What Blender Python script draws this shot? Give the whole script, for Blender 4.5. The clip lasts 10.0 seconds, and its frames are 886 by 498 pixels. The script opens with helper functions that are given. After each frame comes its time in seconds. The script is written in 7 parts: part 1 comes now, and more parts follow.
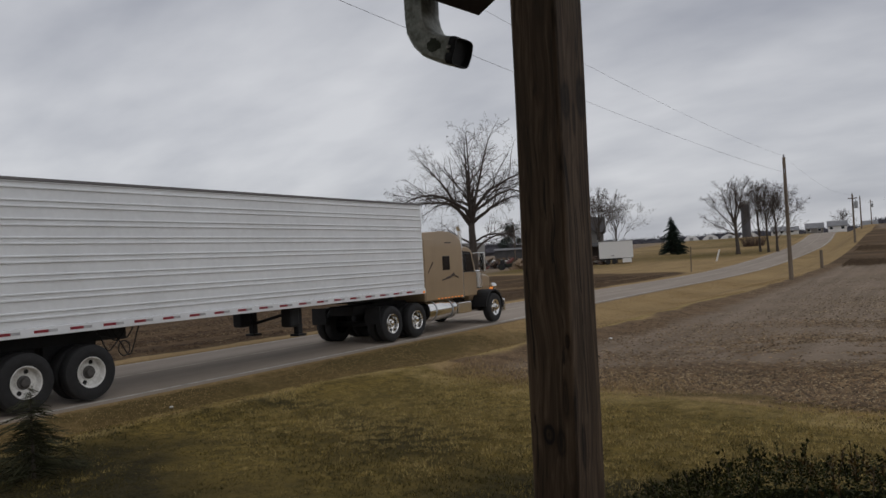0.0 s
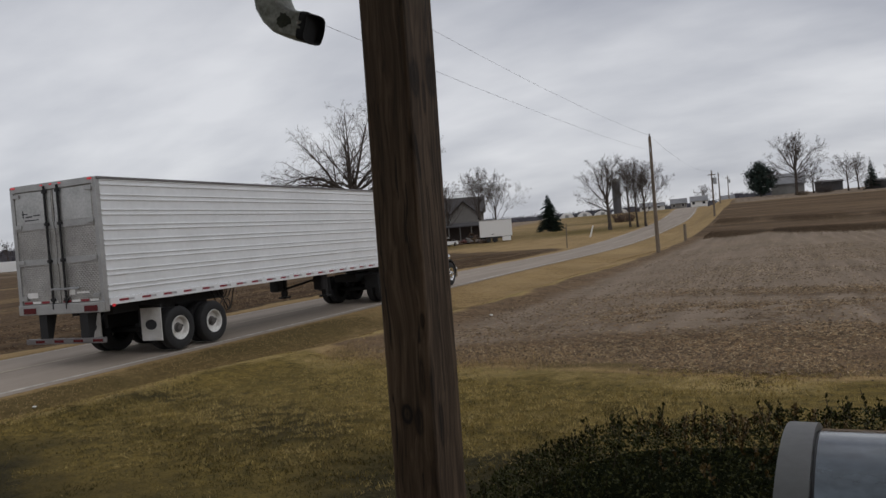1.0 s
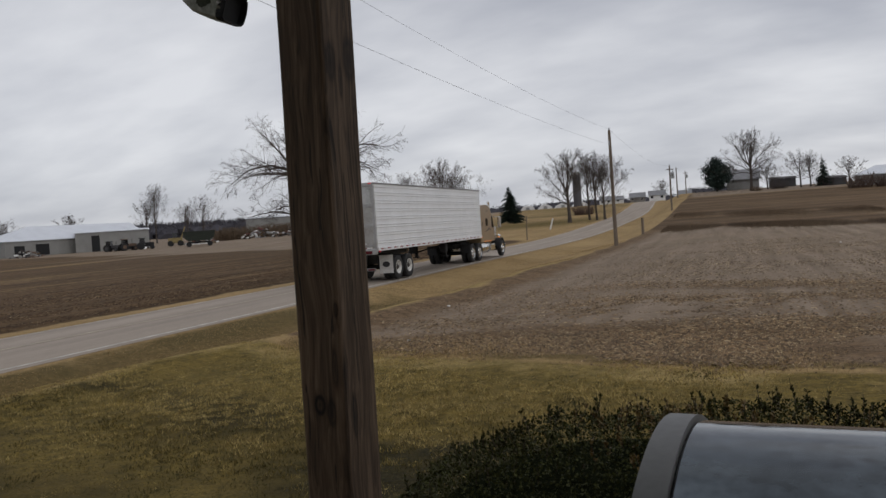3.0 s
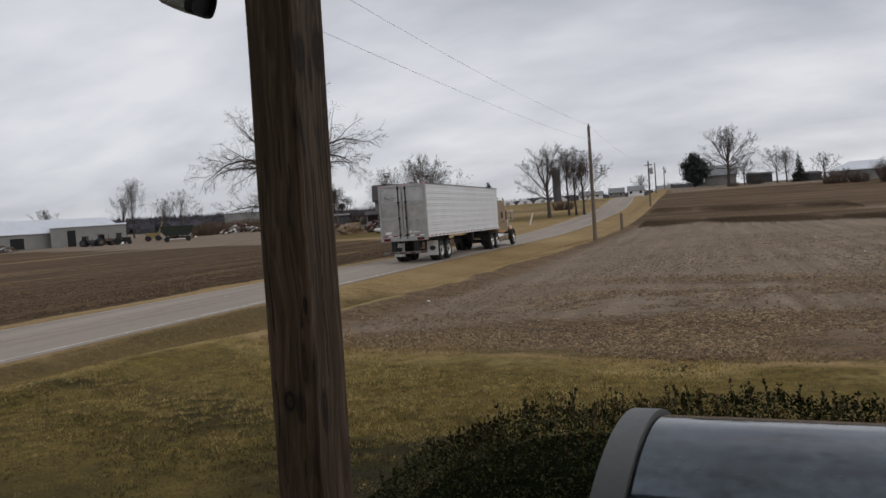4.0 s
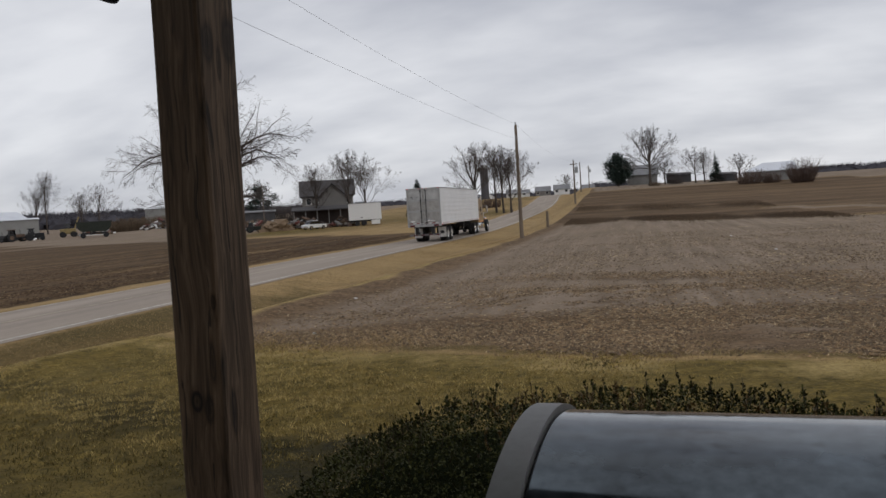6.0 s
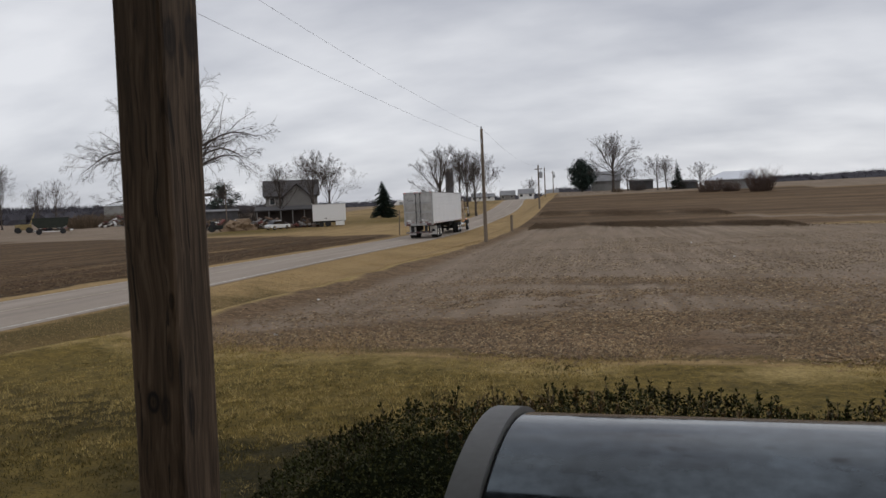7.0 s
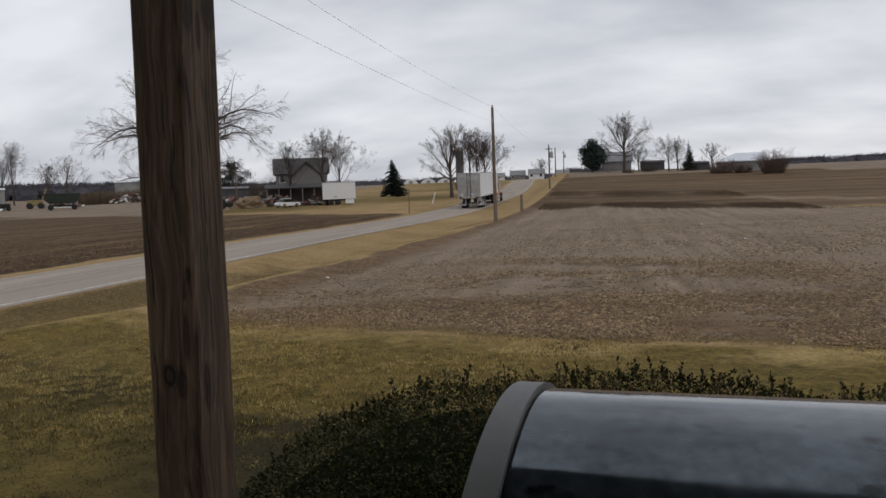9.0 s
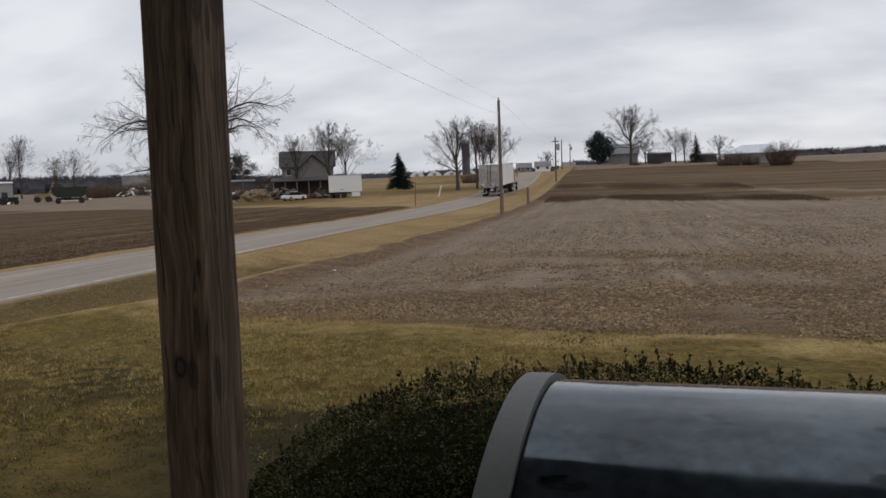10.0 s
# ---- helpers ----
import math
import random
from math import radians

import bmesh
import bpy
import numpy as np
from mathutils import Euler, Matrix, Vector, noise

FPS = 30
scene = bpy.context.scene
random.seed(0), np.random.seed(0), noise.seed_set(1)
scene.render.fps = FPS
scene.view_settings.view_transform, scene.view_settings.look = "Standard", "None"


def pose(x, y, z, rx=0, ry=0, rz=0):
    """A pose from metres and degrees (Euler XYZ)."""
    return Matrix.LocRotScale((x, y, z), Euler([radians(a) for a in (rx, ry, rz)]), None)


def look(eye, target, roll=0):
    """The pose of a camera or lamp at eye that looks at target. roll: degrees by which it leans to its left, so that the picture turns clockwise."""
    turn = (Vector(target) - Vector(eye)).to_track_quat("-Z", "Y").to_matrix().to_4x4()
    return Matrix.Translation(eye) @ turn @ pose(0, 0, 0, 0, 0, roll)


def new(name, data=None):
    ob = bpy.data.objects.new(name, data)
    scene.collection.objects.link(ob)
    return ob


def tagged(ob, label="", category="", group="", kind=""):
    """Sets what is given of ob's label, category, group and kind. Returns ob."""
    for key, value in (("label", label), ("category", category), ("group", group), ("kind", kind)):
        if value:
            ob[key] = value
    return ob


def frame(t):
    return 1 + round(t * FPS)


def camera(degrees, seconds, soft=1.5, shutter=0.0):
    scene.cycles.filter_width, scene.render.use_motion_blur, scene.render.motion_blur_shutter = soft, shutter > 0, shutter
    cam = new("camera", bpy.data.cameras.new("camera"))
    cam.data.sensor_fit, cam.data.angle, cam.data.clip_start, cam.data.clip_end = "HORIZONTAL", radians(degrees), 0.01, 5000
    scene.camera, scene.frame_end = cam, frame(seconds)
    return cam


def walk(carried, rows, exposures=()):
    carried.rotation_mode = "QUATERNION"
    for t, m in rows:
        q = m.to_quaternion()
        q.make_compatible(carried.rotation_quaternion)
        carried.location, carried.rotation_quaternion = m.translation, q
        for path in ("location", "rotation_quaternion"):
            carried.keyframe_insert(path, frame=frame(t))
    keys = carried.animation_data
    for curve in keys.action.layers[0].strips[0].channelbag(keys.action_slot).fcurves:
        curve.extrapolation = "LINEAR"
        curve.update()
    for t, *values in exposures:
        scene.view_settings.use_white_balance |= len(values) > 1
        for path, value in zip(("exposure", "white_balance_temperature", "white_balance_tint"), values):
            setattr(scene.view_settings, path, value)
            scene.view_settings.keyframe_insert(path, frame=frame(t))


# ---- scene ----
cam = camera(59.5, 10.0)
PATH = [
    (0, (-0.121, -0.056, 2.207), (-1.175, 1.644, 2.244), -3.2),
    (0.2, (-0.115, -0.053, 2.206), (-1.142, 1.6615, 2.2045), -3.6),
    (0.5, (-0.105, -0.048, 2.204), (-1.017, 1.732, 2.19), -4.2),
    (0.8, (-0.093, -0.03, 2.203), (-0.9358, 1.7825, 2.1906), -4.5),
    (1, (-0.085, -0.018, 2.202), (-0.875, 1.819, 2.17), -4.7),
    (1.2, (-0.078, -0.01, 2.2), (-0.8414, 1.8376, 2.167), -4.5),
    (1.5, (-0.067, 0.001, 2.198), (-0.86, 1.837, 2.2), -4.2),
    (1.8, (-0.06, 0.005, 2.196), (-0.8422, 1.8453, 2.1835), -4.1),
    (2, (-0.056, 0.007, 2.194), (-0.862, 1.837, 2.162), -4),
    (2.2, (-0.05, 0.011, 2.194), (-0.8474, 1.8442, 2.1421), -3.9),
    (2.5, (-0.042, 0.017, 2.194), (-0.834, 1.852, 2.134), -3.7),
    (2.8, (-0.031, 0.025, 2.193), (-0.7667, 1.8834, 2.1286), -3.9),
    (3, (-0.024, 0.031, 2.192), (-0.723, 1.904, 2.129), -4),
    (3.2, (-0.021, 0.033, 2.192), (-0.6968, 1.9133, 2.1083), -4),
    (4.3, (-0.007, 0.045, 2.19), (-0.6325, 1.9426, 2.119), -4),
    (4.5, (-0.004, 0.047, 2.19), (-0.565, 1.966, 2.134), -4),
    (4.8, (0.001, 0.052, 2.189), (-0.5001, 1.9873, 2.1469), -3.5),
    (5, (0.004, 0.055, 2.188), (-0.48, 1.995, 2.141), -3.1),
    (5.2, (0.005, 0.057, 2.187), (-0.4663, 2.0001, 2.1288), -3.4),
    (5.5, (0.006, 0.061, 2.186), (-0.468, 2.002, 2.103), -3.9),
    (5.7, (0.006, 0.061, 2.186), (-0.476, 1.9994, 2.0926), -3.7),
    (6.8, (0.008, 0.062, 2.185), (-0.4034, 2.0157, 2.0761), -2.8),
    (7, (0.008, 0.062, 2.185), (-0.377, 2.022, 2.088), -2.6),
    (7.2, (0.01, 0.061, 2.184), (-0.3503, 2.0256, 2.0864), -2.7),
    (7.5, (0.012, 0.059, 2.183), (-0.36, 2.021, 2.071), -2.8),
    (7.8, (0.011, 0.061, 2.182), (-0.367, 2.0225, 2.0745), -2.8),
    (8, (0.01, 0.063, 2.182), (-0.374, 2.023, 2.075), -2.8),
    (8.2, (0.008, 0.064, 2.182), (-0.3901, 2.0208, 2.0726), -2.9),
    (8.5, (0.004, 0.066, 2.182), (-0.41, 2.017, 2.046), -3),
    (9, (-0.006, 0.068, 2.18), (-0.416, 2.02, 2.031), -2.1),
    (9.2, (-0.007, 0.065, 2.18), (-0.4213, 2.0153, 2.0217), -1.8),
    (9.5, (-0.009, 0.06, 2.18), (-0.41, 2.013, 2.015), -1.4),
    (10, (-0.01, 0.065, 2.179), (-0.436, 2.012, 2.012), -2.2),
]
walk(cam, [(t, look(eye, target, roll)) for t, eye, target, roll in PATH],
     exposures=[(0, -0.28), (0.5, -0.16), (1.5, -0.11), (3, -0.07), (5, 0.0), (7, 0.03), (10, 0.08)])

# ---------------------------------------------------------------- light
world = bpy.data.worlds.new("overcast_world")
scene.world = world
world.use_nodes = True
wn, wl = world.node_tree.nodes, world.node_tree.links
wn.clear()
w_out = wn.new("ShaderNodeOutputWorld")
w_bg = wn.new("ShaderNodeBackground")
w_sky = wn.new("ShaderNodeTexSky")
w_sky.sky_type = "NISHITA"
w_sky.sun_disc = False
w_sky.sun_elevation, w_sky.sun_rotation = radians(38), radians(100)
w_co = wn.new("ShaderNodeTexCoord")
w_sep = wn.new("ShaderNodeSeparateXYZ")
wl.new(w_co.outputs["Generated"], w_sep.inputs[0])
w_abs = wn.new("ShaderNodeMath"); w_abs.operation = "ABSOLUTE"
wl.new(w_sep.outputs["Z"], w_abs.inputs[0])
w_add = wn.new("ShaderNodeMath"); w_add.operation = "ADD"; w_add.inputs[1].default_value = 0.30
wl.new(w_abs.outputs[0], w_add.inputs[0])
w_div = wn.new("ShaderNodeVectorMath"); w_div.operation = "DIVIDE"
w_comb = wn.new("ShaderNodeCombineXYZ")
wl.new(w_add.outputs[0], w_comb.inputs[0]); wl.new(w_add.outputs[0], w_comb.inputs[1])
w_comb.inputs[2].default_value = 1.0
wl.new(w_co.outputs["Generated"], w_div.inputs[0]); wl.new(w_comb.outputs[0], w_div.inputs[1])


def cloud(scale, detail, offset, stretch):
    m = wn.new("ShaderNodeMapping")
    m.inputs["Location"].default_value = offset
    m.inputs["Rotation"].default_value = (0, 0, radians(28))
    m.inputs["Scale"].default_value = stretch
    wl.new(w_div.outputs[0], m.inputs[0])
    n = wn.new("ShaderNodeTexNoise")
    n.inputs["Scale"].default_value, n.inputs["Detail"].default_value = scale, detail
    n.inputs["Roughness"].default_value = 0.5
    wl.new(m.outputs[0], n.inputs["Vector"])
    return n.outputs["Fac"]


c1 = cloud(1.1, 4, (3.1, 1.7, 0), (0.75, 1.15, 0.0))
c2 = cloud(3.2, 5, (0.4, 5.2, 0), (0.7, 1.2, 0.0))
w_mix = wn.new("ShaderNodeMix"); w_mix.inputs[0].default_value = 0.38
wl.new(c1, w_mix.inputs[2]); wl.new(c2, w_mix.inputs[3])
w_ramp = wn.new("ShaderNodeValToRGB")
w_ramp.color_ramp.elements[0].position, w_ramp.color_ramp.elements[0].color = 0.34, (0.46, 0.478, 0.54, 1)
w_ramp.color_ramp.elements[1].position, w_ramp.color_ramp.elements[1].color = 0.62, (0.82, 0.83, 0.868, 1)
wl.new(w_mix.outputs[0], w_ramp.inputs[0])
w_sc = wn.new("ShaderNodeVectorMath"); w_sc.operation = "SCALE"; w_sc.inputs["Scale"].default_value = 0.10
wl.new(w_sky.outputs[0], w_sc.inputs[0])
w_mix2 = wn.new("ShaderNodeMix"); w_mix2.data_type = "RGBA"; w_mix2.inputs[0].default_value = 0.93
wl.new(w_sc.outputs[0], w_mix2.inputs[6]); wl.new(w_ramp.outputs[0], w_mix2.inputs[7])
wl.new(w_mix2.outputs[2], w_bg.inputs[0])
w_bg.inputs[1].default_value = 0.95
wl.new(w_bg.outputs[0], w_out.inputs[0])

sun_data = bpy.data.lights.new("sun", "SUN")
sun_data.energy, sun_data.angle, sun_data.color = 0.35, radians(30), (1.0, 0.97, 0.93)
sun = new("sun", sun_data)
sun.matrix_world = look((40, -6, 36), (0, 10, 0))

# ---------------------------------------------------------------- materials


def mat(name, color, rough=0.7, metal=0.0, var=0.25, scale=6.0, fine=60.0, bump=0.15, depth=0.01,
        tint=None, stretch=(1, 1, 1), spec=0.4, coat=0.0, rand=0.0):
    """A node material: base colour varied by a coarse and a fine noise, with relief."""
    m = bpy.data.materials.new(name)
    m.use_nodes = True
    n, l = m.node_tree.nodes, m.node_tree.links
    b = n["Principled BSDF"]
    co = n.new("ShaderNodeTexCoord")
    mp = n.new("ShaderNodeMapping"); mp.inputs["Scale"].default_value = stretch
    l.new(co.outputs["Object"], mp.inputs[0])
    a = n.new("ShaderNodeTexNoise"); a.inputs["Scale"].default_value, a.inputs["Detail"].default_value = scale, 5
    f = n.new("ShaderNodeTexNoise"); f.inputs["Scale"].default_value, f.inputs["Detail"].default_value = fine, 3
    l.new(mp.outputs[0], a.inputs["Vector"]); l.new(mp.outputs[0], f.inputs["Vector"])
    r = n.new("ShaderNodeValToRGB")
    lo = [max(0, c * (1 - var)) for c in (tint or color)]
    hi = [min(1, c * (1 + var)) for c in color]
    r.color_ramp.elements[0].position, r.color_ramp.elements[0].color = 0.32, (*lo, 1)
    r.color_ramp.elements[1].position, r.color_ramp.elements[1].color = 0.68, (*hi, 1)
    mx = n.new("ShaderNodeMix"); mx.inputs[0].default_value = 0.4
    l.new(a.outputs["Fac"], mx.inputs[2]); l.new(f.outputs["Fac"], mx.inputs[3])
    l.new(mx.outputs[0], r.inputs[0])
    out = r.outputs[0]
    if rand:
        oi = n.new("ShaderNodeNewGeometry")
        hv = n.new("ShaderNodeHueSaturation")
        mr = n.new("ShaderNodeMapRange")
        mr.inputs[3].default_value, mr.inputs[4].default_value = 1 - rand, 1 + rand
        l.new(oi.outputs["Random Per Island"], mr.inputs[0]); l.new(mr.outputs[0], hv.inputs["Value"])
        l.new(out, hv.inputs["Color"]); out = hv.outputs[0]
    l.new(out, b.inputs["Base Color"])
    b.inputs["Roughness"].default_value, b.inputs["Metallic"].default_value = rough, metal
    b.inputs["Specular IOR Level"].default_value = spec
    b.inputs["Coat Weight"].default_value = coat
    if bump:
        bp = n.new("ShaderNodeBump"); bp.inputs["Strength"].default_value, bp.inputs["Distance"].default_value = bump, depth
        l.new(mx.outputs[0], bp.inputs["Height"]); l.new(bp.outputs[0], b.inputs["Normal"])
    return m


def glow(name, color, strength):
    m = bpy.data.materials.new(name)
    m.use_nodes = True
    b = m.node_tree.nodes["Principled BSDF"]
    b.inputs["Base Color"].default_value = (*color, 1)
    b.inputs["Emission Color"].default_value = (*color, 1)
    b.inputs["Emission Strength"].default_value = strength
    b.inputs["Roughness"].default_value = 0.3
    return m


M = dict(
    asphalt=mat("worn_asphalt", (0.32, 0.268, 0.22), 0.85, var=0.22, scale=1.1, fine=45, bump=0.3, depth=0.01, stretch=(1, 0.06, 1), spec=0.15),
    line=mat("worn_white_line", (0.56, 0.52, 0.45), 0.85, var=0.35, scale=3, fine=50, tint=(0.36, 0.32, 0.27)),
    white=mat("white_trailer_skin", (0.77, 0.785, 0.80), 0.38, var=0.07, scale=1.2, fine=9, bump=0.05),
    rail=mat("aluminium_rail", (0.38, 0.38, 0.375), 0.45, 0.55, var=0.15, scale=3, fine=30, bump=0.05),
    roofrail=mat("grey_top_rail", (0.16, 0.15, 0.15), 0.5, 0.3, var=0.2, scale=3),
    rubber=mat("black_rubber", (0.018, 0.018, 0.019), 0.75, var=0.3, scale=8, fine=50),
    plain=mat("dull_stainless_sheet", (0.44, 0.44, 0.43), 0.40, 0.7, var=0.3, scale=1.6, fine=20, bump=0.04),
    black=mat("black_chassis", (0.012, 0.012, 0.013), 0.7, var=0.4, scale=4, fine=30),
    whiterim=mat("white_wheel_paint", (0.78, 0.78, 0.76), 0.4, var=0.12, scale=5, fine=30, tint=(0.5, 0.48, 0.45)),
    hub=mat("greasy_grey_hub", (0.075, 0.07, 0.066), 0.6, var=0.5, scale=12, fine=60),
    chrome=mat("polished_metal", (0.75, 0.74, 0.72), 0.16, 1.0, var=0.08, scale=4, fine=20, bump=0.02),
    gold=mat("tan_metallic_paint", (0.36, 0.265, 0.165), 0.32, 0.25, var=0.08, scale=2, fine=40, bump=0.02, coat=0.4),
    stripe=mat("brown_stripe_paint", (0.06, 0.04, 0.03), 0.4, var=0.1),
    glass=mat("dark_cab_glass", (0.01, 0.01, 0.012), 0.08, var=0.1, bump=0, spec=0.6),
    red=mat("red_tape", (0.24, 0.02, 0.03), 0.4, var=0.15, scale=10),
    duskytape=mat("dulled_white_tape", (0.42, 0.42, 0.43), 0.4, var=0.3, scale=10),
    tape=mat("white_tape", (0.75, 0.74, 0.72), 0.4, var=0.1, scale=10),
    redlamp=glow("red_lamp", (0.65, 0.03, 0.04), 0.28),
    redlens=mat("red_lens", (0.09, 0.010, 0.013), 0.25, var=0.2, bump=0),
    amber=glow("amber_lamp", (0.9, 0.28, 0.04), 0.45),
    flap=mat("white_mud_flap", (0.72, 0.72, 0.71), 0.6, var=0.1, scale=3, tint=(0.5, 0.48, 0.45)),
    ink=mat("black_print", (0.03, 0.03, 0.035), 0.6, var=0.2),
    polewood=mat("weathered_pole_wood", (0.16, 0.125, 0.095), 0.9, var=0.35, scale=3, fine=30, stretch=(1, 1, 0.1), bump=0.4),
    steelgrey=mat("galvanised_steel", (0.35, 0.36, 0.37), 0.45, 0.7, var=0.2, scale=4),
    wire=mat("dark_cable", (0.16, 0.16, 0.17), 0.7, var=0.1),
    bark=mat("grey_brown_bark", (0.075, 0.06, 0.05), 0.95, var=0.35, scale=2, fine=20, bump=0.5, depth=0.03),
    twig=mat("bare_twig_bark", (0.075, 0.06, 0.053), 0.95, var=0.25, scale=1, fine=8, bump=0, rand=0.2),
    needle=mat("spruce_needles", (0.016, 0.030, 0.022), 0.8, var=0.4, scale=1.5, fine=12, bump=0, rand=0.35),
    gutter=mat("weathered_white_downspout", (0.50, 0.51, 0.46), 0.5, 0.1, var=0.2, scale=26, fine=120, tint=(0.16, 0.17, 0.12), bump=0.08),
    lichen=mat("green_black_stain", (0.06, 0.065, 0.045), 0.9, var=0.4, scale=30, fine=120),
    fascia=mat("dark_brown_fascia", (0.05, 0.035, 0.03), 0.7, var=0.3, scale=6),
)


# ---------------------------------------------------------------- builders


def thing(name, label, category, group="", kind="", m=None):
    ob = new(name)
    tagged(ob, label, category, group, kind)
    if m is not None:
        ob.matrix_basis = m
    return ob


def mesh_from(name, bm, material, smooth=False):
    me = bpy.data.meshes.new(name)
    bmesh.ops.recalc_face_normals(bm, faces=bm.faces)
    bm.to_mesh(me)
    bm.free()
    if smooth:
        me.shade_smooth()
        me.set_sharp_from_angle(angle=radians(38))
    for k in (material if isinstance(material, (list, tuple)) else [material]):
        me.materials.append(k)
    return me


def part(name, bm, material, parent, label="", smooth=False, m=None):
    ob = new(name, mesh_from(name, bm, material, smooth))
    ob.parent = parent
    if m is not None:
        ob.matrix_basis = m
    if label:
        tagged(ob, label)
    return ob


def raw(name, verts, faces, material, parent=None, smooth=False):
    me = bpy.data.meshes.new(name)
    me.from_pydata(verts, [], faces)
    me.materials.append(material)
    if smooth:
        me.shade_smooth()
    ob = new(name, me)
    ob.parent = parent
    return ob


def box(bm, lo, hi, bevel=0.0, turn=None):
    """A box between two corners, with rounded edges if asked."""
    lo, hi = Vector(lo), Vector(hi)
    size = hi - lo
    m = Matrix.Translation((lo + hi) / 2) @ (turn or Matrix()) @ Matrix.Diagonal((*size, 1))
    r = bmesh.ops.create_cube(bm, size=1, matrix=m)
    if bevel:
        edges = list({e for v in r["verts"] for e in v.link_edges})
        bmesh.ops.bevel(bm, geom=edges, offset=bevel, segments=2, profile=0.5, affect="EDGES", clamp_overlap=True)
    return bm


def B(lo, hi, bevel=0.0):
    return box(bmesh.new(), lo, hi, bevel)


def rod(bm, a, b, r0, r1=None, sides=10, caps=True):
    """A tapered rod from a to b."""
    a, b = Vector(a), Vector(b)
    d = b - a
    m = Matrix.Translation((a + b) / 2) @ d.to_track_quat("Z", "Y").to_matrix().to_4x4()
    bmesh.ops.create_cone(bm, cap_ends=caps, segments=sides, radius1=r0, radius2=r0 if r1 is None else r1, depth=d.length, matrix=m)
    return bm


def R(a, b, r0, r1=None, sides=12):
    return rod(bmesh.new(), a, b, r0, r1, sides)


def lathe(bm, profile, axis="X", sides=28, centre=(0, 0, 0), caps=True):
    """Turn a list of (along, radius) about an axis."""
    rings = []
    for along, r in profile:
        ring = []
        for k in range(sides):
            c, s = r * math.cos(2 * math.pi * k / sides), r * math.sin(2 * math.pi * k / sides)
            p = {"X": (along, c, s), "Y": (c, along, s), "Z": (c, s, along)}[axis]
            ring.append(bm.verts.new(Vector(p) + Vector(centre)))
        rings.append(ring)
    for p, q in zip(rings, rings[1:]):
        for k in range(sides):
            bm.faces.new((p[k], p[(k + 1) % sides], q[(k + 1) % sides], q[k]))
    for ring in (rings[0], rings[-1]) if caps else ():
        bm.faces.new(ring)
    return bm


def prism(bm, outline, lo, hi, axis="X"):
    """A closed outline of (a, b) swept between lo and hi along an axis."""
    def at(v, u):
        a, b = v
        return {"X": (u, a, b), "Y": (a, u, b), "Z": (a, b, u)}[axis]
    p = [bm.verts.new(at(v, lo)) for v in outline]
    q = [bm.verts.new(at(v, hi)) for v in outline]
    n = len(outline)
    for k in range(n):
        bm.faces.new((p[k], p[(k + 1) % n], q[(k + 1) % n], q[k]))
    bm.faces.new(p), bm.faces.new(q)
    return bm


def tube(bm, points, r, sides=6):
    """A round tube along a list of points."""
    for a, b in zip(points, points[1:]):
        rod(bm, a, b, r, r, sides)
    return bm


def smooth01(a, b, v):
    t = min(1.0, max(0.0, (v - a) / (b - a)))
    return t * t * (3 - 2 * t)


# ---------------------------------------------------------------- the land
ROAD_Y = [-2500, -60, 0, 40, 60, 80, 100, 130, 155, 200, 240, 300, 420, 700, 2500]
ROAD_Z = [0.1, 0.1, 0, -0.05, -0.18, -0.15, 0.3, 1.3, 2.4, 4.3, 4.9, 4.7, 4.0, 3.0, 4.0]
FIELD_Y = [-2500, 0, 50, 70, 100, 130, 160, 190, 300, 520, 2500]
FIELD_Z = [0, 0, -0.05, 0.15, 1.3, 3.3, 4.9, 5.5, 6.2, 8.5, 12]


LEFT_D = [0, 60, 110, 150, 220, 400, 700, 2500]
LEFT_Z = [0, 0.1, 0.3, 0.8, 2.0, 5.2, 12, 16]


def curve_at(ys, zs):
    """A smooth curve through the given heights."""
    fine = np.arange(-2500, 2501, 4.0)
    z = np.interp(fine, ys, zs)
    for _ in range(2):
        z = np.convolve(np.pad(z, 2, mode="edge"), np.ones(5) / 5, "valid")
    return lambda y: float(np.interp(y, fine, z))


road_z = curve_at(ROAD_Y, ROAD_Z)
field_z = curve_at(FIELD_Y, FIELD_Z)


def road_shift(y):
    return -0.4 * smooth01(18, 55, y) - 5.0 * smooth01(128, 235, y)


CREST_Y = [-80, 8, 11, 14, 17, 21, 26, 40, 70]
CREST_X = [-10.8, -10.4, -10.0, -9.25, -8.95, -8.55, -8.2, -7.9, -7.2]


def crest_x(y):
    """The grassy lip between the roadside ditch and the lawn or field."""
    return float(np.interp(y, CREST_Y, CREST_X))


def land(x, y):
    """The height of the ground."""
    r = road_z(y)
    u = x - road_shift(y)
    if u < -15.9:
        d = max(0.0, -18.75 - u)
        far = math.hypot(x, y)
        yard = float(np.interp(far, LEFT_D, LEFT_Z))
        k = smooth01(0, 22, d)
        z = r * (1 - k) + max(yard, r * (1 - smooth01(60, 160, d))) * k
        return z - 0.10 * math.exp(-((d - 1.6) / 0.8) ** 2)
    w = smooth01(-12.5, -7, u)
    c = crest_x(y)
    mid, half = (c - 12.9) / 2, (c + 12.9) * 0.36
    lip = 0.16 * math.exp(-((u - c - 0.25) / 0.75) ** 2) * (1 - smooth01(26, 45, y))
    return r * (1 - w) + field_z(y) * w - 0.38 * math.exp(-((u - mid) / half) ** 2) + lip


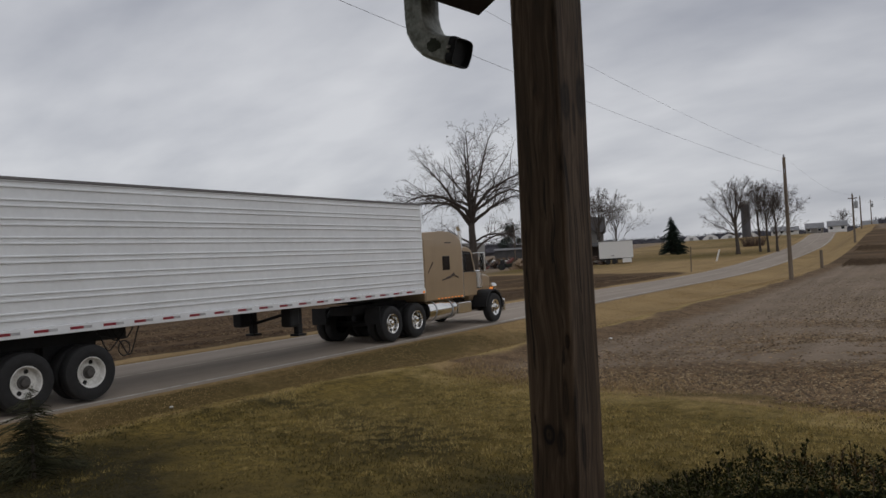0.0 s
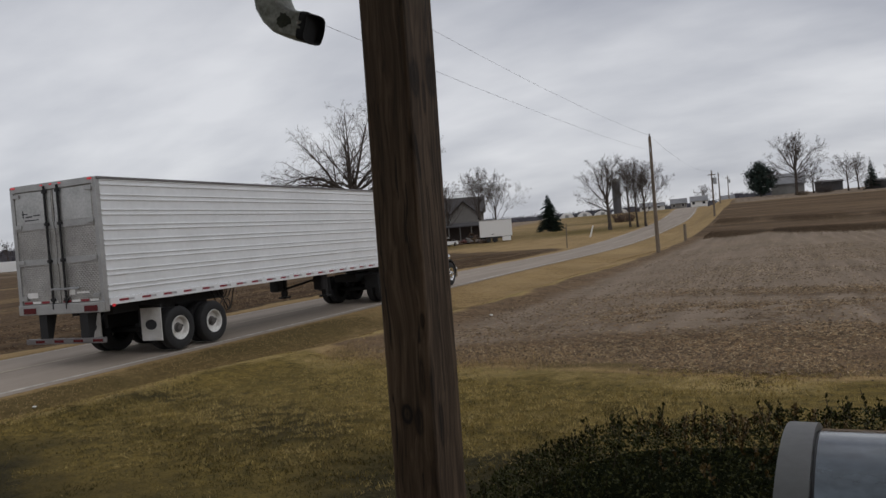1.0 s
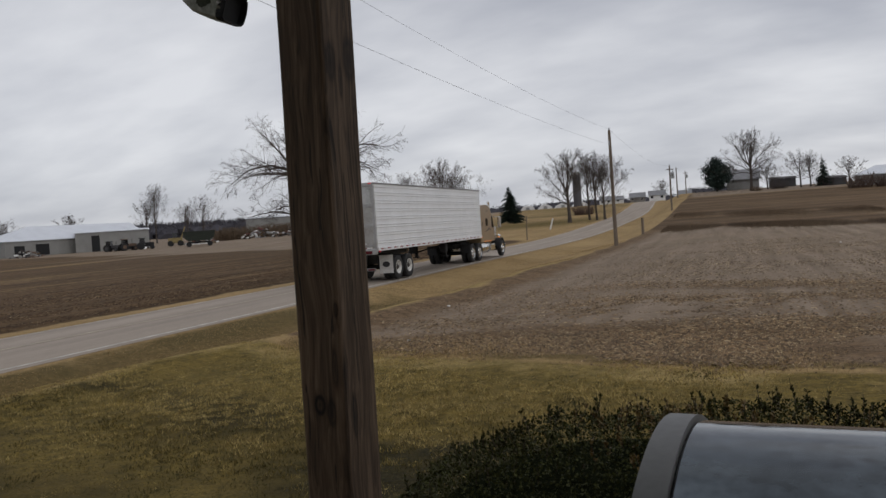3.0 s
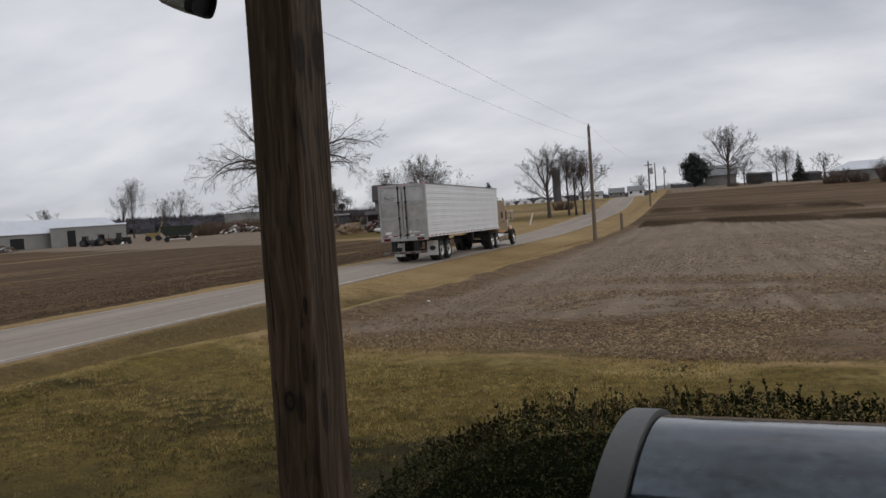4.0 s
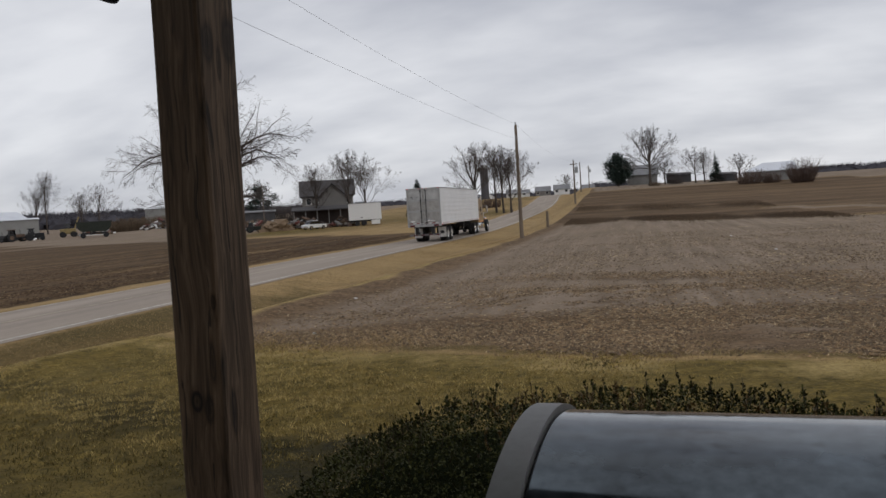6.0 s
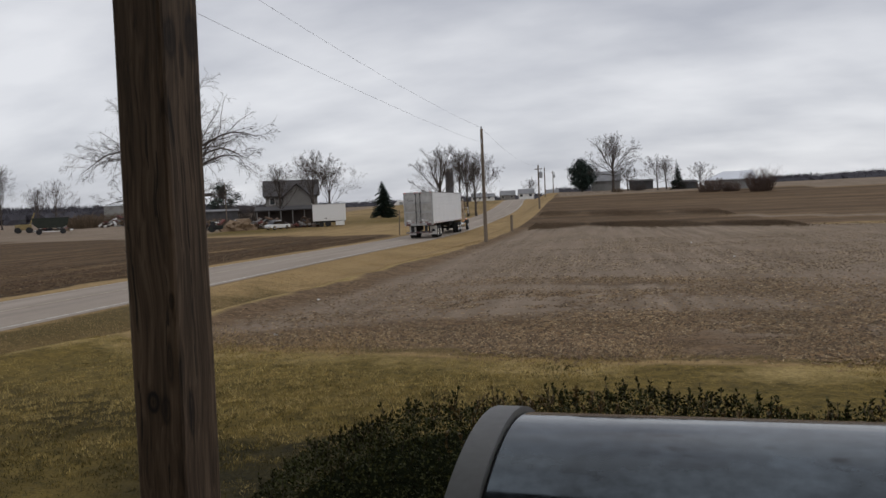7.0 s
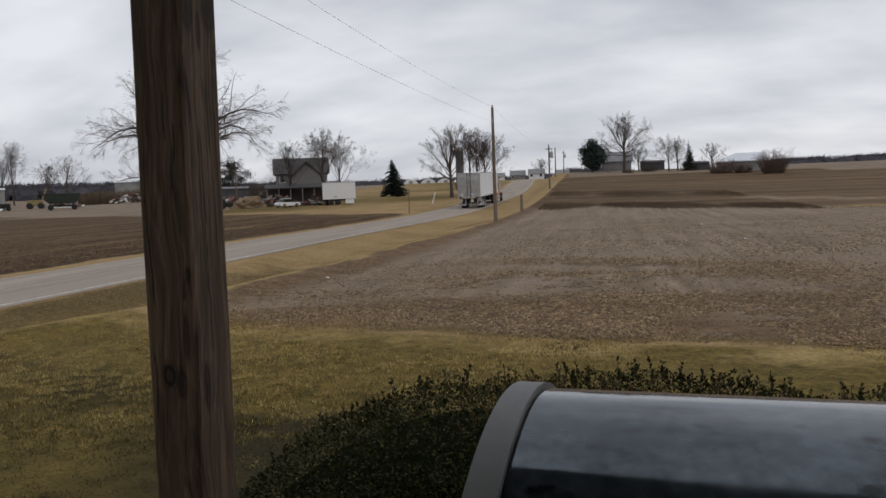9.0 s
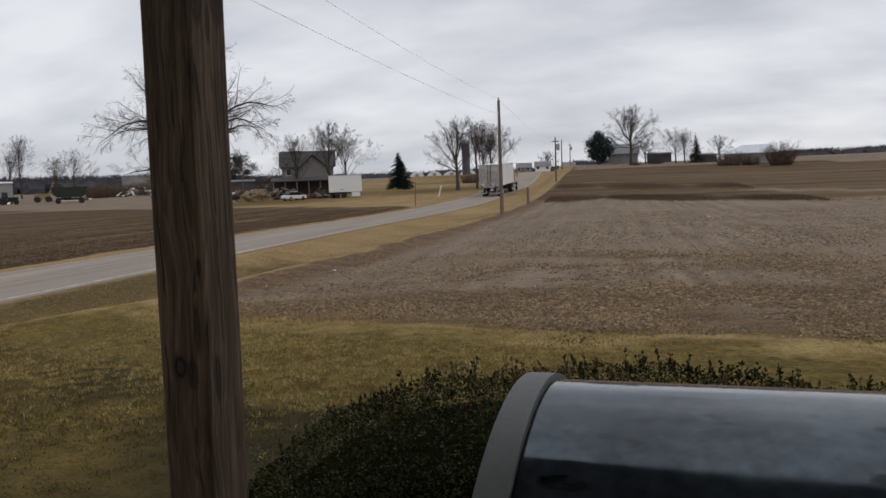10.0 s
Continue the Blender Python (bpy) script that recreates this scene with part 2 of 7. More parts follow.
def lines(fine_lo, fine_hi, step, far, extra=()):
    v = list(np.arange(fine_lo, fine_hi + 1e-6, step))
    s, p = step, fine_hi
    while p < far:
        s *= 1.09; p += s; v.append(p)
    s, p = step, fine_lo
    while p > -far:
        s *= 1.09; p -= s; v.append(p)
    return sorted(set(round(a, 3) for a in v) | set(extra))


GX = lines(-24.05, 12.0, 0.35, 2400, (-18.62, -18.5, -13.3, -13.18))
GY = lines(1.0, 36.0, 0.35, 2400)


def blend(nodes, links, a, b, fac):
    mx = nodes.new("ShaderNodeMix"); mx.data_type = "RGBA"
    links.new(fac, mx.inputs[0]); links.new(a, mx.inputs[6]); links.new(b, mx.inputs[7])
    return mx.outputs[2]


def ground_material():
    """Winter lawn, tan verge, stubble field and ploughed field, chosen by the zone weights of the sheet."""
    m = bpy.data.materials.new("winter_ground")
    m.use_nodes = True
    n, l = m.node_tree.nodes, m.node_tree.links
    b = n["Principled BSDF"]
    co = n.new("ShaderNodeTexCoord")

    def noise_ramp(scale, detail, lo, hi, p0=0.35, p1=0.65, stretch=(1, 1, 1), rough=0.6):
        mp = n.new("ShaderNodeMapping"); mp.inputs["Scale"].default_value = stretch
        l.new(co.outputs["Object"], mp.inputs[0])
        t = n.new("ShaderNodeTexNoise")
        t.inputs["Scale"].default_value, t.inputs["Detail"].default_value, t.inputs["Roughness"].default_value = scale, detail, rough
        l.new(mp.outputs[0], t.inputs["Vector"])
        r = n.new("ShaderNodeValToRGB")
        r.color_ramp.elements[0].position, r.color_ramp.elements[0].color = p0, (*lo, 1)
        r.color_ramp.elements[1].position, r.color_ramp.elements[1].color = p1, (*hi, 1)
        l.new(t.outputs["Fac"], r.inputs[0])
        return r.outputs[0], t.outputs["Fac"]

    def half(a, bb):
        v = n.new("ShaderNodeValue"); v.outputs[0].default_value = 0.5
        return blend(n, l, a, bb, v.outputs[0])

    lawn = half(noise_ramp(0.7, 6, (0.056, 0.044, 0.009), (0.160, 0.108, 0.026), 0.38, 0.62)[0],
                noise_ramp(30, 7, (0.026, 0.020, 0.004), (0.230, 0.162, 0.044), 0.38, 0.62)[0])
    lawn = blend(n, l, lawn, noise_ramp(5, 9, (0.022, 0.019, 0.003), (0.240, 0.168, 0.043), 0.38, 0.62, rough=0.8)[0],
                 noise_ramp(0.5, 3, (0.35, 0.35, 0.35), (0.8, 0.8, 0.8))[0])
    dark_lawn = half(noise_ramp(2.2, 7, (0.010, 0.010, 0.002), (0.050, 0.038, 0.011), 0.36, 0.66)[0],
                 noise_ramp(26, 7, (0.006, 0.005, 0.001), (0.066, 0.050, 0.016), 0.38, 0.64)[0])
    pale = half(noise_ramp(1.2, 6, (0.220, 0.160, 0.056), (0.390, 0.284, 0.116))[0],
                noise_ramp(16, 7, (0.165, 0.116, 0.038), (0.460, 0.342, 0.146))[0])
    tan = half(noise_ramp(0.35, 6, (0.240, 0.160, 0.070), (0.410, 0.282, 0.134), stretch=(1, 0.35, 1))[0],
               noise_ramp(9, 6, (0.160, 0.105, 0.042), (0.410, 0.285, 0.134))[0])
    ditch = half(noise_ramp(0.6, 6, (0.075, 0.058, 0.018), (0.160, 0.104, 0.040), 0.36, 0.64, stretch=(1, 0.4, 1))[0],
                 noise_ramp(8, 8, (0.060, 0.044, 0.014), (0.185, 0.130, 0.054), 0.34, 0.66)[0])
    soil = half(noise_ramp(0.16, 6, (0.170, 0.126, 0.086), (0.272, 0.206, 0.148))[0],
                noise_ramp(7, 8, (0.096, 0.067, 0.042), (0.350, 0.266, 0.188), 0.32, 0.7)[0])
    soil = blend(n, l, soil, noise_ramp(1.6, 4, (0.144, 0.106, 0.074), (0.290, 0.226, 0.168), stretch=(1, 0.05, 1))[0],
                 noise_ramp(0.05, 3, (0.2, 0.2, 0.2), (0.85, 0.85, 0.85))[0])
    rust = half(noise_ramp(1.1, 7, (0.070, 0.044, 0.022), (0.200, 0.128, 0.070), 0.36, 0.64, stretch=(0.6, 1.3, 1))[0],
                noise_ramp(13, 8, (0.040, 0.024, 0.011), (0.270, 0.180, 0.105), 0.34, 0.66, stretch=(0.6, 1.2, 1))[0])
    dark = half(noise_ramp(0.8, 6, (0.036, 0.020, 0.009), (0.160, 0.098, 0.045), 0.40, 0.62, stretch=(1, 0.05, 1))[0],
                noise_ramp(4, 8, (0.036, 0.020, 0.009), (0.165, 0.104, 0.050), 0.38, 0.64, stretch=(1, 0.4, 1))[0])
    hill = half(noise_ramp(0.22, 5, (0.052, 0.030, 0.014), (0.190, 0.124, 0.068), 0.40, 0.62, stretch=(0.10, 1, 1))[0],
                noise_ramp(1.1, 7, (0.066, 0.040, 0.020), (0.165, 0.106, 0.056), 0.36, 0.64, stretch=(0.25, 1, 1))[0])
    zone = n.new("ShaderNodeAttribute"); zone.attribute_name = "zone"
    sep = n.new("ShaderNodeSeparateColor"); l.new(zone.outputs["Color"], sep.inputs[0])
    edge = noise_ramp(2.5, 4, (0, 0, 0), (1, 1, 1), 0.2, 0.8)[1]

    def crisp(w):
        """Breaks up the border of a zone with noise."""
        a = n.new("ShaderNodeMath"); a.operation = "MULTIPLY_ADD"
        a.inputs[1].default_value, a.inputs[2].default_value = 0.7, -0.35
        l.new(edge, a.inputs[0])
        s = n.new("ShaderNodeMath"); s.operation = "ADD"; l.new(w, s.inputs[0]); l.new(a.outputs[0], s.inputs[1])
        r = n.new("ShaderNodeMapRange"); r.inputs[1].default_value, r.inputs[2].default_value = 0.3, 0.7
        l.new(s.outputs[0], r.inputs[0])
        return r.outputs[0]

    zone2 = n.new("ShaderNodeAttribute"); zone2.attribute_name = "cover"
    sep2 = n.new("ShaderNodeSeparateColor"); l.new(zone2.outputs["Color"], sep2.inputs[0])
    c = blend(n, l, tan, ditch, crisp(sep2.outputs[0]))
    c = blend(n, l, c, blend(n, l, lawn, dark_lawn, crisp(zone2.outputs["Alpha"])), crisp(sep.outputs[0]))
    c = blend(n, l, c, pale, crisp(sep2.outputs[1]))
    c = blend(n, l, c, blend(n, l, soil, rust, crisp(zone.outputs["Alpha"])), crisp(sep.outputs[1]))
    c = blend(n, l, c, blend(n, l, dark, hill, sep2.outputs[2]), crisp(sep.outputs[2]))
    l.new(c, b.inputs["Base Color"])
    b.inputs["Roughness"].default_value = 0.95
    b.inputs["Specular IOR Level"].default_value = 0.15
    bp = n.new("ShaderNodeBump"); bp.inputs["Strength"].default_value, bp.inputs["Distance"].default_value = 0.6, 0.05
    l.new(noise_ramp(9, 8, (0, 0, 0), (1, 1, 1))[1], bp.inputs["Height"])
    l.new(bp.outputs[0], b.inputs["Normal"])
    return m


def field_front(x):
    """The near edge of the stubble field."""
    return 11.15 - 0.16 * x + 0.012 * x * x if x < 12 else 10.95


def zones(x, y):
    """Weights at a place: lawn, stubble, dark field, crop residue; then ditch, pale grass, hill field, darker near
    lawn.
    """
    u = x - road_shift(y)
    wob = 0.5 * noise.noise((x * 0.15, y * 0.15, 3.0))
    fine = noise.noise((x * 0.6, y * 0.6, 8.0))
    front = field_front(x)
    c = crest_x(y)
    side = c + 0.35 + 0.5 * fine
    if u > -19.3:
        inside = smooth01(c - 0.9, c + 0.5, u + wob * 0.5)
        lawn = inside * (1 - smooth01(front - 0.7, front + 0.1, y + wob * 0.6)) if y < 30 else 0
        pale = 1.1 * math.exp(-((u - c - 0.05) / 0.50) ** 2) * (1 - smooth01(30, 60, y)) * (0.75 + 0.5 * fine)
        if x > c:
            pale = max(pale, (0.50 + 0.6 * fine) * smooth01(front - 1.9, front - 0.8, y) * (1 - smooth01(front - 0.35, front + 0.15, y)))
            pale = max(pale, (0.45 + 0.9 * fine) * smooth01(front, front + 0.5, y) * (1 - smooth01(front + 0.9, front + 2.0, y)) * (1 - smooth01(-4, -1, x)))
        ditch = smooth01(-13.3, -12.7, u) * (1 - smooth01(c - 1.1, c - 0.3, u)) * (1 - 0.75 * smooth01(14, 34, y)) * (0.85 + 0.5 * fine)
        ditch = max(ditch, 0.9 * smooth01(front - 0.3, front + 0.1, y) * (1 - smooth01(front + 0.5, front + 1.1, y)) * (x > c + 1))
        # darker olive lawn towards the house, broken up by noise
        dark_lawn = (0.62 + 0.8 * noise.noise((x * 0.35, y * 0.5, 4.4)) + 0.4 * fine) * (1 - smooth01(5.5, 9.5, y + 0.35 * min(0, x + 3)))
        soil = smooth01(side - 0.4, side + 0.5, u) * smooth01(front + 0.15, front + 0.8, y + wob) * (1 - smooth01(1.5, 4.5, y - (71 - 0.85 * max(x, 0)) + 4 * wob))
        rust = (0.62 + 0.9 * noise.noise((x * 0.25, y * 0.45, 6.6))) * (1 - smooth01(front + 2.0, front + 8.5, y)) * (1 - 0.55 * smooth01(1, 6, x))
        rust = max(rust, 0.8 * (1 - smooth01(side + 0.5, side + 2.6, u + 0.8 * fine)))
        dark = hill = 0.0
        if y > 60 and x > -7:
            hill = 1.0
            k = y - (71 - 0.85 * max(x, 0))
            dark = smooth01(-1.5, 2.5, k) * (0.95 + 0.3 * noise.noise((x * 0.01, y * 0.05, 7.0)))
            stripe = smooth01(16, 17.5, k) * (1 - smooth01(21, 22.5, k)) * smooth01(9, 15, x)
            dark *= 1 - 0.85 * stripe
            soil = max(soil, stripe)
            if y > 138 - 0.1 * x:
                dark, soil = 0.0, 0.9
        return (lawn, soil, dark, max(0, rust)), (max(0, ditch), max(0, pale), hill, max(0, dark_lawn))
    d = -19.9 - u
    dark = smooth01(0, 0.8, d + wob) * (1 - smooth01(-2, 2, y - (80 + 0.33 * (-22 - x)) + 3 * wob))
    dark *= 0.86 + 0.75 * noise.noise((d * 0.35, y * 0.015, 1.0)) + 0.45 * (1 - smooth01(2, 7, d))
    lawn = 0.55 * smooth01(88, 105, y) * (0.8 + 0.8 * noise.noise((x * 0.05, y * 0.05, 2.0))) if u > -90 else 0.2
    yard = 0.85 * smooth01(76, 90, y) * (1 - smooth01(-62, -50, x)) + 0.3 * noise.noise((x * 0.06, y * 0.06, 6.0))
    ditch = 0.5 * smooth01(70, 84, y) * (0.6 + 1.2 * noise.noise((x * 0.03, y * 0.10, 9.0)))
    return (max(0, lawn * (0.4 if x < -55 else 1)), max(0, yard) * smooth01(74, 86, y), max(0, dark), 0.0), (max(0, ditch), 0.0, 0.0, 0.0)


def build_ground():
    verts, cols, covers = [], [], []
    for y in GY:
        for gx0 in GX:
            x = gx0 + road_shift(y)
            z = land(x, y)
            if -18.58 < gx0 < -13.2:
                z = road_z(y) - 0.12
            elif math.hypot(x, y) < 80:
                rough = 0.035 if gx0 < -20 else 0.02 + 0.018 * smooth01(11.0, 14.0, y) * smooth01(-9.5, -7.5, x)
                calm = smooth01(0.1, 1.2, gx0 + 13.2) if gx0 > -15.9 else smooth01(0.1, 1.2, -18.58 - gx0)
                z += calm * (rough * noise.noise((x * 1.9, y * 1.9, 0)) + 0.05 * noise.noise((x * 0.3, y * 0.3, 5.0)))
            verts.append((x, y, z))
            a, b = zones(x, y)
            cols.append(a)
            covers.append(b)
    w = len(GX)
    faces = [(j * w + i, j * w + i + 1, (j + 1) * w + i + 1, (j + 1) * w + i)
             for j in range(len(GY) - 1) for i in range(w - 1)]
    ob = raw("ground", verts, faces, ground_material(), smooth=True)
    for name, values in (("zone", cols), ("cover", covers)):
        at = ob.data.color_attributes.new(name, "FLOAT_COLOR", "POINT")
        at.data.foreach_set("color", np.array(values, np.float32).ravel())
    return tagged(ob, "winter lawn, tan verge and brown farm fields rolling to the horizon", "ground", kind="structure")


build_ground()


def strip(name, x0, x1, lift, material, y0=-70.0, y1=700.0):
    """A band of road surface that follows the road's line and grade."""
    ys = [y for y in GY if y0 <= y <= y1]
    verts, faces = [], []
    xs = [x0 + (x1 - x0) * k / 8 for k in range(9)] if x1 - x0 > 2 else [x0, x1]
    for y in ys:
        for x in xs:
            crown = 0.05 * (1 - ((x + 15.9) / 2.75) ** 2)
            verts.append((x + road_shift(y), y, road_z(y) + crown + lift))
    n = len(xs)
    for j in range(len(ys) - 1):
        for i in range(n - 1):
            faces.append((j * n + i, j * n + i + 1, (j + 1) * n + i + 1, (j + 1) * n + i))
    return raw(name, verts, faces, material, smooth=True)


tagged(strip("road", -18.55, -13.1, -0.022, M["asphalt"]), "worn grey two-lane asphalt country road", "road", kind="structure")
tagged(strip("road_edge_line", -13.44, -13.33, -0.014, M["line"]), "worn white painted edge line on the road", "road marking", kind="structure")
tagged(strip("road_edge_line", -18.30, -18.22, -0.014, M["line"]), "worn white painted edge line on the road", "road marking", kind="structure")
M["oldline"] = mat("faded_centre_line", (0.42, 0.36, 0.27), 0.85, var=0.35, scale=1.5, fine=40)
tagged(strip("road_centre_line", -15.95, -15.83, -0.014, M["oldline"]), "faded pale centre line on the road", "road marking", kind="structure")


# ---------------------------------------------------------------- the truck
def wheel(parent, name, y, side, rim_mat, dual, dish):
    """A wheel on its axle; its own space has the axle along x, outward to +x on the right side."""
    ob = new(name)
    ob.parent = parent
    ob.matrix_basis = pose(0, y, 0.52)
    out = 1.27 * side

    def prof(p):
        return [(out - side * a, r) for a, r in p]
    bm = bmesh.new()
    lathe(bm, prof([(0.02, 0.29), (0.0, 0.36), (0.0, 0.44), (0.03, 0.505), (0.06, 0.52), (0.23, 0.52), (0.26, 0.50), (0.28, 0.44), (0.28, 0.29)]), sides=36, caps=False)
    if dual:
        lathe(bm, prof([(0.34, 0.29), (0.32, 0.40), (0.35, 0.505), (0.38, 0.52), (0.55, 0.52), (0.58, 0.50), (0.60, 0.42), (0.60, 0.29)]), sides=36, caps=False)
    part("tyre", bm, M["rubber"], ob, smooth=True)
    bm = bmesh.new()
    lathe(bm, prof([(0.015, 0.292), (0.005, 0.285), (0.02, 0.265), (dish, 0.245), (dish + 0.01, 0.14), (dish - 0.03, 0.13), (dish - 0.03, 0.085),
                    (dish - 0.10, 0.075), (dish - 0.11, 0.02)]), sides=36, caps=False)
    part("rim", bm, rim_mat, ob, smooth=True)
    hub = lathe(bmesh.new(), prof([(dish - 0.02, 0.125), (dish - 0.045, 0.12), (dish - 0.05, 0.088), (dish - 0.115, 0.078), (dish - 0.125, 0.03)]), sides=24)
    part("hub", hub, M["hub"] if rim_mat == M["whiterim"] else M["chrome"], ob, smooth=True)
    holes = 2 if rim_mat == M["whiterim"] else 5
    for k in range(holes):
        a = 2 * math.pi * k / holes + 0.6
        hole = R((out - side * (dish - 0.004), 0.195 * math.cos(a), 0.195 * math.sin(a)), (out - side * (dish + 0.02), 0.195 * math.cos(a), 0.195 * math.sin(a)), 0.042)
        part("vent_hole", hole, M["black"], ob)
    bm = bmesh.new()
    for k in range(10):
        a = 2 * math.pi * (k + 0.5) / 10
        rod(bm, (out - side * (dish - 0.035), 0.115 * math.cos(a), 0.115 * math.sin(a)), (out - side * dish, 0.115 * math.cos(a), 0.115 * math.sin(a)), 0.014, sides=6)
    tagged(part("wheel_nuts", bm, M["steelgrey"], ob), kind="stuff")
    return ob


def quilt_material():
    """Quilted stainless steel of the trailer doors: raised diamonds and a dull, dirty sheen."""
    m = mat("quilted_stainless", (0.36, 0.35, 0.33), 0.28, 0.8, var=0.35, scale=2.2, fine=25, bump=0)
    n, l = m.node_tree.nodes, m.node_tree.links
    b = n["Principled BSDF"]
    co = n.new("ShaderNodeTexCoord")
    hs = []
    for ang in (45, -45):
        mp = n.new("ShaderNodeMapping"); mp.inputs["Rotation"].default_value = (0, radians(ang), 0)
        l.new(co.outputs["Object"], mp.inputs[0])
        w = n.new("ShaderNodeTexWave"); w.wave_type, w.bands_direction = "BANDS", "X"
        w.inputs["Scale"].default_value = 5.0
        l.new(mp.outputs[0], w.inputs["Vector"]); hs.append(w.outputs["Fac"])
    mn = n.new("ShaderNodeMath"); mn.operation = "MINIMUM"
    l.new(hs[0], mn.inputs[0]); l.new(hs[1], mn.inputs[1])
    bp = n.new("ShaderNodeBump"); bp.inputs["Strength"].default_value, bp.inputs["Distance"].default_value = 0.7, 0.014
    l.new(mn.outputs[0], bp.inputs["Height"]); l.new(bp.outputs[0], b.inputs["Normal"])
    return m


M["quilt"] = quilt_material()
W2, TB, TT, TL = 1.295, 1.30, 4.09, 14.90


def build_trailer():
    t = thing("semi_trailer", "long white refrigerated semi trailer with ribbed sides and quilted steel doors", "trailer")
    for side in (1, -1):
        # ribbed side: a wall profile swept along the trailer
        prof = [(side * (W2 - 0.06), TB + 0.16), (side * W2, TB + 0.16)]
        z = TB + 0.30
        k = 0
        while z < TT - 0.16:
            for dz in (0.0, 0.105):
                prof += [(side * W2, z + dz), (side * (W2 + 0.024), z + dz + 0.006), (side * (W2 + 0.024), z + dz + 0.03), (side * W2, z + dz + 0.038)]
            z += 0.33
            k += 1
        prof += [(side * W2, TT - 0.05), (side * (W2 - 0.06), TT - 0.05)]
        part("side_wall", prism(bmesh.new(), prof, 0.10, TL - 0.02, "Y"), M["white"], t, "white ribbed side wall")
        part("bottom_rail", B((side * (W2 + 0.012) - 0.03, 0.1, TB), (side * (W2 + 0.012) + 0.03, TL, TB + 0.158), 0.008), M["white"], t, "pale bottom rail")
        part("top_rail", B((side * (W2 + 0.005) - 0.03, 0.02, TT - 0.052), (side * (W2 + 0.005) + 0.03, TL, TT + 0.01), 0.008), M["roofrail"], t, "dark grey top rail")
        for k in range(21):
            y0 = 0.35 + k * 0.675
            part("reflector", B((side * (W2 + 0.044) - 0.004, y0, TB + 0.060), (side * (W2 + 0.044) + 0.004, y0 + 0.26, TB + 0.11)), M["red"], t, "red reflective tape")
            part("reflector", B((side * (W2 + 0.044) - 0.004, y0 + 0.262, TB + 0.060), (side * (W2 + 0.044) + 0.004, y0 + 0.43, TB + 0.11)), M["duskytape"], t, "dulled pale reflective tape")
        part("side_lamp", B((side * (W2 + 0.05) - 0.012, 0.14, TB - 0.04), (side * (W2 + 0.05) + 0.012, 0.22, TB + 0.02), 0.006), M["redlamp"], t)
        part("side_lamp", B((side * (W2 + 0.05) - 0.012, TL - 0.16, TB + 0.02), (side * (W2 + 0.05) + 0.012, TL - 0.06, TB + 0.08), 0.006), M["amber"], t, "amber lamp")
        part("side_lamp", B((side * (W2 + 0.01) - 0.012, 0.22, TT - 0.04), (side * (W2 + 0.01) + 0.012, 0.32, TT), 0.006), M["redlens"], t)
    part("roof", B((-W2 + 0.02, 0.05, TT - 0.045), (W2 - 0.02, TL - 0.02, TT + 0.005), 0.01), M["white"], t)
    part("front_wall", B((-W2 + 0.01, TL - 0.04, TB), (W2 - 0.01, TL + 0.03, TT - 0.02), 0.02), M["white"], t)
    part("floor", B((-W2 + 0.03, 0.1, TB + 0.02), (W2 - 0.03, TL - 0.06, TB + 0.15)), M["black"], t)
    # rear frame
    for side in (1, -1):
        part("rear_post", B((side * (W2 - 0.045) - 0.055, -0.02, TB - 0.10), (side * (W2 - 0.045) + 0.055, 0.10, TT), 0.01), M["rail"], t, "brushed metal corner post")
    part("rear_header", B((-W2 + 0.06, -0.03, TT - 0.14), (W2 - 0.06, 0.09, TT + 0.012), 0.01), M["rail"], t)
    part("rear_sill", B((-W2 + 0.005, -0.06, TB - 0.13), (W2 - 0.005, 0.12, TB + 0.10), 0.015), M["rail"], t)
    for side in (1, -1):
        x0, x1 = (0.012, W2 - 0.105) if side > 0 else (-W2 + 0.105, -0.012)
        door = part("rear_door", B((x0, -0.005, TB + 0.105), (x1, 0.075, TT - 0.145), 0.012), M["quilt"], t, "quilted stainless steel door")
        for z in (TB + 0.98, TB + 1.78):
            part("door_band", B((x0, -0.022, z), (x1, -0.006, z + 0.14), 0.004), M["rail"], door, "plain metal hinge band")
        part("plain_panel", B((x0 + 0.04, -0.014, TB + 1.93), (x1 - 0.04, -0.0055, TT - 0.17)), M["plain"], door, "smooth dull steel upper panel")
        for z in (TB + 0.20, TB + 1.02, TB + 1.82, TT - 0.27):
            part("hinge", B((side * (W2 - 0.20) - 0.10, -0.05, z), (side * (W2 - 0.20) + 0.10, -0.023, z + 0.09), 0.008), M["rail"], door)
        part("lock_rod", R((side * 0.20, -0.045, TB - 0.02), (side * 0.20, -0.045, TT - 0.06), 0.026), M["black"], door, "dark door lock rod")
        for z in (TB + 0.15, TB + 1.02, TB + 1.84, TT - 0.22):
            part("rod_bracket", B((side * 0.20 - 0.07, -0.06, z), (side * 0.20 + 0.07, -0.023, z + 0.07), 0.008), M["black"], door)
        bm = B((side * 0.20 - 0.02, -0.075, TB + 0.40), (side * 0.20 + 0.42, -0.05, TB + 0.45), 0.006)
        part("lock_handle", bm, M["steelgrey"], door)
        for k in range(4):
            xa = x0 + 0.05 + k * 0.27
            part("reflector", B((xa, -0.012, TB + 0.12), (xa + 0.24, -0.0055, TB + 0.17)), M["red" if k % 2 == 0 else "tape"], t)
        part("tail_lamp", B((side * 0.93 - 0.19, -0.085, TB - 0.10), (side * 0.93 + 0.19, -0.055, TB + 0.03), 0.01), M["redlens"], t, "dark red tail lamp cluster")
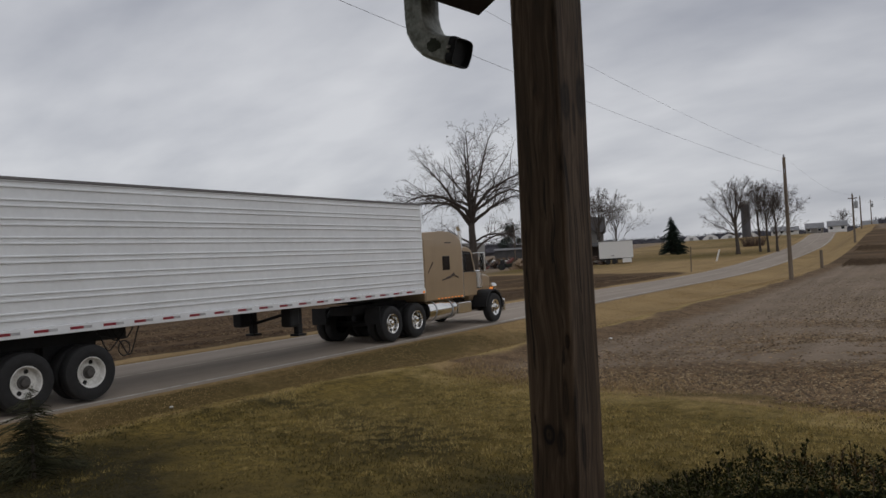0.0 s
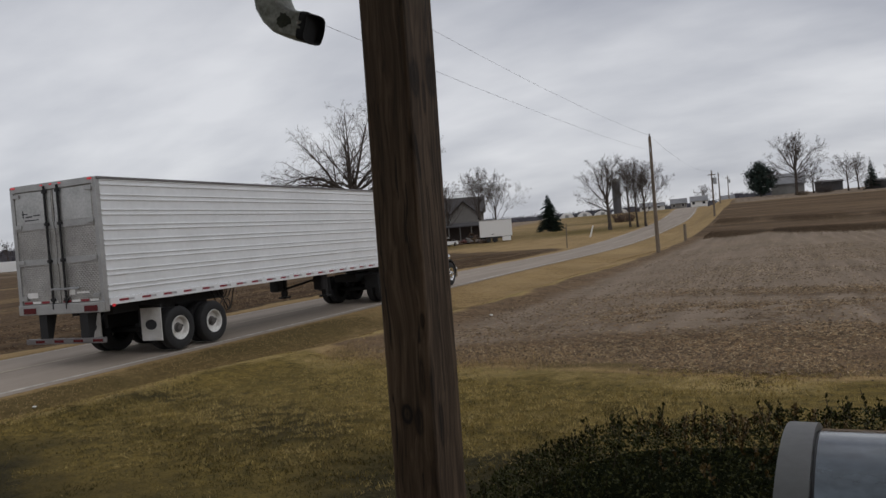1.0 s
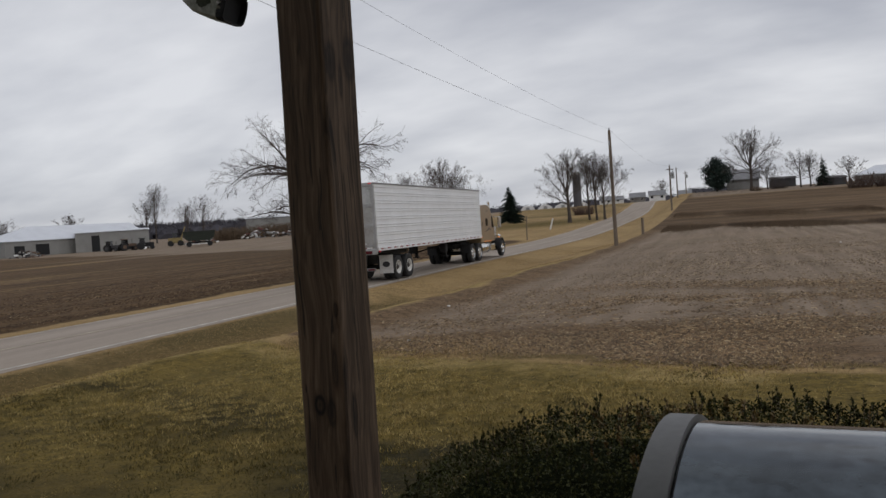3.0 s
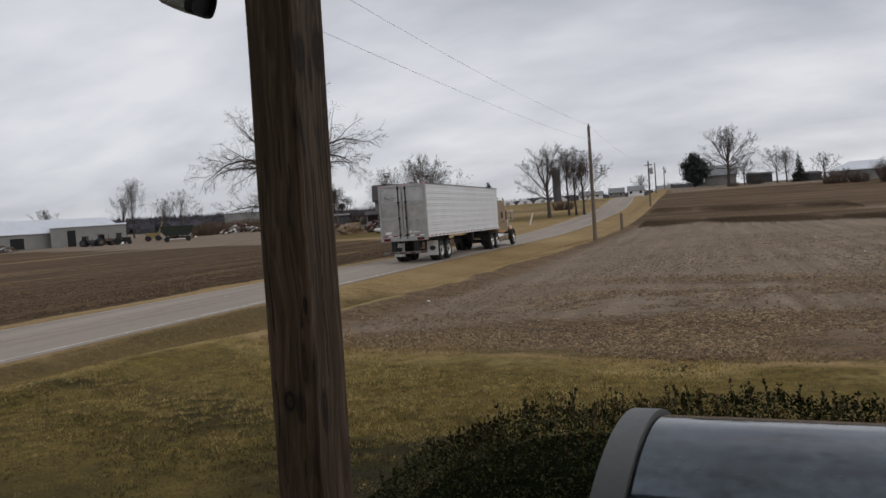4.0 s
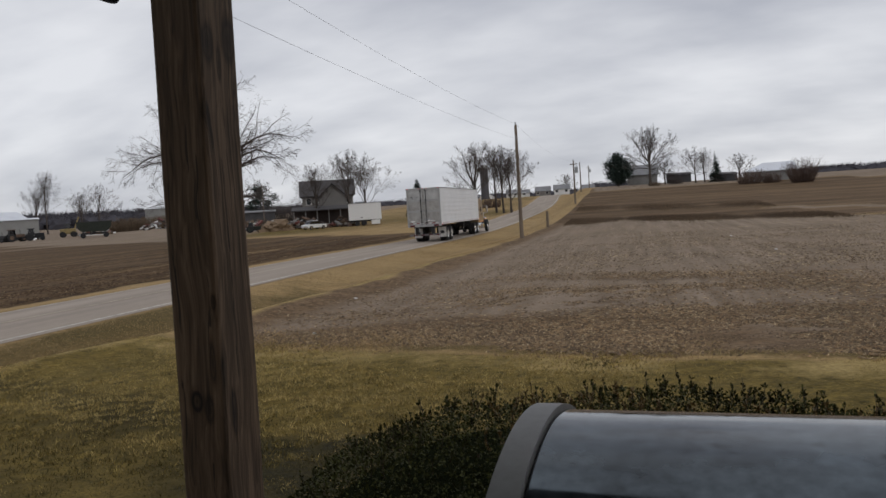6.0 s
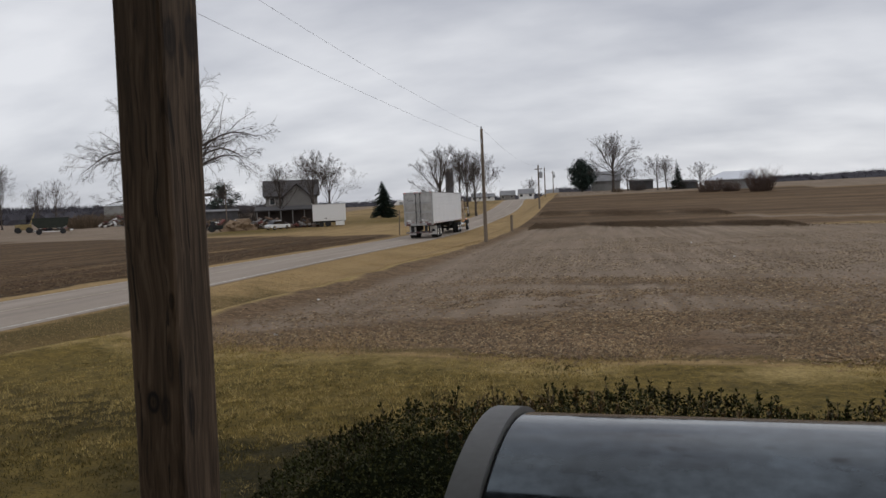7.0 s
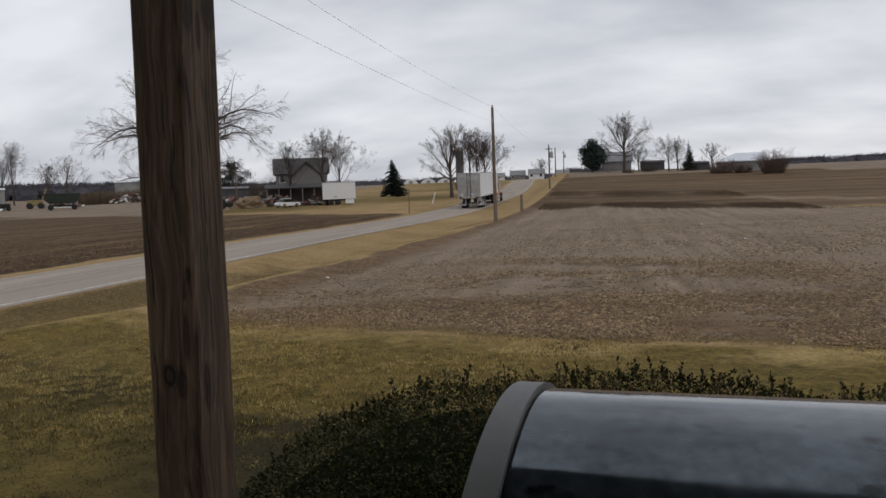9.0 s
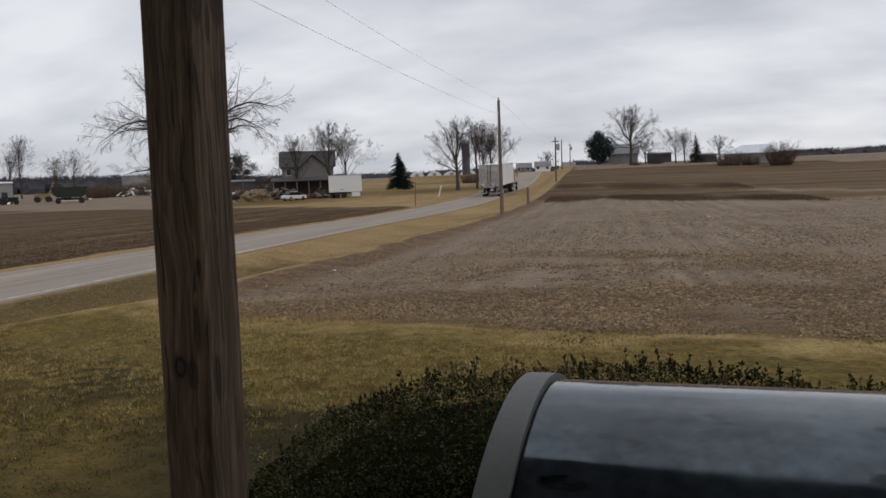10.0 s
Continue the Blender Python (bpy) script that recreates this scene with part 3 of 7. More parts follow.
        part("corner_lamp", B((side * (W2 - 0.12) - 0.06, -0.05, TT - 0.05), (side * (W2 - 0.12) + 0.06, -0.025, TT - 0.01), 0.006), M["redlamp"], t)
    for x in (-0.28, 0.0, 0.28):
        part("marker_lamp", B((x - 0.04, -0.045, TT - 0.05), (x + 0.04, -0.025, TT - 0.022), 0.006), M["redlamp"], t)
    # bars in place of lettering on the doors
    for x0, x1, z0, z1 in ((-0.98, -0.80, 2.14, 2.165), (-0.95, -0.93, 2.06, 2.24), (-0.86, -0.66, 2.07, 2.10), (-0.62, -0.40, 2.09, 2.115), (-0.90, -0.46, 1.995, 2.015)):
        part("lettering", B((x0, -0.020, TB + z0), (x1, -0.0145, TB + z1)), M["ink"], t, "black lettering reduced to bars")
    part("decal", B((-1.02, -0.012, TB + 0.25), (-0.70, -0.0056, TB + 0.37)), M["tape"], t, "small white plate")
    part("decal", B((0.28, -0.012, TB + 0.28), (0.44, -0.0056, TB + 0.40)), M["tape"], t)
    part("decal", B((0.5, -0.012, TB + 0.30), (0.86, -0.0056, TB + 0.34)), M["tape"], t)
    # under-ride guard
    for x in (-0.62, 0.62):
        part("guard_upright", prism(bmesh.new(), [(0.0, TB - 0.13), (0.28, TB - 0.13), (0.12, 0.60), (0.0, 0.60)], x - 0.12, x + 0.12), M["black"], t)
    bar = part("guard_bar", B((-1.18, -0.03, 0.50), (1.18, 0.07, 0.62), 0.01), M["roofrail"], t)
    for k in range(8):
        part("tape", B((-1.16 + k * 0.29, -0.036, 0.53), (-1.16 + k * 0.29 + 0.285, -0.0305, 0.59)), M["redlens" if k % 2 else "roofrail"], bar)
    # running gear
    for y in (2.25, 3.49):
        part("axle", R((-1.0, y, 0.52), (1.0, y, 0.52), 0.07), M["black"], t)
        for side in (1, -1):
            part("suspension", B((side * 0.55 - 0.06, y - 0.55, 0.62), (side * 0.55 + 0.06, y + 0.55, TB - 0.02), 0.02), M["black"], t)
    for side in (1, -1):
        part("slider_rail", B((side * 0.55 - 0.09, 0.8, TB - 0.26), (side * 0.55 + 0.09, 4.7, TB - 0.005), 0.01), M["black"], t)
        flap = part("mud_flap", B((side * 0.95 - 0.31, 1.62, 0.30), (side * 0.95 + 0.31, 1.64, 1.08), 0.004), M["flap"], t, "white rubber mud flap")
        bm = bmesh.new()
        lathe(bm, [(1.610, 0.17), (1.618, 0.17)], "Y", 24, (side * 0.95, 0, 0.68))
        for v in bm.verts:
            v.co.z = 0.68 + (v.co.z - 0.68) * 0.72
        part("emblem", bm, M["ink"], flap, "dark oval emblem")
        part("flap_bracket", B((side * 0.95 - 0.34, 1.60, 1.08), (side * 0.95 + 0.34, 1.66, 1.16)), M["black"], t)
        leg = part("landing_leg", B((side * 0.8 - 0.08, 9.55, 0.60), (side * 0.8 + 0.08, 9.71, TB), 0.01), M["black"], t)
        part("foot", B((side * 0.8 - 0.15, 9.48, 0.54), (side * 0.8 + 0.15, 9.78, 0.60), 0.01), M["black"], leg)
        part("landing_gear_box", B((side * 0.86 - 0.18, 9.12, 0.80), (side * 0.86 + 0.18, 9.46, TB - 0.02), 0.06), M["black"], t)
    part("landing_brace", R((-0.8, 9.63, 0.85), (0.8, 9.63, 1.2), 0.04), M["black"], t)
    part("kingpin_plate", B((-0.6, 12.3, TB - 0.12), (0.6, 14.2, TB - 0.005)), M["black"], t)
    # air hoses hanging in front of the trailer wheels
    for k, (x, drop, y0) in enumerate(((0.95, 0.42, 3.85), (0.92, 0.30, 4.05), (0.98, 0.22, 3.75), (0.9, 0.5, 4.2))):
        pts = [(x, y0 + 0.62 * a, TB - 0.02 - drop * math.sin(math.pi * a) * (1 + 0.25 * math.sin(7 * a + k))) for a in np.linspace(0, 1, 13)]
        part("air_hose", tube(bmesh.new(), pts, 0.014, 6), M["black"], t, smooth=True)
    bm = bmesh.new()
    pts = [(0.95, 4.42 + 0.13 * math.cos(a), 0.86 + 0.15 * math.sin(a)) for a in np.linspace(0, 2 * math.pi, 15)]
    part("air_hose", tube(bm, pts, 0.013, 6), M["black"], t, smooth=True)
    wheels = []
    for y in (2.25, 3.49):
        for side in (1, -1):
            wheels.append(wheel(t, "wheel", y, side, M["whiterim"], True, 0.14))
    return t, wheels


def build_tractor():
    """The tractor unit, in the trailer's space: rear of the trailer at y = 0."""
    t = thing("semi_tractor", "tan long-nose semi tractor with tall sleeper and chrome exhaust stacks", "truck")
    part("frame", B((-0.45, 12.1, 0.82), (0.45, 19.9, 1.10), 0.02), M["black"], t)
    # sleeper with a rounded roof
    side = [(14.80, 1.02), (17.22, 1.02), (17.24, 2.72), (17.14, 2.98), (16.86, 3.16), (16.4, 3.24), (15.9, 3.26), (14.92, 3.22), (14.80, 3.12)]
    bm = prism(bmesh.new(), side, -1.20, 1.20)
    bmesh.ops.bevel(bm, geom=list(bm.edges), offset=0.045, segments=2, profile=0.5, affect="EDGES", clamp_overlap=True)
    sl = part("sleeper", bm, M["gold"], t, "tan sleeper box with rounded roof", smooth=False)
    for s in (1, -1):
        part("fairing", B((s * 1.205 - 0.012, 14.84, 1.06), (s * 1.205 + 0.012, 15.38, 3.0), 0.02), M["gold"], sl)
        part("sleeper_window", B((s * 1.203 - 0.012, 15.92, 1.98), (s * 1.203 + 0.012, 16.36, 2.44), 0.01), M["glass"], sl, "dark sleeper window")
        for k, (y0, z0, y1, z1) in enumerate(((15.85, 1.66, 16.35, 1.74), (16.30, 1.74, 16.60, 1.86), (16.55, 1.82, 16.85, 1.72), (16.1, 1.72, 16.6, 1.80), (14.98, 1.9, 15.3, 2.25))):
            bm = bmesh.new()
            rod(bm, (s * 1.21, y0, z0), (s * 1.21, y1, z1), 0.018, 0.03, 6)
            part("stripe", bm, M["stripe"], sl, "dark brown painted swoosh")
        for k in range(8):
            part("marker_lamp", B((s * 1.205 - 0.015, 15.55 + k * 0.21, 1.05), (s * 1.205 + 0.015, 15.61 + k * 0.21, 1.09), 0.006), M["amber"], sl, "small amber lamp")
    part("lettering", B((1.203, 16.1, 2.86), (1.209, 16.5, 2.90)), M["stripe"], sl, "dark lettering reduced to a bar")
    # cab
    cabp = [(17.24, 1.02), (18.45, 1.02), (18.45, 1.82), (18.18, 2.62), (17.9, 2.74), (17.24, 2.78)]
    bm = prism(bmesh.new(), cabp, -1.02, 1.02)
    bmesh.ops.bevel(bm, geom=list(bm.edges), offset=0.04, segments=2, profile=0.5, affect="EDGES", clamp_overlap=True)
    cab = part("cab", bm, M["gold"], t)
    for s in (1, -1):
        part("door_window", prism(bmesh.new(), [(17.36, 1.86), (18.30, 1.86), (18.08, 2.56), (17.36, 2.60)], s * 1.02, s * 1.032), M["glass"], cab, "dark door window")
        part("mirror_arm", R((s * 1.02, 18.2, 2.5), (s * 1.42, 18.25, 2.5), 0.02), M["chrome"], cab)
        part("mirror_arm", R((s * 1.02, 18.2, 1.85), (s * 1.42, 18.25, 1.85), 0.02), M["chrome"], cab)
        part("mirror", B((s * 1.42 - 0.10, 18.20, 1.82), (s * 1.42 + 0.10, 18.28, 2.52), 0.03), M["chrome"], cab, "tall chrome mirror")
        part("step", B((s * 1.0 - 0.22, 16.75, 0.48), (s * 1.0 + 0.22, 17.65, 0.86), 0.03), M["chrome"], t, "bright battery box step")
        tank = part("fuel_tank", lathe(bmesh.new(), [(14.95, 0.22), (14.98, 0.31), (15.02, 0.33), (16.6, 0.33), (16.64, 0.31), (16.67, 0.22)], "Y", 24, (s * 0.93, 0, 0.70)), M["chrome"], t, "polished round fuel tank", smooth=True)
        for y in (15.3, 16.3):
            part("strap", lathe(bmesh.new(), [(y, 0.335), (y, 0.342), (y + 0.06, 0.342), (y + 0.06, 0.335)], "Y", 24, (s * 0.93, 0, 0.70)), M["steelgrey"], tank)
        st = part("exhaust_stack", R((s * 1.06, 17.32, 1.0), (s * 1.06, 17.32, 3.10), 0.085, sides=16), M["chrome"], t, "tall chrome exhaust stack", smooth=True)
        part("stack_tip", rod(R((s * 1.06, 17.32, 3.10), (s * 1.06, 17.32, 3.30), 0.065, sides=16), (s * 1.06, 17.32, 3.30), (s * 1.06, 17.20, 3.46), 0.065, sides=16), M["chrome"], st, smooth=True)
        part("air_cleaner", lathe(bmesh.new(), [(1.25, 0.10), (1.28, 0.19), (1.82, 0.19), (1.86, 0.15), (1.90, 0.08)], "Z", 20, (s * 0.86, 18.75, 0)), M["chrome"], t, "chrome air cleaner", smooth=True)
    part("windscreen", prism(bmesh.new(), [(18.47, 1.86), (18.22, 2.60), (18.21, 2.60), (18.45, 1.86)], -0.9, 0.9), M["glass"], cab)
    hood = [(18.44, 0.85), (20.08, 0.72), (20.10, 1.60), (19.9, 1.70), (18.44, 1.86)]
    bm = prism(bmesh.new(), hood, -0.66, 0.66)
    bmesh.ops.bevel(bm, geom=list(bm.edges), offset=0.06, segments=2, profile=0.5, affect="EDGES", clamp_overlap=True)
    part("hood", bm, M["gold"], t)
    part("grille", B((-0.5, 20.09, 0.75), (0.5, 20.14, 1.60), 0.02), M["chrome"], t)
    part("bumper", B((-1.2, 20.12, 0.32), (1.2, 20.24, 0.78), 0.05), M["chrome"], t)
    for s in (1, -1):
        arch = [(19.30 + 0.66 * math.cos(a), 0.54 + 0.64 * math.sin(a)) for a in np.linspace(radians(-4), radians(176), 15)]
        arch += [(19.30 + 0.60 * math.cos(a), 0.54 + 0.58 * math.sin(a)) for a in np.linspace(radians(176), radians(-4), 15)]
        part("front_fender", prism(bmesh.new(), arch, s * 0.66, s * 1.24), M["black"], t, "black front fender")
        part("headlamp", lathe(bmesh.new(), [(19.80, 0.05), (19.84, 0.12), (19.98, 0.13), (20.0, 0.11)], "Y", 16, (s * 0.86, 0, 1.26)), M["chrome"], t, smooth=True)
        part("turn_lamp", lathe(bmesh.new(), [(1.16, 0.07), (1.20, 0.07), (1.24, 0.04)], "Z", 12, (s * 0.95, 19.62, 0)), M["amber"], t, "amber lamp on the fender")
        part("rear_fender", B((s * 1.0 - 0.28, 12.25, 0.55), (s * 1.0 + 0.28, 12.28, 1.05), 0.01), M["black"], t)
        part("front_suspension", B((s * 0.75 - 0.08, 19.0, 0.42), (s * 0.75 + 0.08, 19.6, 0.86), 0.02), M["black"], t)
    for y in (12.90, 14.20, 19.30):
        part("axle", R((-1.0, y, 0.52), (1.0, y, 0.52), 0.08), M["black"], t)
    part("fifth_wheel", B((-0.5, 13.0, 1.08), (0.5, 14.1, 1.175), 0.03), M["black"], t)
    wheels = []
    for y in (12.90, 14.20):
        for s in (1, -1):
            wheels.append(wheel(t, "wheel", y, s, M["chrome"], True, 0.13))
    for s in (1, -1):
        wheels.append(wheel(t, "wheel", 19.30, s, M["chrome"], False, 0.03))
    return t, wheels


trailer, trailer_wheels = build_trailer()
tractor, tractor_wheels = build_tractor()

# rear of the trailer along the road, second by second
TRUCK_T = [0, 1, 2, 3, 4, 5, 6, 7, 8, 9, 10]
TRUCK_Y = [5.22, 12.52, 20.18, 28.38, 37.22, 46.76, 56.6, 66.7, 77.0, 87.6, 98.4]
TRUCK_FIT = np.polyfit(TRUCK_T, TRUCK_Y, 4)


def truck_pose(t):
    y = float(np.polyval(TRUCK_FIT, t))
    a, b = y + 2.45, y + 13.5
    xa, xb = -14.72 + road_shift(a), -14.72 + road_shift(b)
    za, zb = road_z(a) + 0.03, road_z(b) + 0.03
    yaw = math.degrees(math.atan2(-(xb - xa), b - a))
    pitch = math.degrees(math.atan2(zb - za, b - a))
    x0 = xa - (xb - xa) * 2.45 / 11.05
    z0 = za - (zb - za) * 2.45 / 11.05
    return pose(x0, y, z0, pitch, 0, yaw), y


def motions():
    steps = [k / 30 for k in range(301)]
    rows = [(t, truck_pose(t)[0]) for t in (0, 0.5, 1, 1.5, 2, 2.5, 3, 3.5, 4, 4.5, 5, 5.5, 6, 6.5, 7, 7.5, 8, 8.5, 9, 9.5, 10)]
    walk(trailer, rows)
    walk(tractor, [(t, m @ Matrix.Translation((0, 0.27, 0))) for t, m in rows])
    for w in trailer_wheels + tractor_wheels:
        y, z = w.location.y, w.location.z
        walk(w, [(t, pose(0, y, z, -math.degrees((truck_pose(t)[1] - 5.6) / 0.52), 0, 0)) for t in steps])


# ---------------------------------------------------------------- the porch
HOUSE = pose(-0.664, 1.196, 0, 0, 0, -8.9)     # the porch post's centre; x along the eave, y outward


DECK = 0.72
KNOTS = [((-0.006, -0.046, 1.907 - 0.72), (0.013, 0.02, 0.020)), ((0.018, -0.046, 1.895 - 0.72), (0.008, 0.02, 0.022)),
         ((0.046, -0.026, 2.470 - 0.72), (0.02, 0.013, 0.028)), ((0.046, 0.026, 2.480 - 0.72), (0.02, 0.014, 0.032)),
         ((0.046, -0.002, 2.440 - 0.72), (0.02, 0.005, 0.026)), ((0.039, -0.046, 2.066 - 0.72), (0.004, 0.02, 0.012)),
         ((0.046, -0.020, 1.885 - 0.72), (0.02, 0.006, 0.030)), ((0.030, -0.046, 1.97 - 0.72), (0.006, 0.02, 0.035)),
         ((0.02, -0.046, 1.60 - 0.72), (0.012, 0.02, 0.02))]


def wood_material():
    """Weathered brown post timber with long grain and dark streaks."""
    m = bpy.data.materials.new("weathered_post_timber")
    m.use_nodes = True
    n, l = m.node_tree.nodes, m.node_tree.links
    b = n["Principled BSDF"]
    co = n.new("ShaderNodeTexCoord")

    # the grain wanders a little from side to side along the post
    wm = n.new("ShaderNodeMapping"); wm.inputs["Scale"].default_value = (9, 9, 3.2)
    l.new(co.outputs["Object"], wm.inputs[0])
    wn0 = n.new("ShaderNodeTexNoise"); wn0.inputs["Scale"].default_value, wn0.inputs["Detail"].default_value = 1.0, 3
    l.new(wm.outputs[0], wn0.inputs["Vector"])
    wsub = n.new("ShaderNodeVectorMath"); wsub.operation = "MULTIPLY_ADD"
    wsub.inputs[1].default_value = (0.05, 0.05, 0.0)
    l.new(wn0.outputs["Color"], wsub.inputs[0]); l.new(co.outputs["Object"], wsub.inputs[2])

    def grain(scale, stretch, detail=6, dist=0.6):
        mp = n.new("ShaderNodeMapping"); mp.inputs["Scale"].default_value = stretch
        l.new(wsub.outputs[0], mp.inputs[0])
        t = n.new("ShaderNodeTexNoise")
        t.inputs["Scale"].default_value, t.inputs["Detail"].default_value, t.inputs["Distortion"].default_value = scale, detail, dist
        l.new(mp.outputs[0], t.inputs["Vector"])
        return t.outputs["Fac"]

    g1, g2 = grain(95, (1, 1, 0.035), 7, 1.0), grain(24, (1, 1, 0.07), 6, 0.9)
    g3 = grain(240, (1, 1, 0.025), 4)
    mx = n.new("ShaderNodeMix"); mx.inputs[0].default_value = 0.45
    l.new(g1, mx.inputs[2]); l.new(g2, mx.inputs[3])
    mx2 = n.new("ShaderNodeMix"); mx2.inputs[0].default_value = 0.30
    l.new(mx.outputs[0], mx2.inputs[2]); l.new(g3, mx2.inputs[3])
    r = n.new("ShaderNodeValToRGB")
    r.color_ramp.elements[0].position, r.color_ramp.elements[0].color = 0.38, (0.046, 0.028, 0.015, 1)
    r.color_ramp.elements[1].position, r.color_ramp.elements[1].color = 0.61, (0.222, 0.146, 0.089, 1)
    e = r.color_ramp.elements.new(0.49); e.color = (0.116, 0.074, 0.043, 1)
    l.new(mx2.outputs[0], r.inputs[0])
    # drying checks: long thin dark cracks
    ck = n.new("ShaderNodeMapRange"); ck.inputs[1].default_value, ck.inputs[2].default_value = 0.325, 0.365
    ck.inputs[3].default_value, ck.inputs[4].default_value = 0.30, 1.0
    l.new(grain(110, (1, 1, 0.016), 3, 0.3), ck.inputs[0])
    cm = n.new("ShaderNodeMix"); cm.data_type, cm.blend_type = "RGBA", "MULTIPLY"; cm.inputs[0].default_value = 1
    l.new(r.outputs[0], cm.inputs[6]); l.new(ck.outputs[0], cm.inputs[7])
    out = cm.outputs[2]
    # knots: an oval of dark rings in the grain, each (place, half sizes)
    for (kx, ky, kz), (sx, sy, sz) in KNOTS:
        sub = n.new("ShaderNodeVectorMath"); sub.operation = "SUBTRACT"; sub.inputs[1].default_value = (kx, ky, kz)
        l.new(co.outputs["Object"], sub.inputs[0])
        dv = n.new("ShaderNodeVectorMath"); dv.operation = "DIVIDE"; dv.inputs[1].default_value = (sx, sy, sz)
        l.new(sub.outputs[0], dv.inputs[0])
        ln = n.new("ShaderNodeVectorMath"); ln.operation = "LENGTH"; l.new(dv.outputs[0], ln.inputs[0])
        wob = n.new("ShaderNodeMath"); wob.operation = "MULTIPLY_ADD"; wob.inputs[1].default_value = 1.1
        l.new(g2, wob.inputs[0]); l.new(ln.outputs["Value"], wob.inputs[2])
        k = n.new("ShaderNodeValToRGB")
        els = k.color_ramp.elements
        els[0].position, els[0].color = 0.15, (0.22, 0.2, 0.18, 1)
        els[1].position, els[1].color = 1.0, (1, 1, 1, 1)
        sharp = kz < 1.2 and kx < 0
        wob.inputs[1].default_value = 1.0
        for p, v in ((0.28, 0.40), (0.40, 0.62), (0.48, 0.34), (0.54, 0.10), (0.62, 0.14), (0.72, 0.72)) if sharp else ((0.42, 0.38), (0.55, 0.5), (0.63, 0.3), (0.72, 0.45), (0.84, 0.8)):
            q = els.new(p); q.color = (v, v * 0.95, v * 0.9, 1)
        half = n.new("ShaderNodeMath"); half.operation = "MULTIPLY"; half.inputs[1].default_value = 0.48
        l.new(wob.outputs[0], half.inputs[0]); l.new(half.outputs[0], k.inputs[0])
        mu = n.new("ShaderNodeMix"); mu.data_type, mu.blend_type = "RGBA", "MULTIPLY"; mu.inputs[0].default_value = 1
        l.new(out, mu.inputs[6]); l.new(k.outputs[0], mu.inputs[7])
        out = mu.outputs[2]
    l.new(out, b.inputs["Base Color"])
    b.inputs["Roughness"].default_value = 0.8
    bp = n.new("ShaderNodeBump"); bp.inputs["Strength"].default_value, bp.inputs["Distance"].default_value = 0.5, 0.003
    l.new(mx2.outputs[0], bp.inputs["Height"]); l.new(bp.outputs[0], b.inputs["Normal"])
    return m


M["post"] = wood_material()
M["deckboard"] = mat("grey_deck_board", (0.30, 0.27, 0.24), 0.85, var=0.25, scale=4, fine=40, stretch=(1, 0.1, 1))
M["siding"] = mat("pale_house_siding", (0.55, 0.54, 0.51), 0.7, var=0.08, scale=2)


def build_post():
    t = thing("porch_post", "weathered brown square wooden porch post with knots", "post", m=HOUSE @ pose(-0.0145, 0, DECK, 0, 0.6, 0))
    h, a = 2.525, 0.0460
    bm = bmesh.new()
    rings, N = [], 60
    for k in range(N + 1):
        z = h * k / N
        ring = []
        for sx, sy in ((-1, -1), (-1, 1), (1, 1), (1, -1)):
            # rounded arris: three vertices a corner
            for px, py in ((1.0, 0.86), (0.955, 0.955), (0.86, 1.0)):
                qx, qy = (px, py) if (sx * sy < 0) else (py, px)
                wob = 0.0012 * noise.noise((sx * 3 + qx, sy * 3, z * 3))
                ring.append(bm.verts.new((sx * (qx * a + wob), sy * (qy * a + wob), z)))
        rings.append(ring)
    for p, q in zip(rings, rings[1:]):
        n = len(p)
        for k in range(n):
            bm.faces.new((p[k], p[(k + 1) % n], q[(k + 1) % n], q[k]))
    bm.faces.new(rings[0]); bm.faces.new(rings[-1])
    part("shaft", bm, M["post"], t)
    return t


build_post()

# ---------------------------------------------------------------- porch roof, deck, house wall
def local_box(name, lo, hi, material, label, category="", bevel=0.0):
    ob = new(name, mesh_from(name, B(lo, hi, bevel), material))
    ob.matrix_basis = HOUSE
    return tagged(ob, label, category, kind="structure")


local_box("porch_ceiling", (-0.42, -3.2, 3.25), (5.5, 0.09, 3.40), M["fascia"], "dark stained boarded porch ceiling", "ceiling", 0.01)
# Unseen closing wall, made tall and wide to block sky light over the near lawn.
local_box("wall_house_unseen", (-9.0, -3.35, 0.0), (7.5, -3.2, 6.5), M["siding"], "unseen pale clapboard house wall behind the porch, enlarged to shade the lawn", "wall")
deck = local_box("porch_floor", (-0.30, -3.2, 0.0), (5.5, 0.30, DECK - 0.03), M["deckboard"], "grey wooden porch deck", "floor")
for k in range(25):
    b_ob = new("deck_board", mesh_from("deck_board", B((-0.32, -3.19 + k * 0.1405, DECK - 0.028), (5.5, -3.19 + k * 0.1405 + 0.134, DECK), 0.004), M["deckboard"]))
    b_ob.parent = deck

fascia = thing("eave_board", "dark brown weathered eave board end", "roof trim", m=HOUSE)
part("board", prism(bmesh.new(), [(-0.325, 3.25), (-0.325, 2.765), (-0.285, 2.742), (-0.215, 2.775), (-0.205, 3.25)], 0.02, 0.19, "Y"), M["fascia"], fascia)
part("bracket", B((-0.222, 0.05, 2.758), (-0.178, 0.11, 2.80), 0.006), M["fascia"], fascia, "small dark bracket")


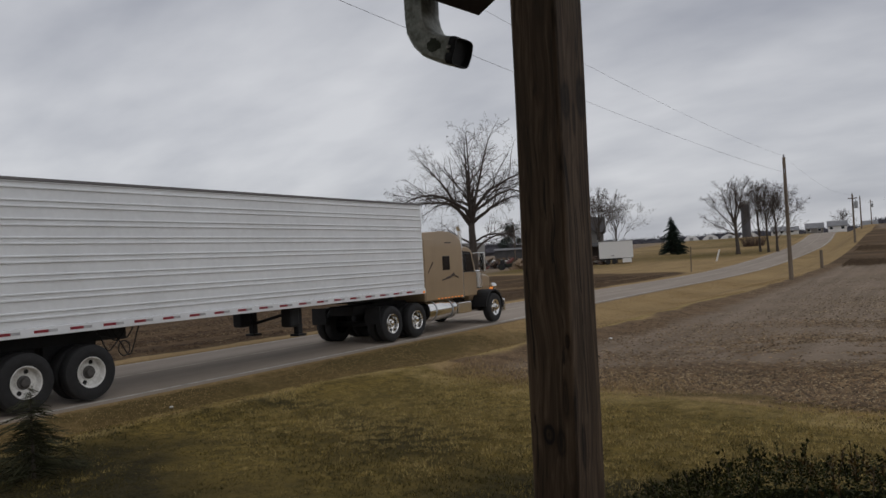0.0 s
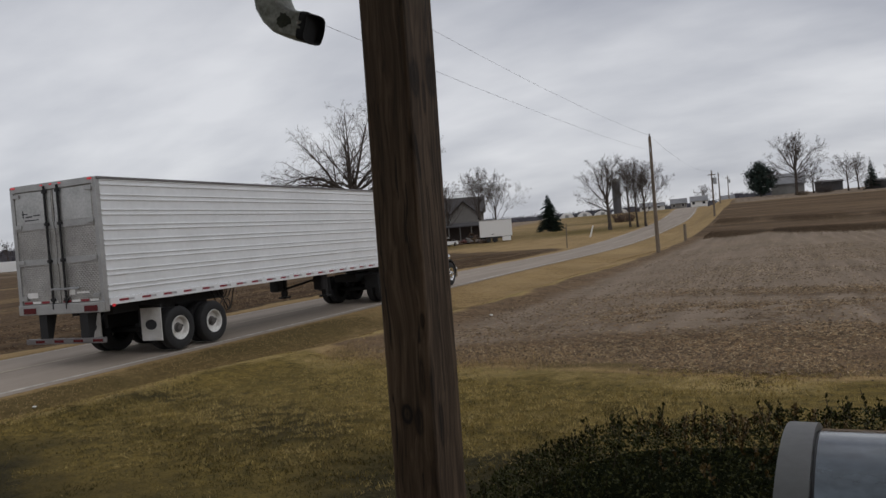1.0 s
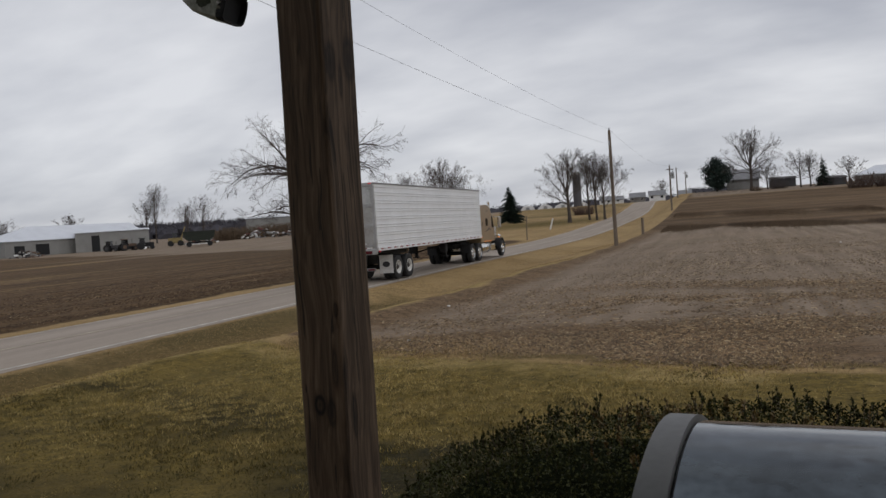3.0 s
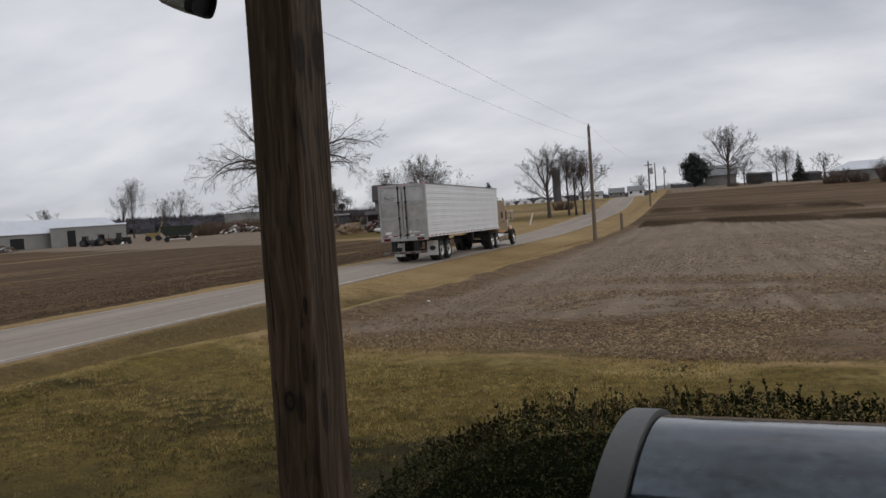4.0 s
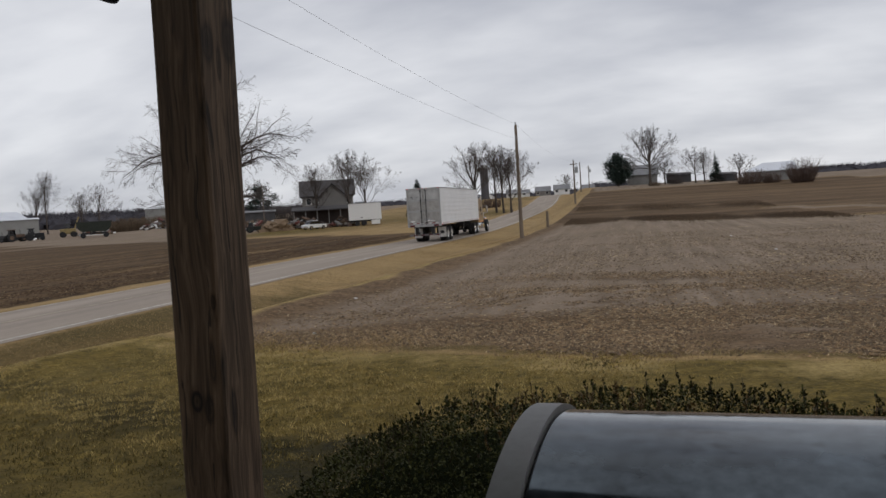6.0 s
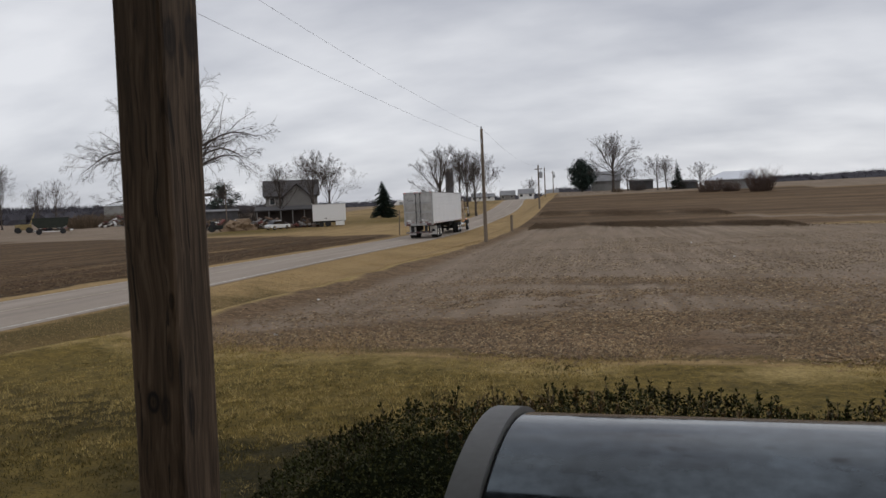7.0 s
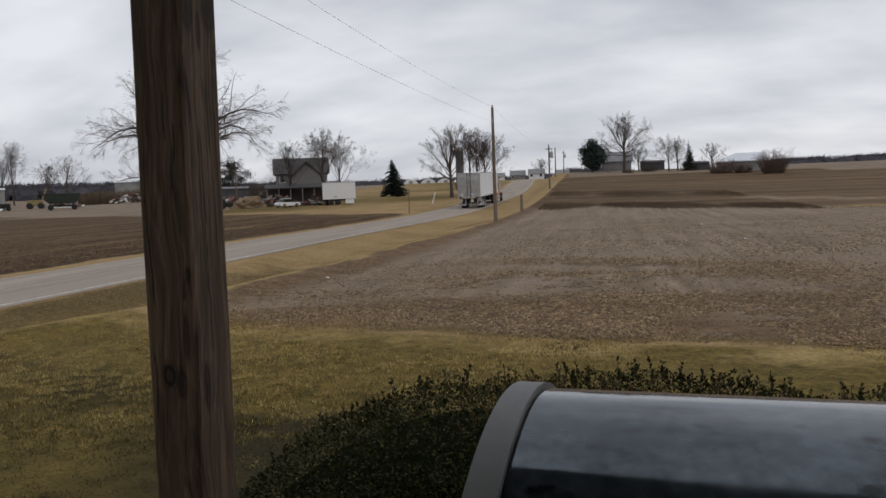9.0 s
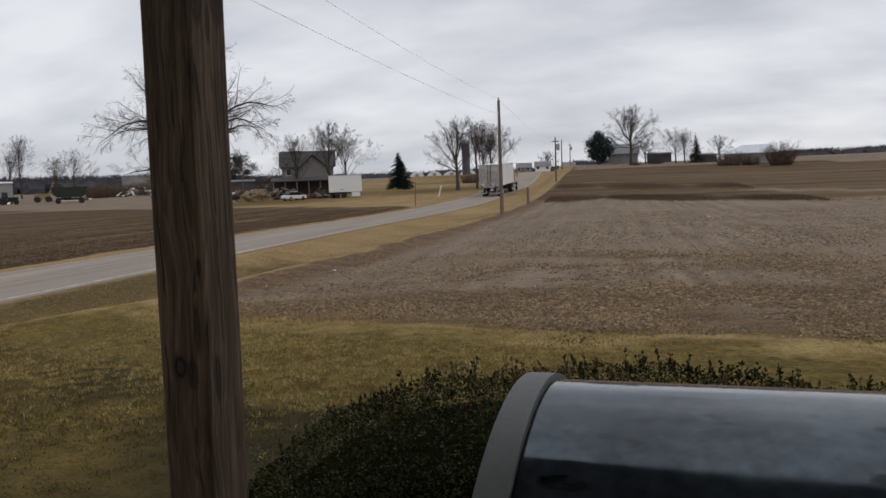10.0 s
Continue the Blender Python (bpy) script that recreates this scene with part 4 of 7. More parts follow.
def build_downspout():
    t = thing("downspout", "weathered white metal downspout elbow with green stains", "downspout")
    y0 = 1.348
    path = [(-1.012, 3.249), (-1.012, 2.95), (-1.012, 2.80), (-1.012, 2.735), (-1.008, 2.708), (-0.997, 2.686), (-0.98, 2.669), (-0.958, 2.657), (-0.938, 2.650), (-0.925, 2.646)]
    bm = bmesh.new()
    rings = []
    for k, (x, z) in enumerate(path):
        a = path[max(0, k - 1)]
        b = path[min(len(path) - 1, k + 1)]
        d = Vector((b[0] - a[0], 0, b[1] - a[1])).normalized()
        nrm = Vector((-d.z, 0, d.x))
        ring = []
        N = 28
        pinch = 1.0 - (0.03 if 3 <= k <= 7 and k % 2 else 0)
        for i in range(N):
            ang = 2 * math.pi * i / N
            c, s = math.cos(ang), math.sin(ang)
            sq = (abs(c) ** 6 + abs(s) ** 6) ** (-1 / 6)
            flute = 1 - 0.09 * (0.5 + 0.5 * math.cos(12 * ang)) * (1 if k < 4 else 0.35)
            u, v = c * sq * 0.029 * flute * pinch, s * sq * 0.037 * flute
            ring.append(bm.verts.new(Vector((x, y0, z)) + nrm * u + Vector((0, 1, 0)) * v))
        rings.append(ring)
    for p, q in zip(rings, rings[1:]):
        for i in range(len(p)):
            bm.faces.new((p[i], p[(i + 1) % len(p)], q[(i + 1) % len(p)], q[i]))
    pipe = part("pipe", bm, M["gutter"], t, smooth=True)
    sol = pipe.modifiers.new("wall", "SOLIDIFY"); sol.thickness = 0.0015
    # the dark collar at the open end; its black stands in for the shade inside
    bm = bmesh.new()
    d = Vector((0.0935, 0, -0.0325)).normalized()
    nrm = Vector((-d.z, 0, d.x))
    loops = []
    for along, g in ((-0.004, 1.0), (0.008, 1.01), (0.013, 0.97), (0.0125, 0.9), (0.0, 0.86)):
        ring = []
        for i in range(28):
            ang = 2 * math.pi * i / 28
            c, s = math.cos(ang), math.sin(ang)
            sq = (abs(c) ** 6 + abs(s) ** 6) ** (-1 / 6) * (1 + 0.03 * math.sin(5 * ang))
            ring.append(bm.verts.new(Vector((-0.928, y0, 2.647)) + d * along + nrm * c * sq * 0.029 * g + Vector((0, 1, 0)) * s * sq * 0.037 * g))
        loops.append(ring)
    for p, q in zip(loops, loops[1:]):
        for i in range(28):
            bm.faces.new((p[i], p[(i + 1) % 28], q[(i + 1) % 28], q[i]))
    bm.faces.new(loops[-1])
    part("collar", bm, M["black"], t, "dark open end of the spout, its inner shade put in as black")
    for k, (x, z, r) in enumerate(((-0.966, 2.663, 0.013), (-0.958, 2.660, 0.010))):
        bm = bmesh.new()
        bmesh.ops.create_icosphere(bm, subdivisions=3, radius=r)
        for v in bm.verts:
            v.co *= 1 + 0.6 * noise.noise(v.co * 160 + Vector((k, 0, 0)))
            v.co.y *= 0.04
        part("stain", bm, M["lichen"], t, "dark green algae stain", m=pose(x, y0 - 0.0372, z), smooth=True)
    part("screw", R((-0.93, y0 - 0.040, 2.651), (-0.93, y0 - 0.036, 2.651), 0.0022, sides=8), M["tape"], t, "small bright screw head")


build_downspout()


# ---------------------------------------------------------------- barbecue grill
def lid_material():
    m = mat("dull_blue_grey_lid_metal", (0.088, 0.108, 0.124), 0.30, 0.60, var=0.6, scale=8, fine=70, bump=0.03, depth=0.002, spec=0.5)
    n, l = m.node_tree.nodes, m.node_tree.links
    b = n["Principled BSDF"]
    t = n.new("ShaderNodeTexNoise"); t.inputs["Scale"].default_value, t.inputs["Detail"].default_value = 9, 7
    co = n.new("ShaderNodeTexCoord"); l.new(co.outputs["Object"], t.inputs["Vector"])
    mr = n.new("ShaderNodeMapRange"); mr.inputs[1].default_value, mr.inputs[2].default_value = 0.3, 0.7
    mr.inputs[3].default_value, mr.inputs[4].default_value = 0.05, 0.14
    l.new(t.outputs["Fac"], mr.inputs[0]); l.new(mr.outputs[0], b.inputs["Roughness"])
    # small dark spots and rubbed streaks
    sp = n.new("ShaderNodeTexNoise"); sp.inputs["Scale"].default_value, sp.inputs["Detail"].default_value = 34, 4
    mp = n.new("ShaderNodeMapping"); mp.inputs["Scale"].default_value = (0.6, 1, 1)
    l.new(co.outputs["Object"], mp.inputs[0]); l.new(mp.outputs[0], sp.inputs["Vector"])
    sr = n.new("ShaderNodeMapRange"); sr.inputs[1].default_value, sr.inputs[2].default_value = 0.29, 0.36
    sr.inputs[3].default_value, sr.inputs[4].default_value = 0.25, 1.0
    l.new(sp.outputs["Fac"], sr.inputs[0])
    src = b.inputs["Base Color"].links[0].from_socket
    mu = n.new("ShaderNodeMix"); mu.data_type, mu.blend_type = "RGBA", "MULTIPLY"; mu.inputs[0].default_value = 1
    l.new(src, mu.inputs[6]); l.new(sr.outputs[0], mu.inputs[7]); l.new(mu.outputs[2], b.inputs["Base Color"])
    return m


M["lid"] = lid_material()
M["lidband"] = mat("grey_cast_end_band", (0.25, 0.248, 0.24), 0.55, 0.2, var=0.12, scale=12, fine=120, bump=0.1, depth=0.001)
M["soot"] = mat("black_enamel", (0.015, 0.015, 0.016), 0.45, var=0.3, scale=8)


def build_grill():
    g = pose(-0.064, 0.70, 0, 0, 0, -5.3)
    t = thing("barbecue_grill", "dark blue-grey barbecue grill with closed domed lid", "grill", m=g @ pose(0, 0, DECK))
    zc, rad, ln = 1.726 - DECK, 0.280, 0.70

    def arc(r, a0, a1, n):
        return [(r * math.cos(a), zc + r * math.sin(a)) for a in np.linspace(radians(a0), radians(a1), n)]
    lid = part("lid", prism(bmesh.new(), arc(rad, 4, 176, 48) + arc(rad - 0.006, 176, 4, 48), 0.0, ln), M["lid"], t, "dull blue-grey domed metal lid", smooth=True)
    for x0, x1 in ((-0.027, -0.003), (ln + 0.003, ln + 0.027)):
        bm = prism(bmesh.new(), arc(rad + 0.005, 2, 178, 48) + arc(rad - 0.010, 178, 2, 48), x0, x1)
        bmesh.ops.bevel(bm, geom=[e for e in bm.edges if abs(e.verts[0].co.x - e.verts[1].co.x) < 1e-6 and e.calc_length() < 0.1], offset=0.0015, segments=2, profile=0.5, affect="EDGES", clamp_overlap=True)
        part("end_band", bm, M["lidband"], lid, "grey cast band at the lid's end", smooth=True)
        part("end_plate", prism(bmesh.new(), arc(rad - 0.011, 2, 178, 40), x0 + 0.005, x1 - 0.005), M["lidband"], lid)
        g0, g1 = (x1, 0.0) if x1 < 0.1 else (ln, x0)
        part("seam", prism(bmesh.new(), arc(rad - 0.003, 3, 177, 40) + arc(rad - 0.009, 177, 3, 40), g0, g1), M["soot"], lid, "dark seam between band and lid", smooth=True)
    part("lid_rim", B((-0.02, -rad - 0.008, zc - 0.012), (ln + 0.02, -rad + 0.02, zc + 0.022), 0.004), M["soot"], lid)
    part("handle", R((0.12, -rad - 0.05, zc + 0.06), (ln - 0.12, -rad - 0.05, zc + 0.06), 0.012), M["soot"], lid, smooth=True)
    part("firebox", prism(bmesh.new(), [(-0.27, zc - 0.012), (0.27, zc - 0.012), (0.20, zc - 0.24), (-0.20, zc - 0.24)], -0.02, ln + 0.02), M["soot"], t)
    for x in (0.03, ln - 0.03):
        for y in (-0.19, 0.19):
            part("leg", B((x - 0.018, y - 0.018, 0.0), (x + 0.018, y + 0.018, zc - 0.236)), M["soot"], t)


build_grill()


# ---------------------------------------------------------------- hedge
def leaves_mesh(name, pts, dirs, size, material, parent, rng, fold=0.25):
    """Pointed leaves: four triangles each, standing out along their directions."""
    n = len(pts)
    side = np.cross(dirs, rng.normal(size=(n, 3)))
    side /= np.linalg.norm(side, axis=1)[:, None] + 1e-9
    up = np.cross(side, dirs)
    s = size[:, None]
    base, tip = pts, pts + dirs * s
    a = pts + dirs * s * 0.45 + side * s * 0.27 + up * s * fold * 0.3
    b = pts + dirs * s * 0.45 - side * s * 0.27 + up * s * fold * 0.3
    v = np.stack([base, a, tip, b], 1).reshape(-1, 3)
    f = np.arange(4 * n).reshape(-1, 4)
    faces = np.concatenate([f[:, [0, 1, 2]], f[:, [0, 2, 3]]])
    return raw(name, v.tolist(), faces.tolist(), material, parent)


M["leaf"] = mat("boxwood_leaf", (0.036, 0.038, 0.011), 0.6, var=0.5, scale=3, fine=20, bump=0, rand=0.55, spec=0.12)
M["leaf_brown"] = mat("bronzed_leaf", (0.135, 0.085, 0.026), 0.5, var=0.3, scale=3, fine=20, bump=0, rand=0.4)
# Near-black green: the shade deep in the hedge is put into this colour.
M["hedge_shade"] = mat("hedge_shade_sheet", (0.010, 0.012, 0.006), 1.0, var=0.6, scale=40, fine=150, bump=0.5, depth=0.02, spec=0.0)
M["stem"] = mat("hedge_stem", (0.06, 0.045, 0.03), 0.9, var=0.3)


def hedge_top(x, y):
    xs = [-1.46, -1.28, -1.10, -0.90, -0.64, -0.33, 0.14, 0.63, 1.2, 2.6, 3.4]
    zs = [0.85, 1.15, 1.32, 1.44, 1.515, 1.55, 1.58, 1.51, 1.50, 1.48, 1.43]
    z = float(np.interp(x, xs, zs))
    return z - 0.55 * max(0, abs(y - 2.45) - 0.18) ** 1.3 + 0.05 * noise.noise((x * 4, y * 4, 0))


def build_hedge():
    rng = np.random.default_rng(5)
    t = thing("boxwood_hedge", "dark green boxwood hedge with bronzed shoot tips", "hedge", m=None)
    pts, dirs, size = [], [], []
    while len(pts) < 75000:
        x, y = rng.uniform(-1.46, 3.4), rng.uniform(1.95, 3.0)
        top = hedge_top(x, y)
        depth = abs(rng.normal()) * 0.065
        if rng.random() < 0.25:
            depth = rng.uniform(0, 0.9)
        z = top - depth
        if z < 0.25:
            continue
        pts.append((x, y, z))
        d = np.array([rng.normal() * 0.7 + (-0.5 if x < -0.9 else 0), rng.normal() * 0.7 - (0.5 if y < 2.25 else 0), 0.55 + rng.normal() * 0.5])
        dirs.append(d / np.linalg.norm(d))
        size.append(rng.uniform(0.009, 0.016))
    # front face toward the porch, and left end
    k = 0
    while k < 52000:
        x = rng.uniform(-1.46, 0.45) if rng.random() < 0.75 else rng.uniform(0.3, 3.4)
        f = rng.random()
        y = 1.96 + abs(rng.normal()) * 0.07 + (0.45 * max(0.0, -0.85 - x) if x < -0.85 else 0)
        top = hedge_top(x, y)
        z = 0.4 + (top - 0.4) * f ** 0.6
        pts.append((x, y - 0.06 * noise.noise((x * 5, 0, z * 5)), z))
        d = np.array([rng.normal() * 0.7, -0.7 + rng.normal() * 0.5, 0.5 + rng.normal() * 0.5])
        dirs.append(d / np.linalg.norm(d)); size.append(rng.uniform(0.009, 0.016)); k += 1
    shoots_b = ([], [], [])
    stems = bmesh.new()
    for k in range(800):
        x, y = rng.uniform(-1.15, 3.2), rng.uniform(2.1, 2.8)
        z0 = hedge_top(x, y) - 0.03
        h = rng.uniform(0.015, 0.072) * (1.35 if rng.random() < 0.2 else 1)
        lean = rng.normal(size=2) * 0.25
        bronze = noise.noise((x * 1.7, y * 2, 9.0)) > -0.02 and rng.random() < 0.8
        rod(stems, (x, y, z0), (x + lean[0] * h, y + lean[1] * h, z0 + h), 0.0016, 0.001, 3, False)
        for i in range(16):
            f = rng.random()
            p = (x + lean[0] * h * f, y + lean[1] * h * f, z0 + h * f)
            d = np.array([rng.normal() * 0.6, rng.normal() * 0.6, 0.9]); d /= np.linalg.norm(d)
            q = shoots_b if bronze else (pts, dirs, size)
            q[0].append(p); q[1].append(d); q[2].append(rng.uniform(0.010, 0.017))
    for k in range(60):
        x, y = rng.uniform(-0.6, 3.2), rng.uniform(2.3, 2.7)
        rod(stems, (x, y, land(x, y)), (x + rng.normal() * 0.04, y + rng.normal() * 0.04, hedge_top(x, y) - 0.12), 0.012, 0.004, 5, False)
    tagged(part("stem_tangle", stems, M["stem"], t), kind="stuff")
    tagged(leaves_mesh("foliage", np.array(pts), np.array(dirs), np.array(size), M["leaf"], t, rng), "small glossy dark green leaves", kind="stuff")
    tagged(leaves_mesh("bronzed_foliage", np.array(shoots_b[0]), np.array(shoots_b[1]), np.array(shoots_b[2]), M["leaf_brown"], t, rng), "bronze-brown leaves on the shoot tips", kind="stuff")
    bm = bmesh.new()      # dark sheet in place of the shade between the leaves
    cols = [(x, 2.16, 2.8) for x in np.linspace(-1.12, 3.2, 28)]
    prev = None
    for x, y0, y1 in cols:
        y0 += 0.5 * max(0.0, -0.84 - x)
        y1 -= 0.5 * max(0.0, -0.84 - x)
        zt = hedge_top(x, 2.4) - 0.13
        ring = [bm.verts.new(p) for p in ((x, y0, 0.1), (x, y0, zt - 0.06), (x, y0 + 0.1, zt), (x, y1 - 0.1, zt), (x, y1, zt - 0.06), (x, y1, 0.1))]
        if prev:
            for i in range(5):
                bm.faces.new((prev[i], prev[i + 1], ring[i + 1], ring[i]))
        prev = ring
    part("interior", bm, M["hedge_shade"], t, "dark sheet standing in for the shade inside the hedge")


build_hedge()


# ---------------------------------------------------------------- grass, straw and clods
def land_many(x, y):
    return np.array([land(float(a), float(b)) for a, b in zip(x, y)])


def blades(name, x, y, h, w, material, label, seed, category="grass"):
    """Single curved-over grass blades as slim triangles."""
    rng = np.random.default_rng(seed)
    n = len(x)
    z = land_many(x, y) - 0.005
    a = rng.uniform(0, 2 * np.pi, n)
    lean = rng.uniform(0.1, 1.1, n) * h
    b = rng.uniform(0, 2 * np.pi, n)
    p0 = np.stack([x - np.cos(a) * w, y - np.sin(a) * w, z], 1)
    p1 = np.stack([x + np.cos(a) * w, y + np.sin(a) * w, z], 1)
    p2 = np.stack([x + np.cos(b) * lean, y + np.sin(b) * lean, z + h], 1)
    v = np.stack([p0, p1, p2], 1).reshape(-1, 3)
    ob = raw(name, v.tolist(), np.arange(3 * n).reshape(-1, 3).tolist(), material)
    return tagged(ob, label, category, kind="stuff")


M["greenblade"] = mat("dark_olive_grass", (0.076, 0.058, 0.013), 0.8, var=0.35, scale=0.8, fine=5, bump=0, rand=0.45, tint=(0.035, 0.036, 0.010))
M["blade"] = mat("dull_winter_grass", (0.215, 0.156, 0.042), 0.8, var=0.35, scale=0.8, fine=5, bump=0, rand=0.5, tint=(0.06, 0.055, 0.02))
M["tanblade"] = mat("dry_tan_grass", (0.34, 0.24, 0.118), 0.85, var=0.25, scale=0.6, fine=6, bump=0, rand=0.4)
M["dryblade"] = mat("dry_lawn_grass", (0.38, 0.288, 0.108), 0.85, var=0.3, scale=0.6, fine=6, bump=0, rand=0.4)
M["straw"] = mat("crop_straw", (0.34, 0.255, 0.145), 0.85, var=0.3, scale=0.5, fine=5, bump=0, rand=0.5)
M["clod"] = mat("dark_soil_clod", (0.125, 0.086, 0.052), 0.95, var=0.3, scale=2, fine=12, bump=0, rand=0.4)
M["litter"] = mat("pale_litter", (0.7, 0.69, 0.66), 0.7, var=0.1)


def fronts(x):
    return np.array([field_front(float(a)) for a in x])


rg = np.random.default_rng(11)
n_bl = 620000
gx = rg.uniform(-12.2, 10, n_bl)
gy = 2.6 + (rg.random(n_bl) ** 1.0) * 10.5
tuft = np.array([noise.noise((float(a) * 4.5, float(b) * 4.5, 8.0)) + 0.6 * noise.noise((float(a) * 13, float(b) * 13, 2.0)) for a, b in zip(gx, gy)])
keep = (rg.random(n_bl) < np.clip(0.55 + tuft * 1.4, 0.08, 1)) & (gy < fronts(gx) + 0.15) & (gy > 0.24 * np.abs(gx)) & (gx > -10.7)
gx, gy, tuft = gx[keep], gy[keep], tuft[keep]
patch = np.array([noise.noise((float(a) * 0.8, float(b) * 1.1, 4.0)) + 0.6 * noise.noise((float(a) * 2.3, float(b) * 2.3, 1.5)) for a, b in zip(gx, gy)])
score = patch * 0.9 + tuft * 0.9 + 0.22 * rg.normal(size=len(gx)) + np.clip((gy - 7.2) / 4.0, -0.6, 0.65)
for name, pick, material, label, seed in (
        ("lawn_dark_grass", score < -0.12, "greenblade", "short dark olive lawn grass", 1),
        ("lawn_grass", (score >= -0.12) & (score < 0.36), "blade", "short olive-brown winter lawn grass", 5),
        ("lawn_dry_grass", score >= 0.36, "dryblade", "dry straw-coloured tufts of lawn grass", 2)):
    k = pick.sum()
    blades(name, gx[pick], gy[pick], rg.uniform(0.016, 0.050, k), rg.uniform(0.003, 0.0065, k), M[material], label, seed)

n_v = 70000
vy = rg.uniform(5, 60, n_v)
vx = -13.0 + rg.random(n_v) * (np.interp(vy, CREST_Y, CREST_X) + 13.4)
blades("verge_grass", vx + np.array([road_shift(float(b)) for b in vy]), vy, rg.uniform(0.008, 0.03, n_v), rg.uniform(0.006, 0.012, n_v), M["tanblade"], "dry tan grass on the road verge", 3)
n_e = 22000
ex = rg.uniform(-8.6, 9, n_e)
ey = fronts(ex) + np.abs(rg.normal(size=n_e)) * 0.75 - 0.25 + 0.35 * rg.normal(size=n_e)
tall = np.where(ex < -2.2, 0.85, 0.5) * np.array([0.6 + 0.9 * max(0, noise.noise((float(a) * 0.6, 1.0, 0))) for a in ex])
blades("field_edge_grass", ex, ey, rg.uniform(0.04, 0.17, n_e) * tall, rg.uniform(0.004, 0.008, n_e), M["tanblade"], "tall pale dry grass along the field edge", 4)


def flakes(name, n, size, thick, material, label, seed, ymax, flat, left=False):
    """Straw pieces or clods scattered over the stubble field."""
    rng = np.random.default_rng(seed)
    deep = (rng.random(n) ** 1.6) * (ymax - 11.5)
    x = rng.uniform(-8.6, 1.5, n) + (12 + deep) * 0.62 * rng.random(n)
    y = fronts(x) + 0.35 + deep + 0.3 * rng.normal(size=n)
    ok = x > np.interp(y, CREST_Y, CREST_X) + 0.6
    dens = np.array([noise.noise((float(a) * 0.22, float(b) * 0.5, 2.0)) for a, b in zip(x, y)])
    ok &= rng.random(n) < np.clip(0.55 + dens * 1.1, 0.1, 1)
    if left:
        d = np.abs(rng.normal(size=len(x))) * 6.5 + 0.5
        y = rng.uniform(-12, 74, len(x))
        x = -20.1 - d + np.array([road_shift(float(b)) for b in y])
        ok = np.array([noise.noise((float(a) * 0.8, float(b) * 0.08, 3.0)) for a, b in zip(x, y)]) > -0.12
    x, y = x[ok], y[ok]
    n = len(x)
    z = land_many(x, y) + 0.02
    a = rng.uniform(0, np.pi, n)
    s = rng.uniform(0.4, 1.0, n) * size
    w = s * thick
    c, sn = np.cos(a), np.sin(a)
    hgt = s * (0.12 if flat else 0.6)
    p = [np.stack([x - c * s, y - sn * s, z], 1), np.stack([x + sn * w, y - c * w, z], 1),
         np.stack([x + c * s, y + sn * s, z + (hgt if flat else 0)], 1), np.stack([x - sn * w, y + c * w, z], 1)]
    f = np.arange(4 * n).reshape(-1, 4)
    if flat:
        v = np.stack(p, 1).reshape(-1, 3)
        faces = f.tolist()
    else:
        p.append(np.stack([x, y, z + hgt], 1))
        v = np.stack(p, 1).reshape(-1, 3)
        f = np.arange(5 * n).reshape(-1, 5)
        faces = np.concatenate([f[:, [0, 1, 4]], f[:, [1, 2, 4]], f[:, [2, 3, 4]], f[:, [3, 0, 4]]]).tolist()
    return tagged(raw(name, v.tolist(), faces, material), label, "crop residue", kind="stuff")


flakes("field_straw", 60000, 0.090, 0.16, M["straw"], "pale straw pieces lying on the field", 21, 62, True)
M["residue"] = mat("rusty_crop_residue", (0.175, 0.105, 0.046), 0.9, var=0.4, scale=0.5, fine=5, bump=0, rand=0.5)
flakes("crop_residue", 56000, 0.080, 0.35, M["residue"], "rust-brown crop residue on the field's near edge", 25, 24, True)
flakes("soil_clods", 42000, 0.046, 0.8, M["clod"], "dark soil clods in the stubble field", 22, 50, False)

M["wetclod"] = mat("dark_wet_soil_clod", (0.072, 0.043, 0.022), 0.95, var=0.3, scale=2, fine=12, bump=0, rand=0.4)
flakes("plough_clods", 34000, 0.065, 0.8, M["wetclod"], "dark turned soil clods in rows beside the road", 23, 50, False, True)
flakes("field_straw", 9000, 0.08, 0.2, M["straw"], "pale straw pieces lying on the field", 24, 50, True, True)


def build_litter():
    for k, (x, y, s) in enumerate(((4.9, 42.0, 0.06), (5.2, 31.0, 0.05), (-6.0, 13.8, 0.035), (2.2, 13.6, 0.03), (-7.2, 19.4, 0.05), (-12.3, 9.6, 0.04))):
        bm = bmesh.new()
        bmesh.ops.create_icosphere(bm, subdivisions=2, radius=s)
        for v in bm.verts:
            v.co *= 1 + 0.5 * noise.noise(v.co * 14 + Vector((k * 3, 0, 0)))
            v.co.z *= 0.5
        ob = new("litter", mesh_from("litter", bm, M["litter"]))
        ob.location = (x, y, land(x, y) + s * 0.3)
        tagged(ob, "small crumpled scrap of white litter on the ground", "litter", "scraps of litter")


build_litter()

# ---------------------------------------------------------------- utility poles and cables
POLES = [(-7.26, 52.4, 7.63), (-7.46, 110.0, 8.0), (-9.3, 155.0, 9.9), (-10.4, 210.0, 11.6), (-8.9, -8.0, 9.0)]


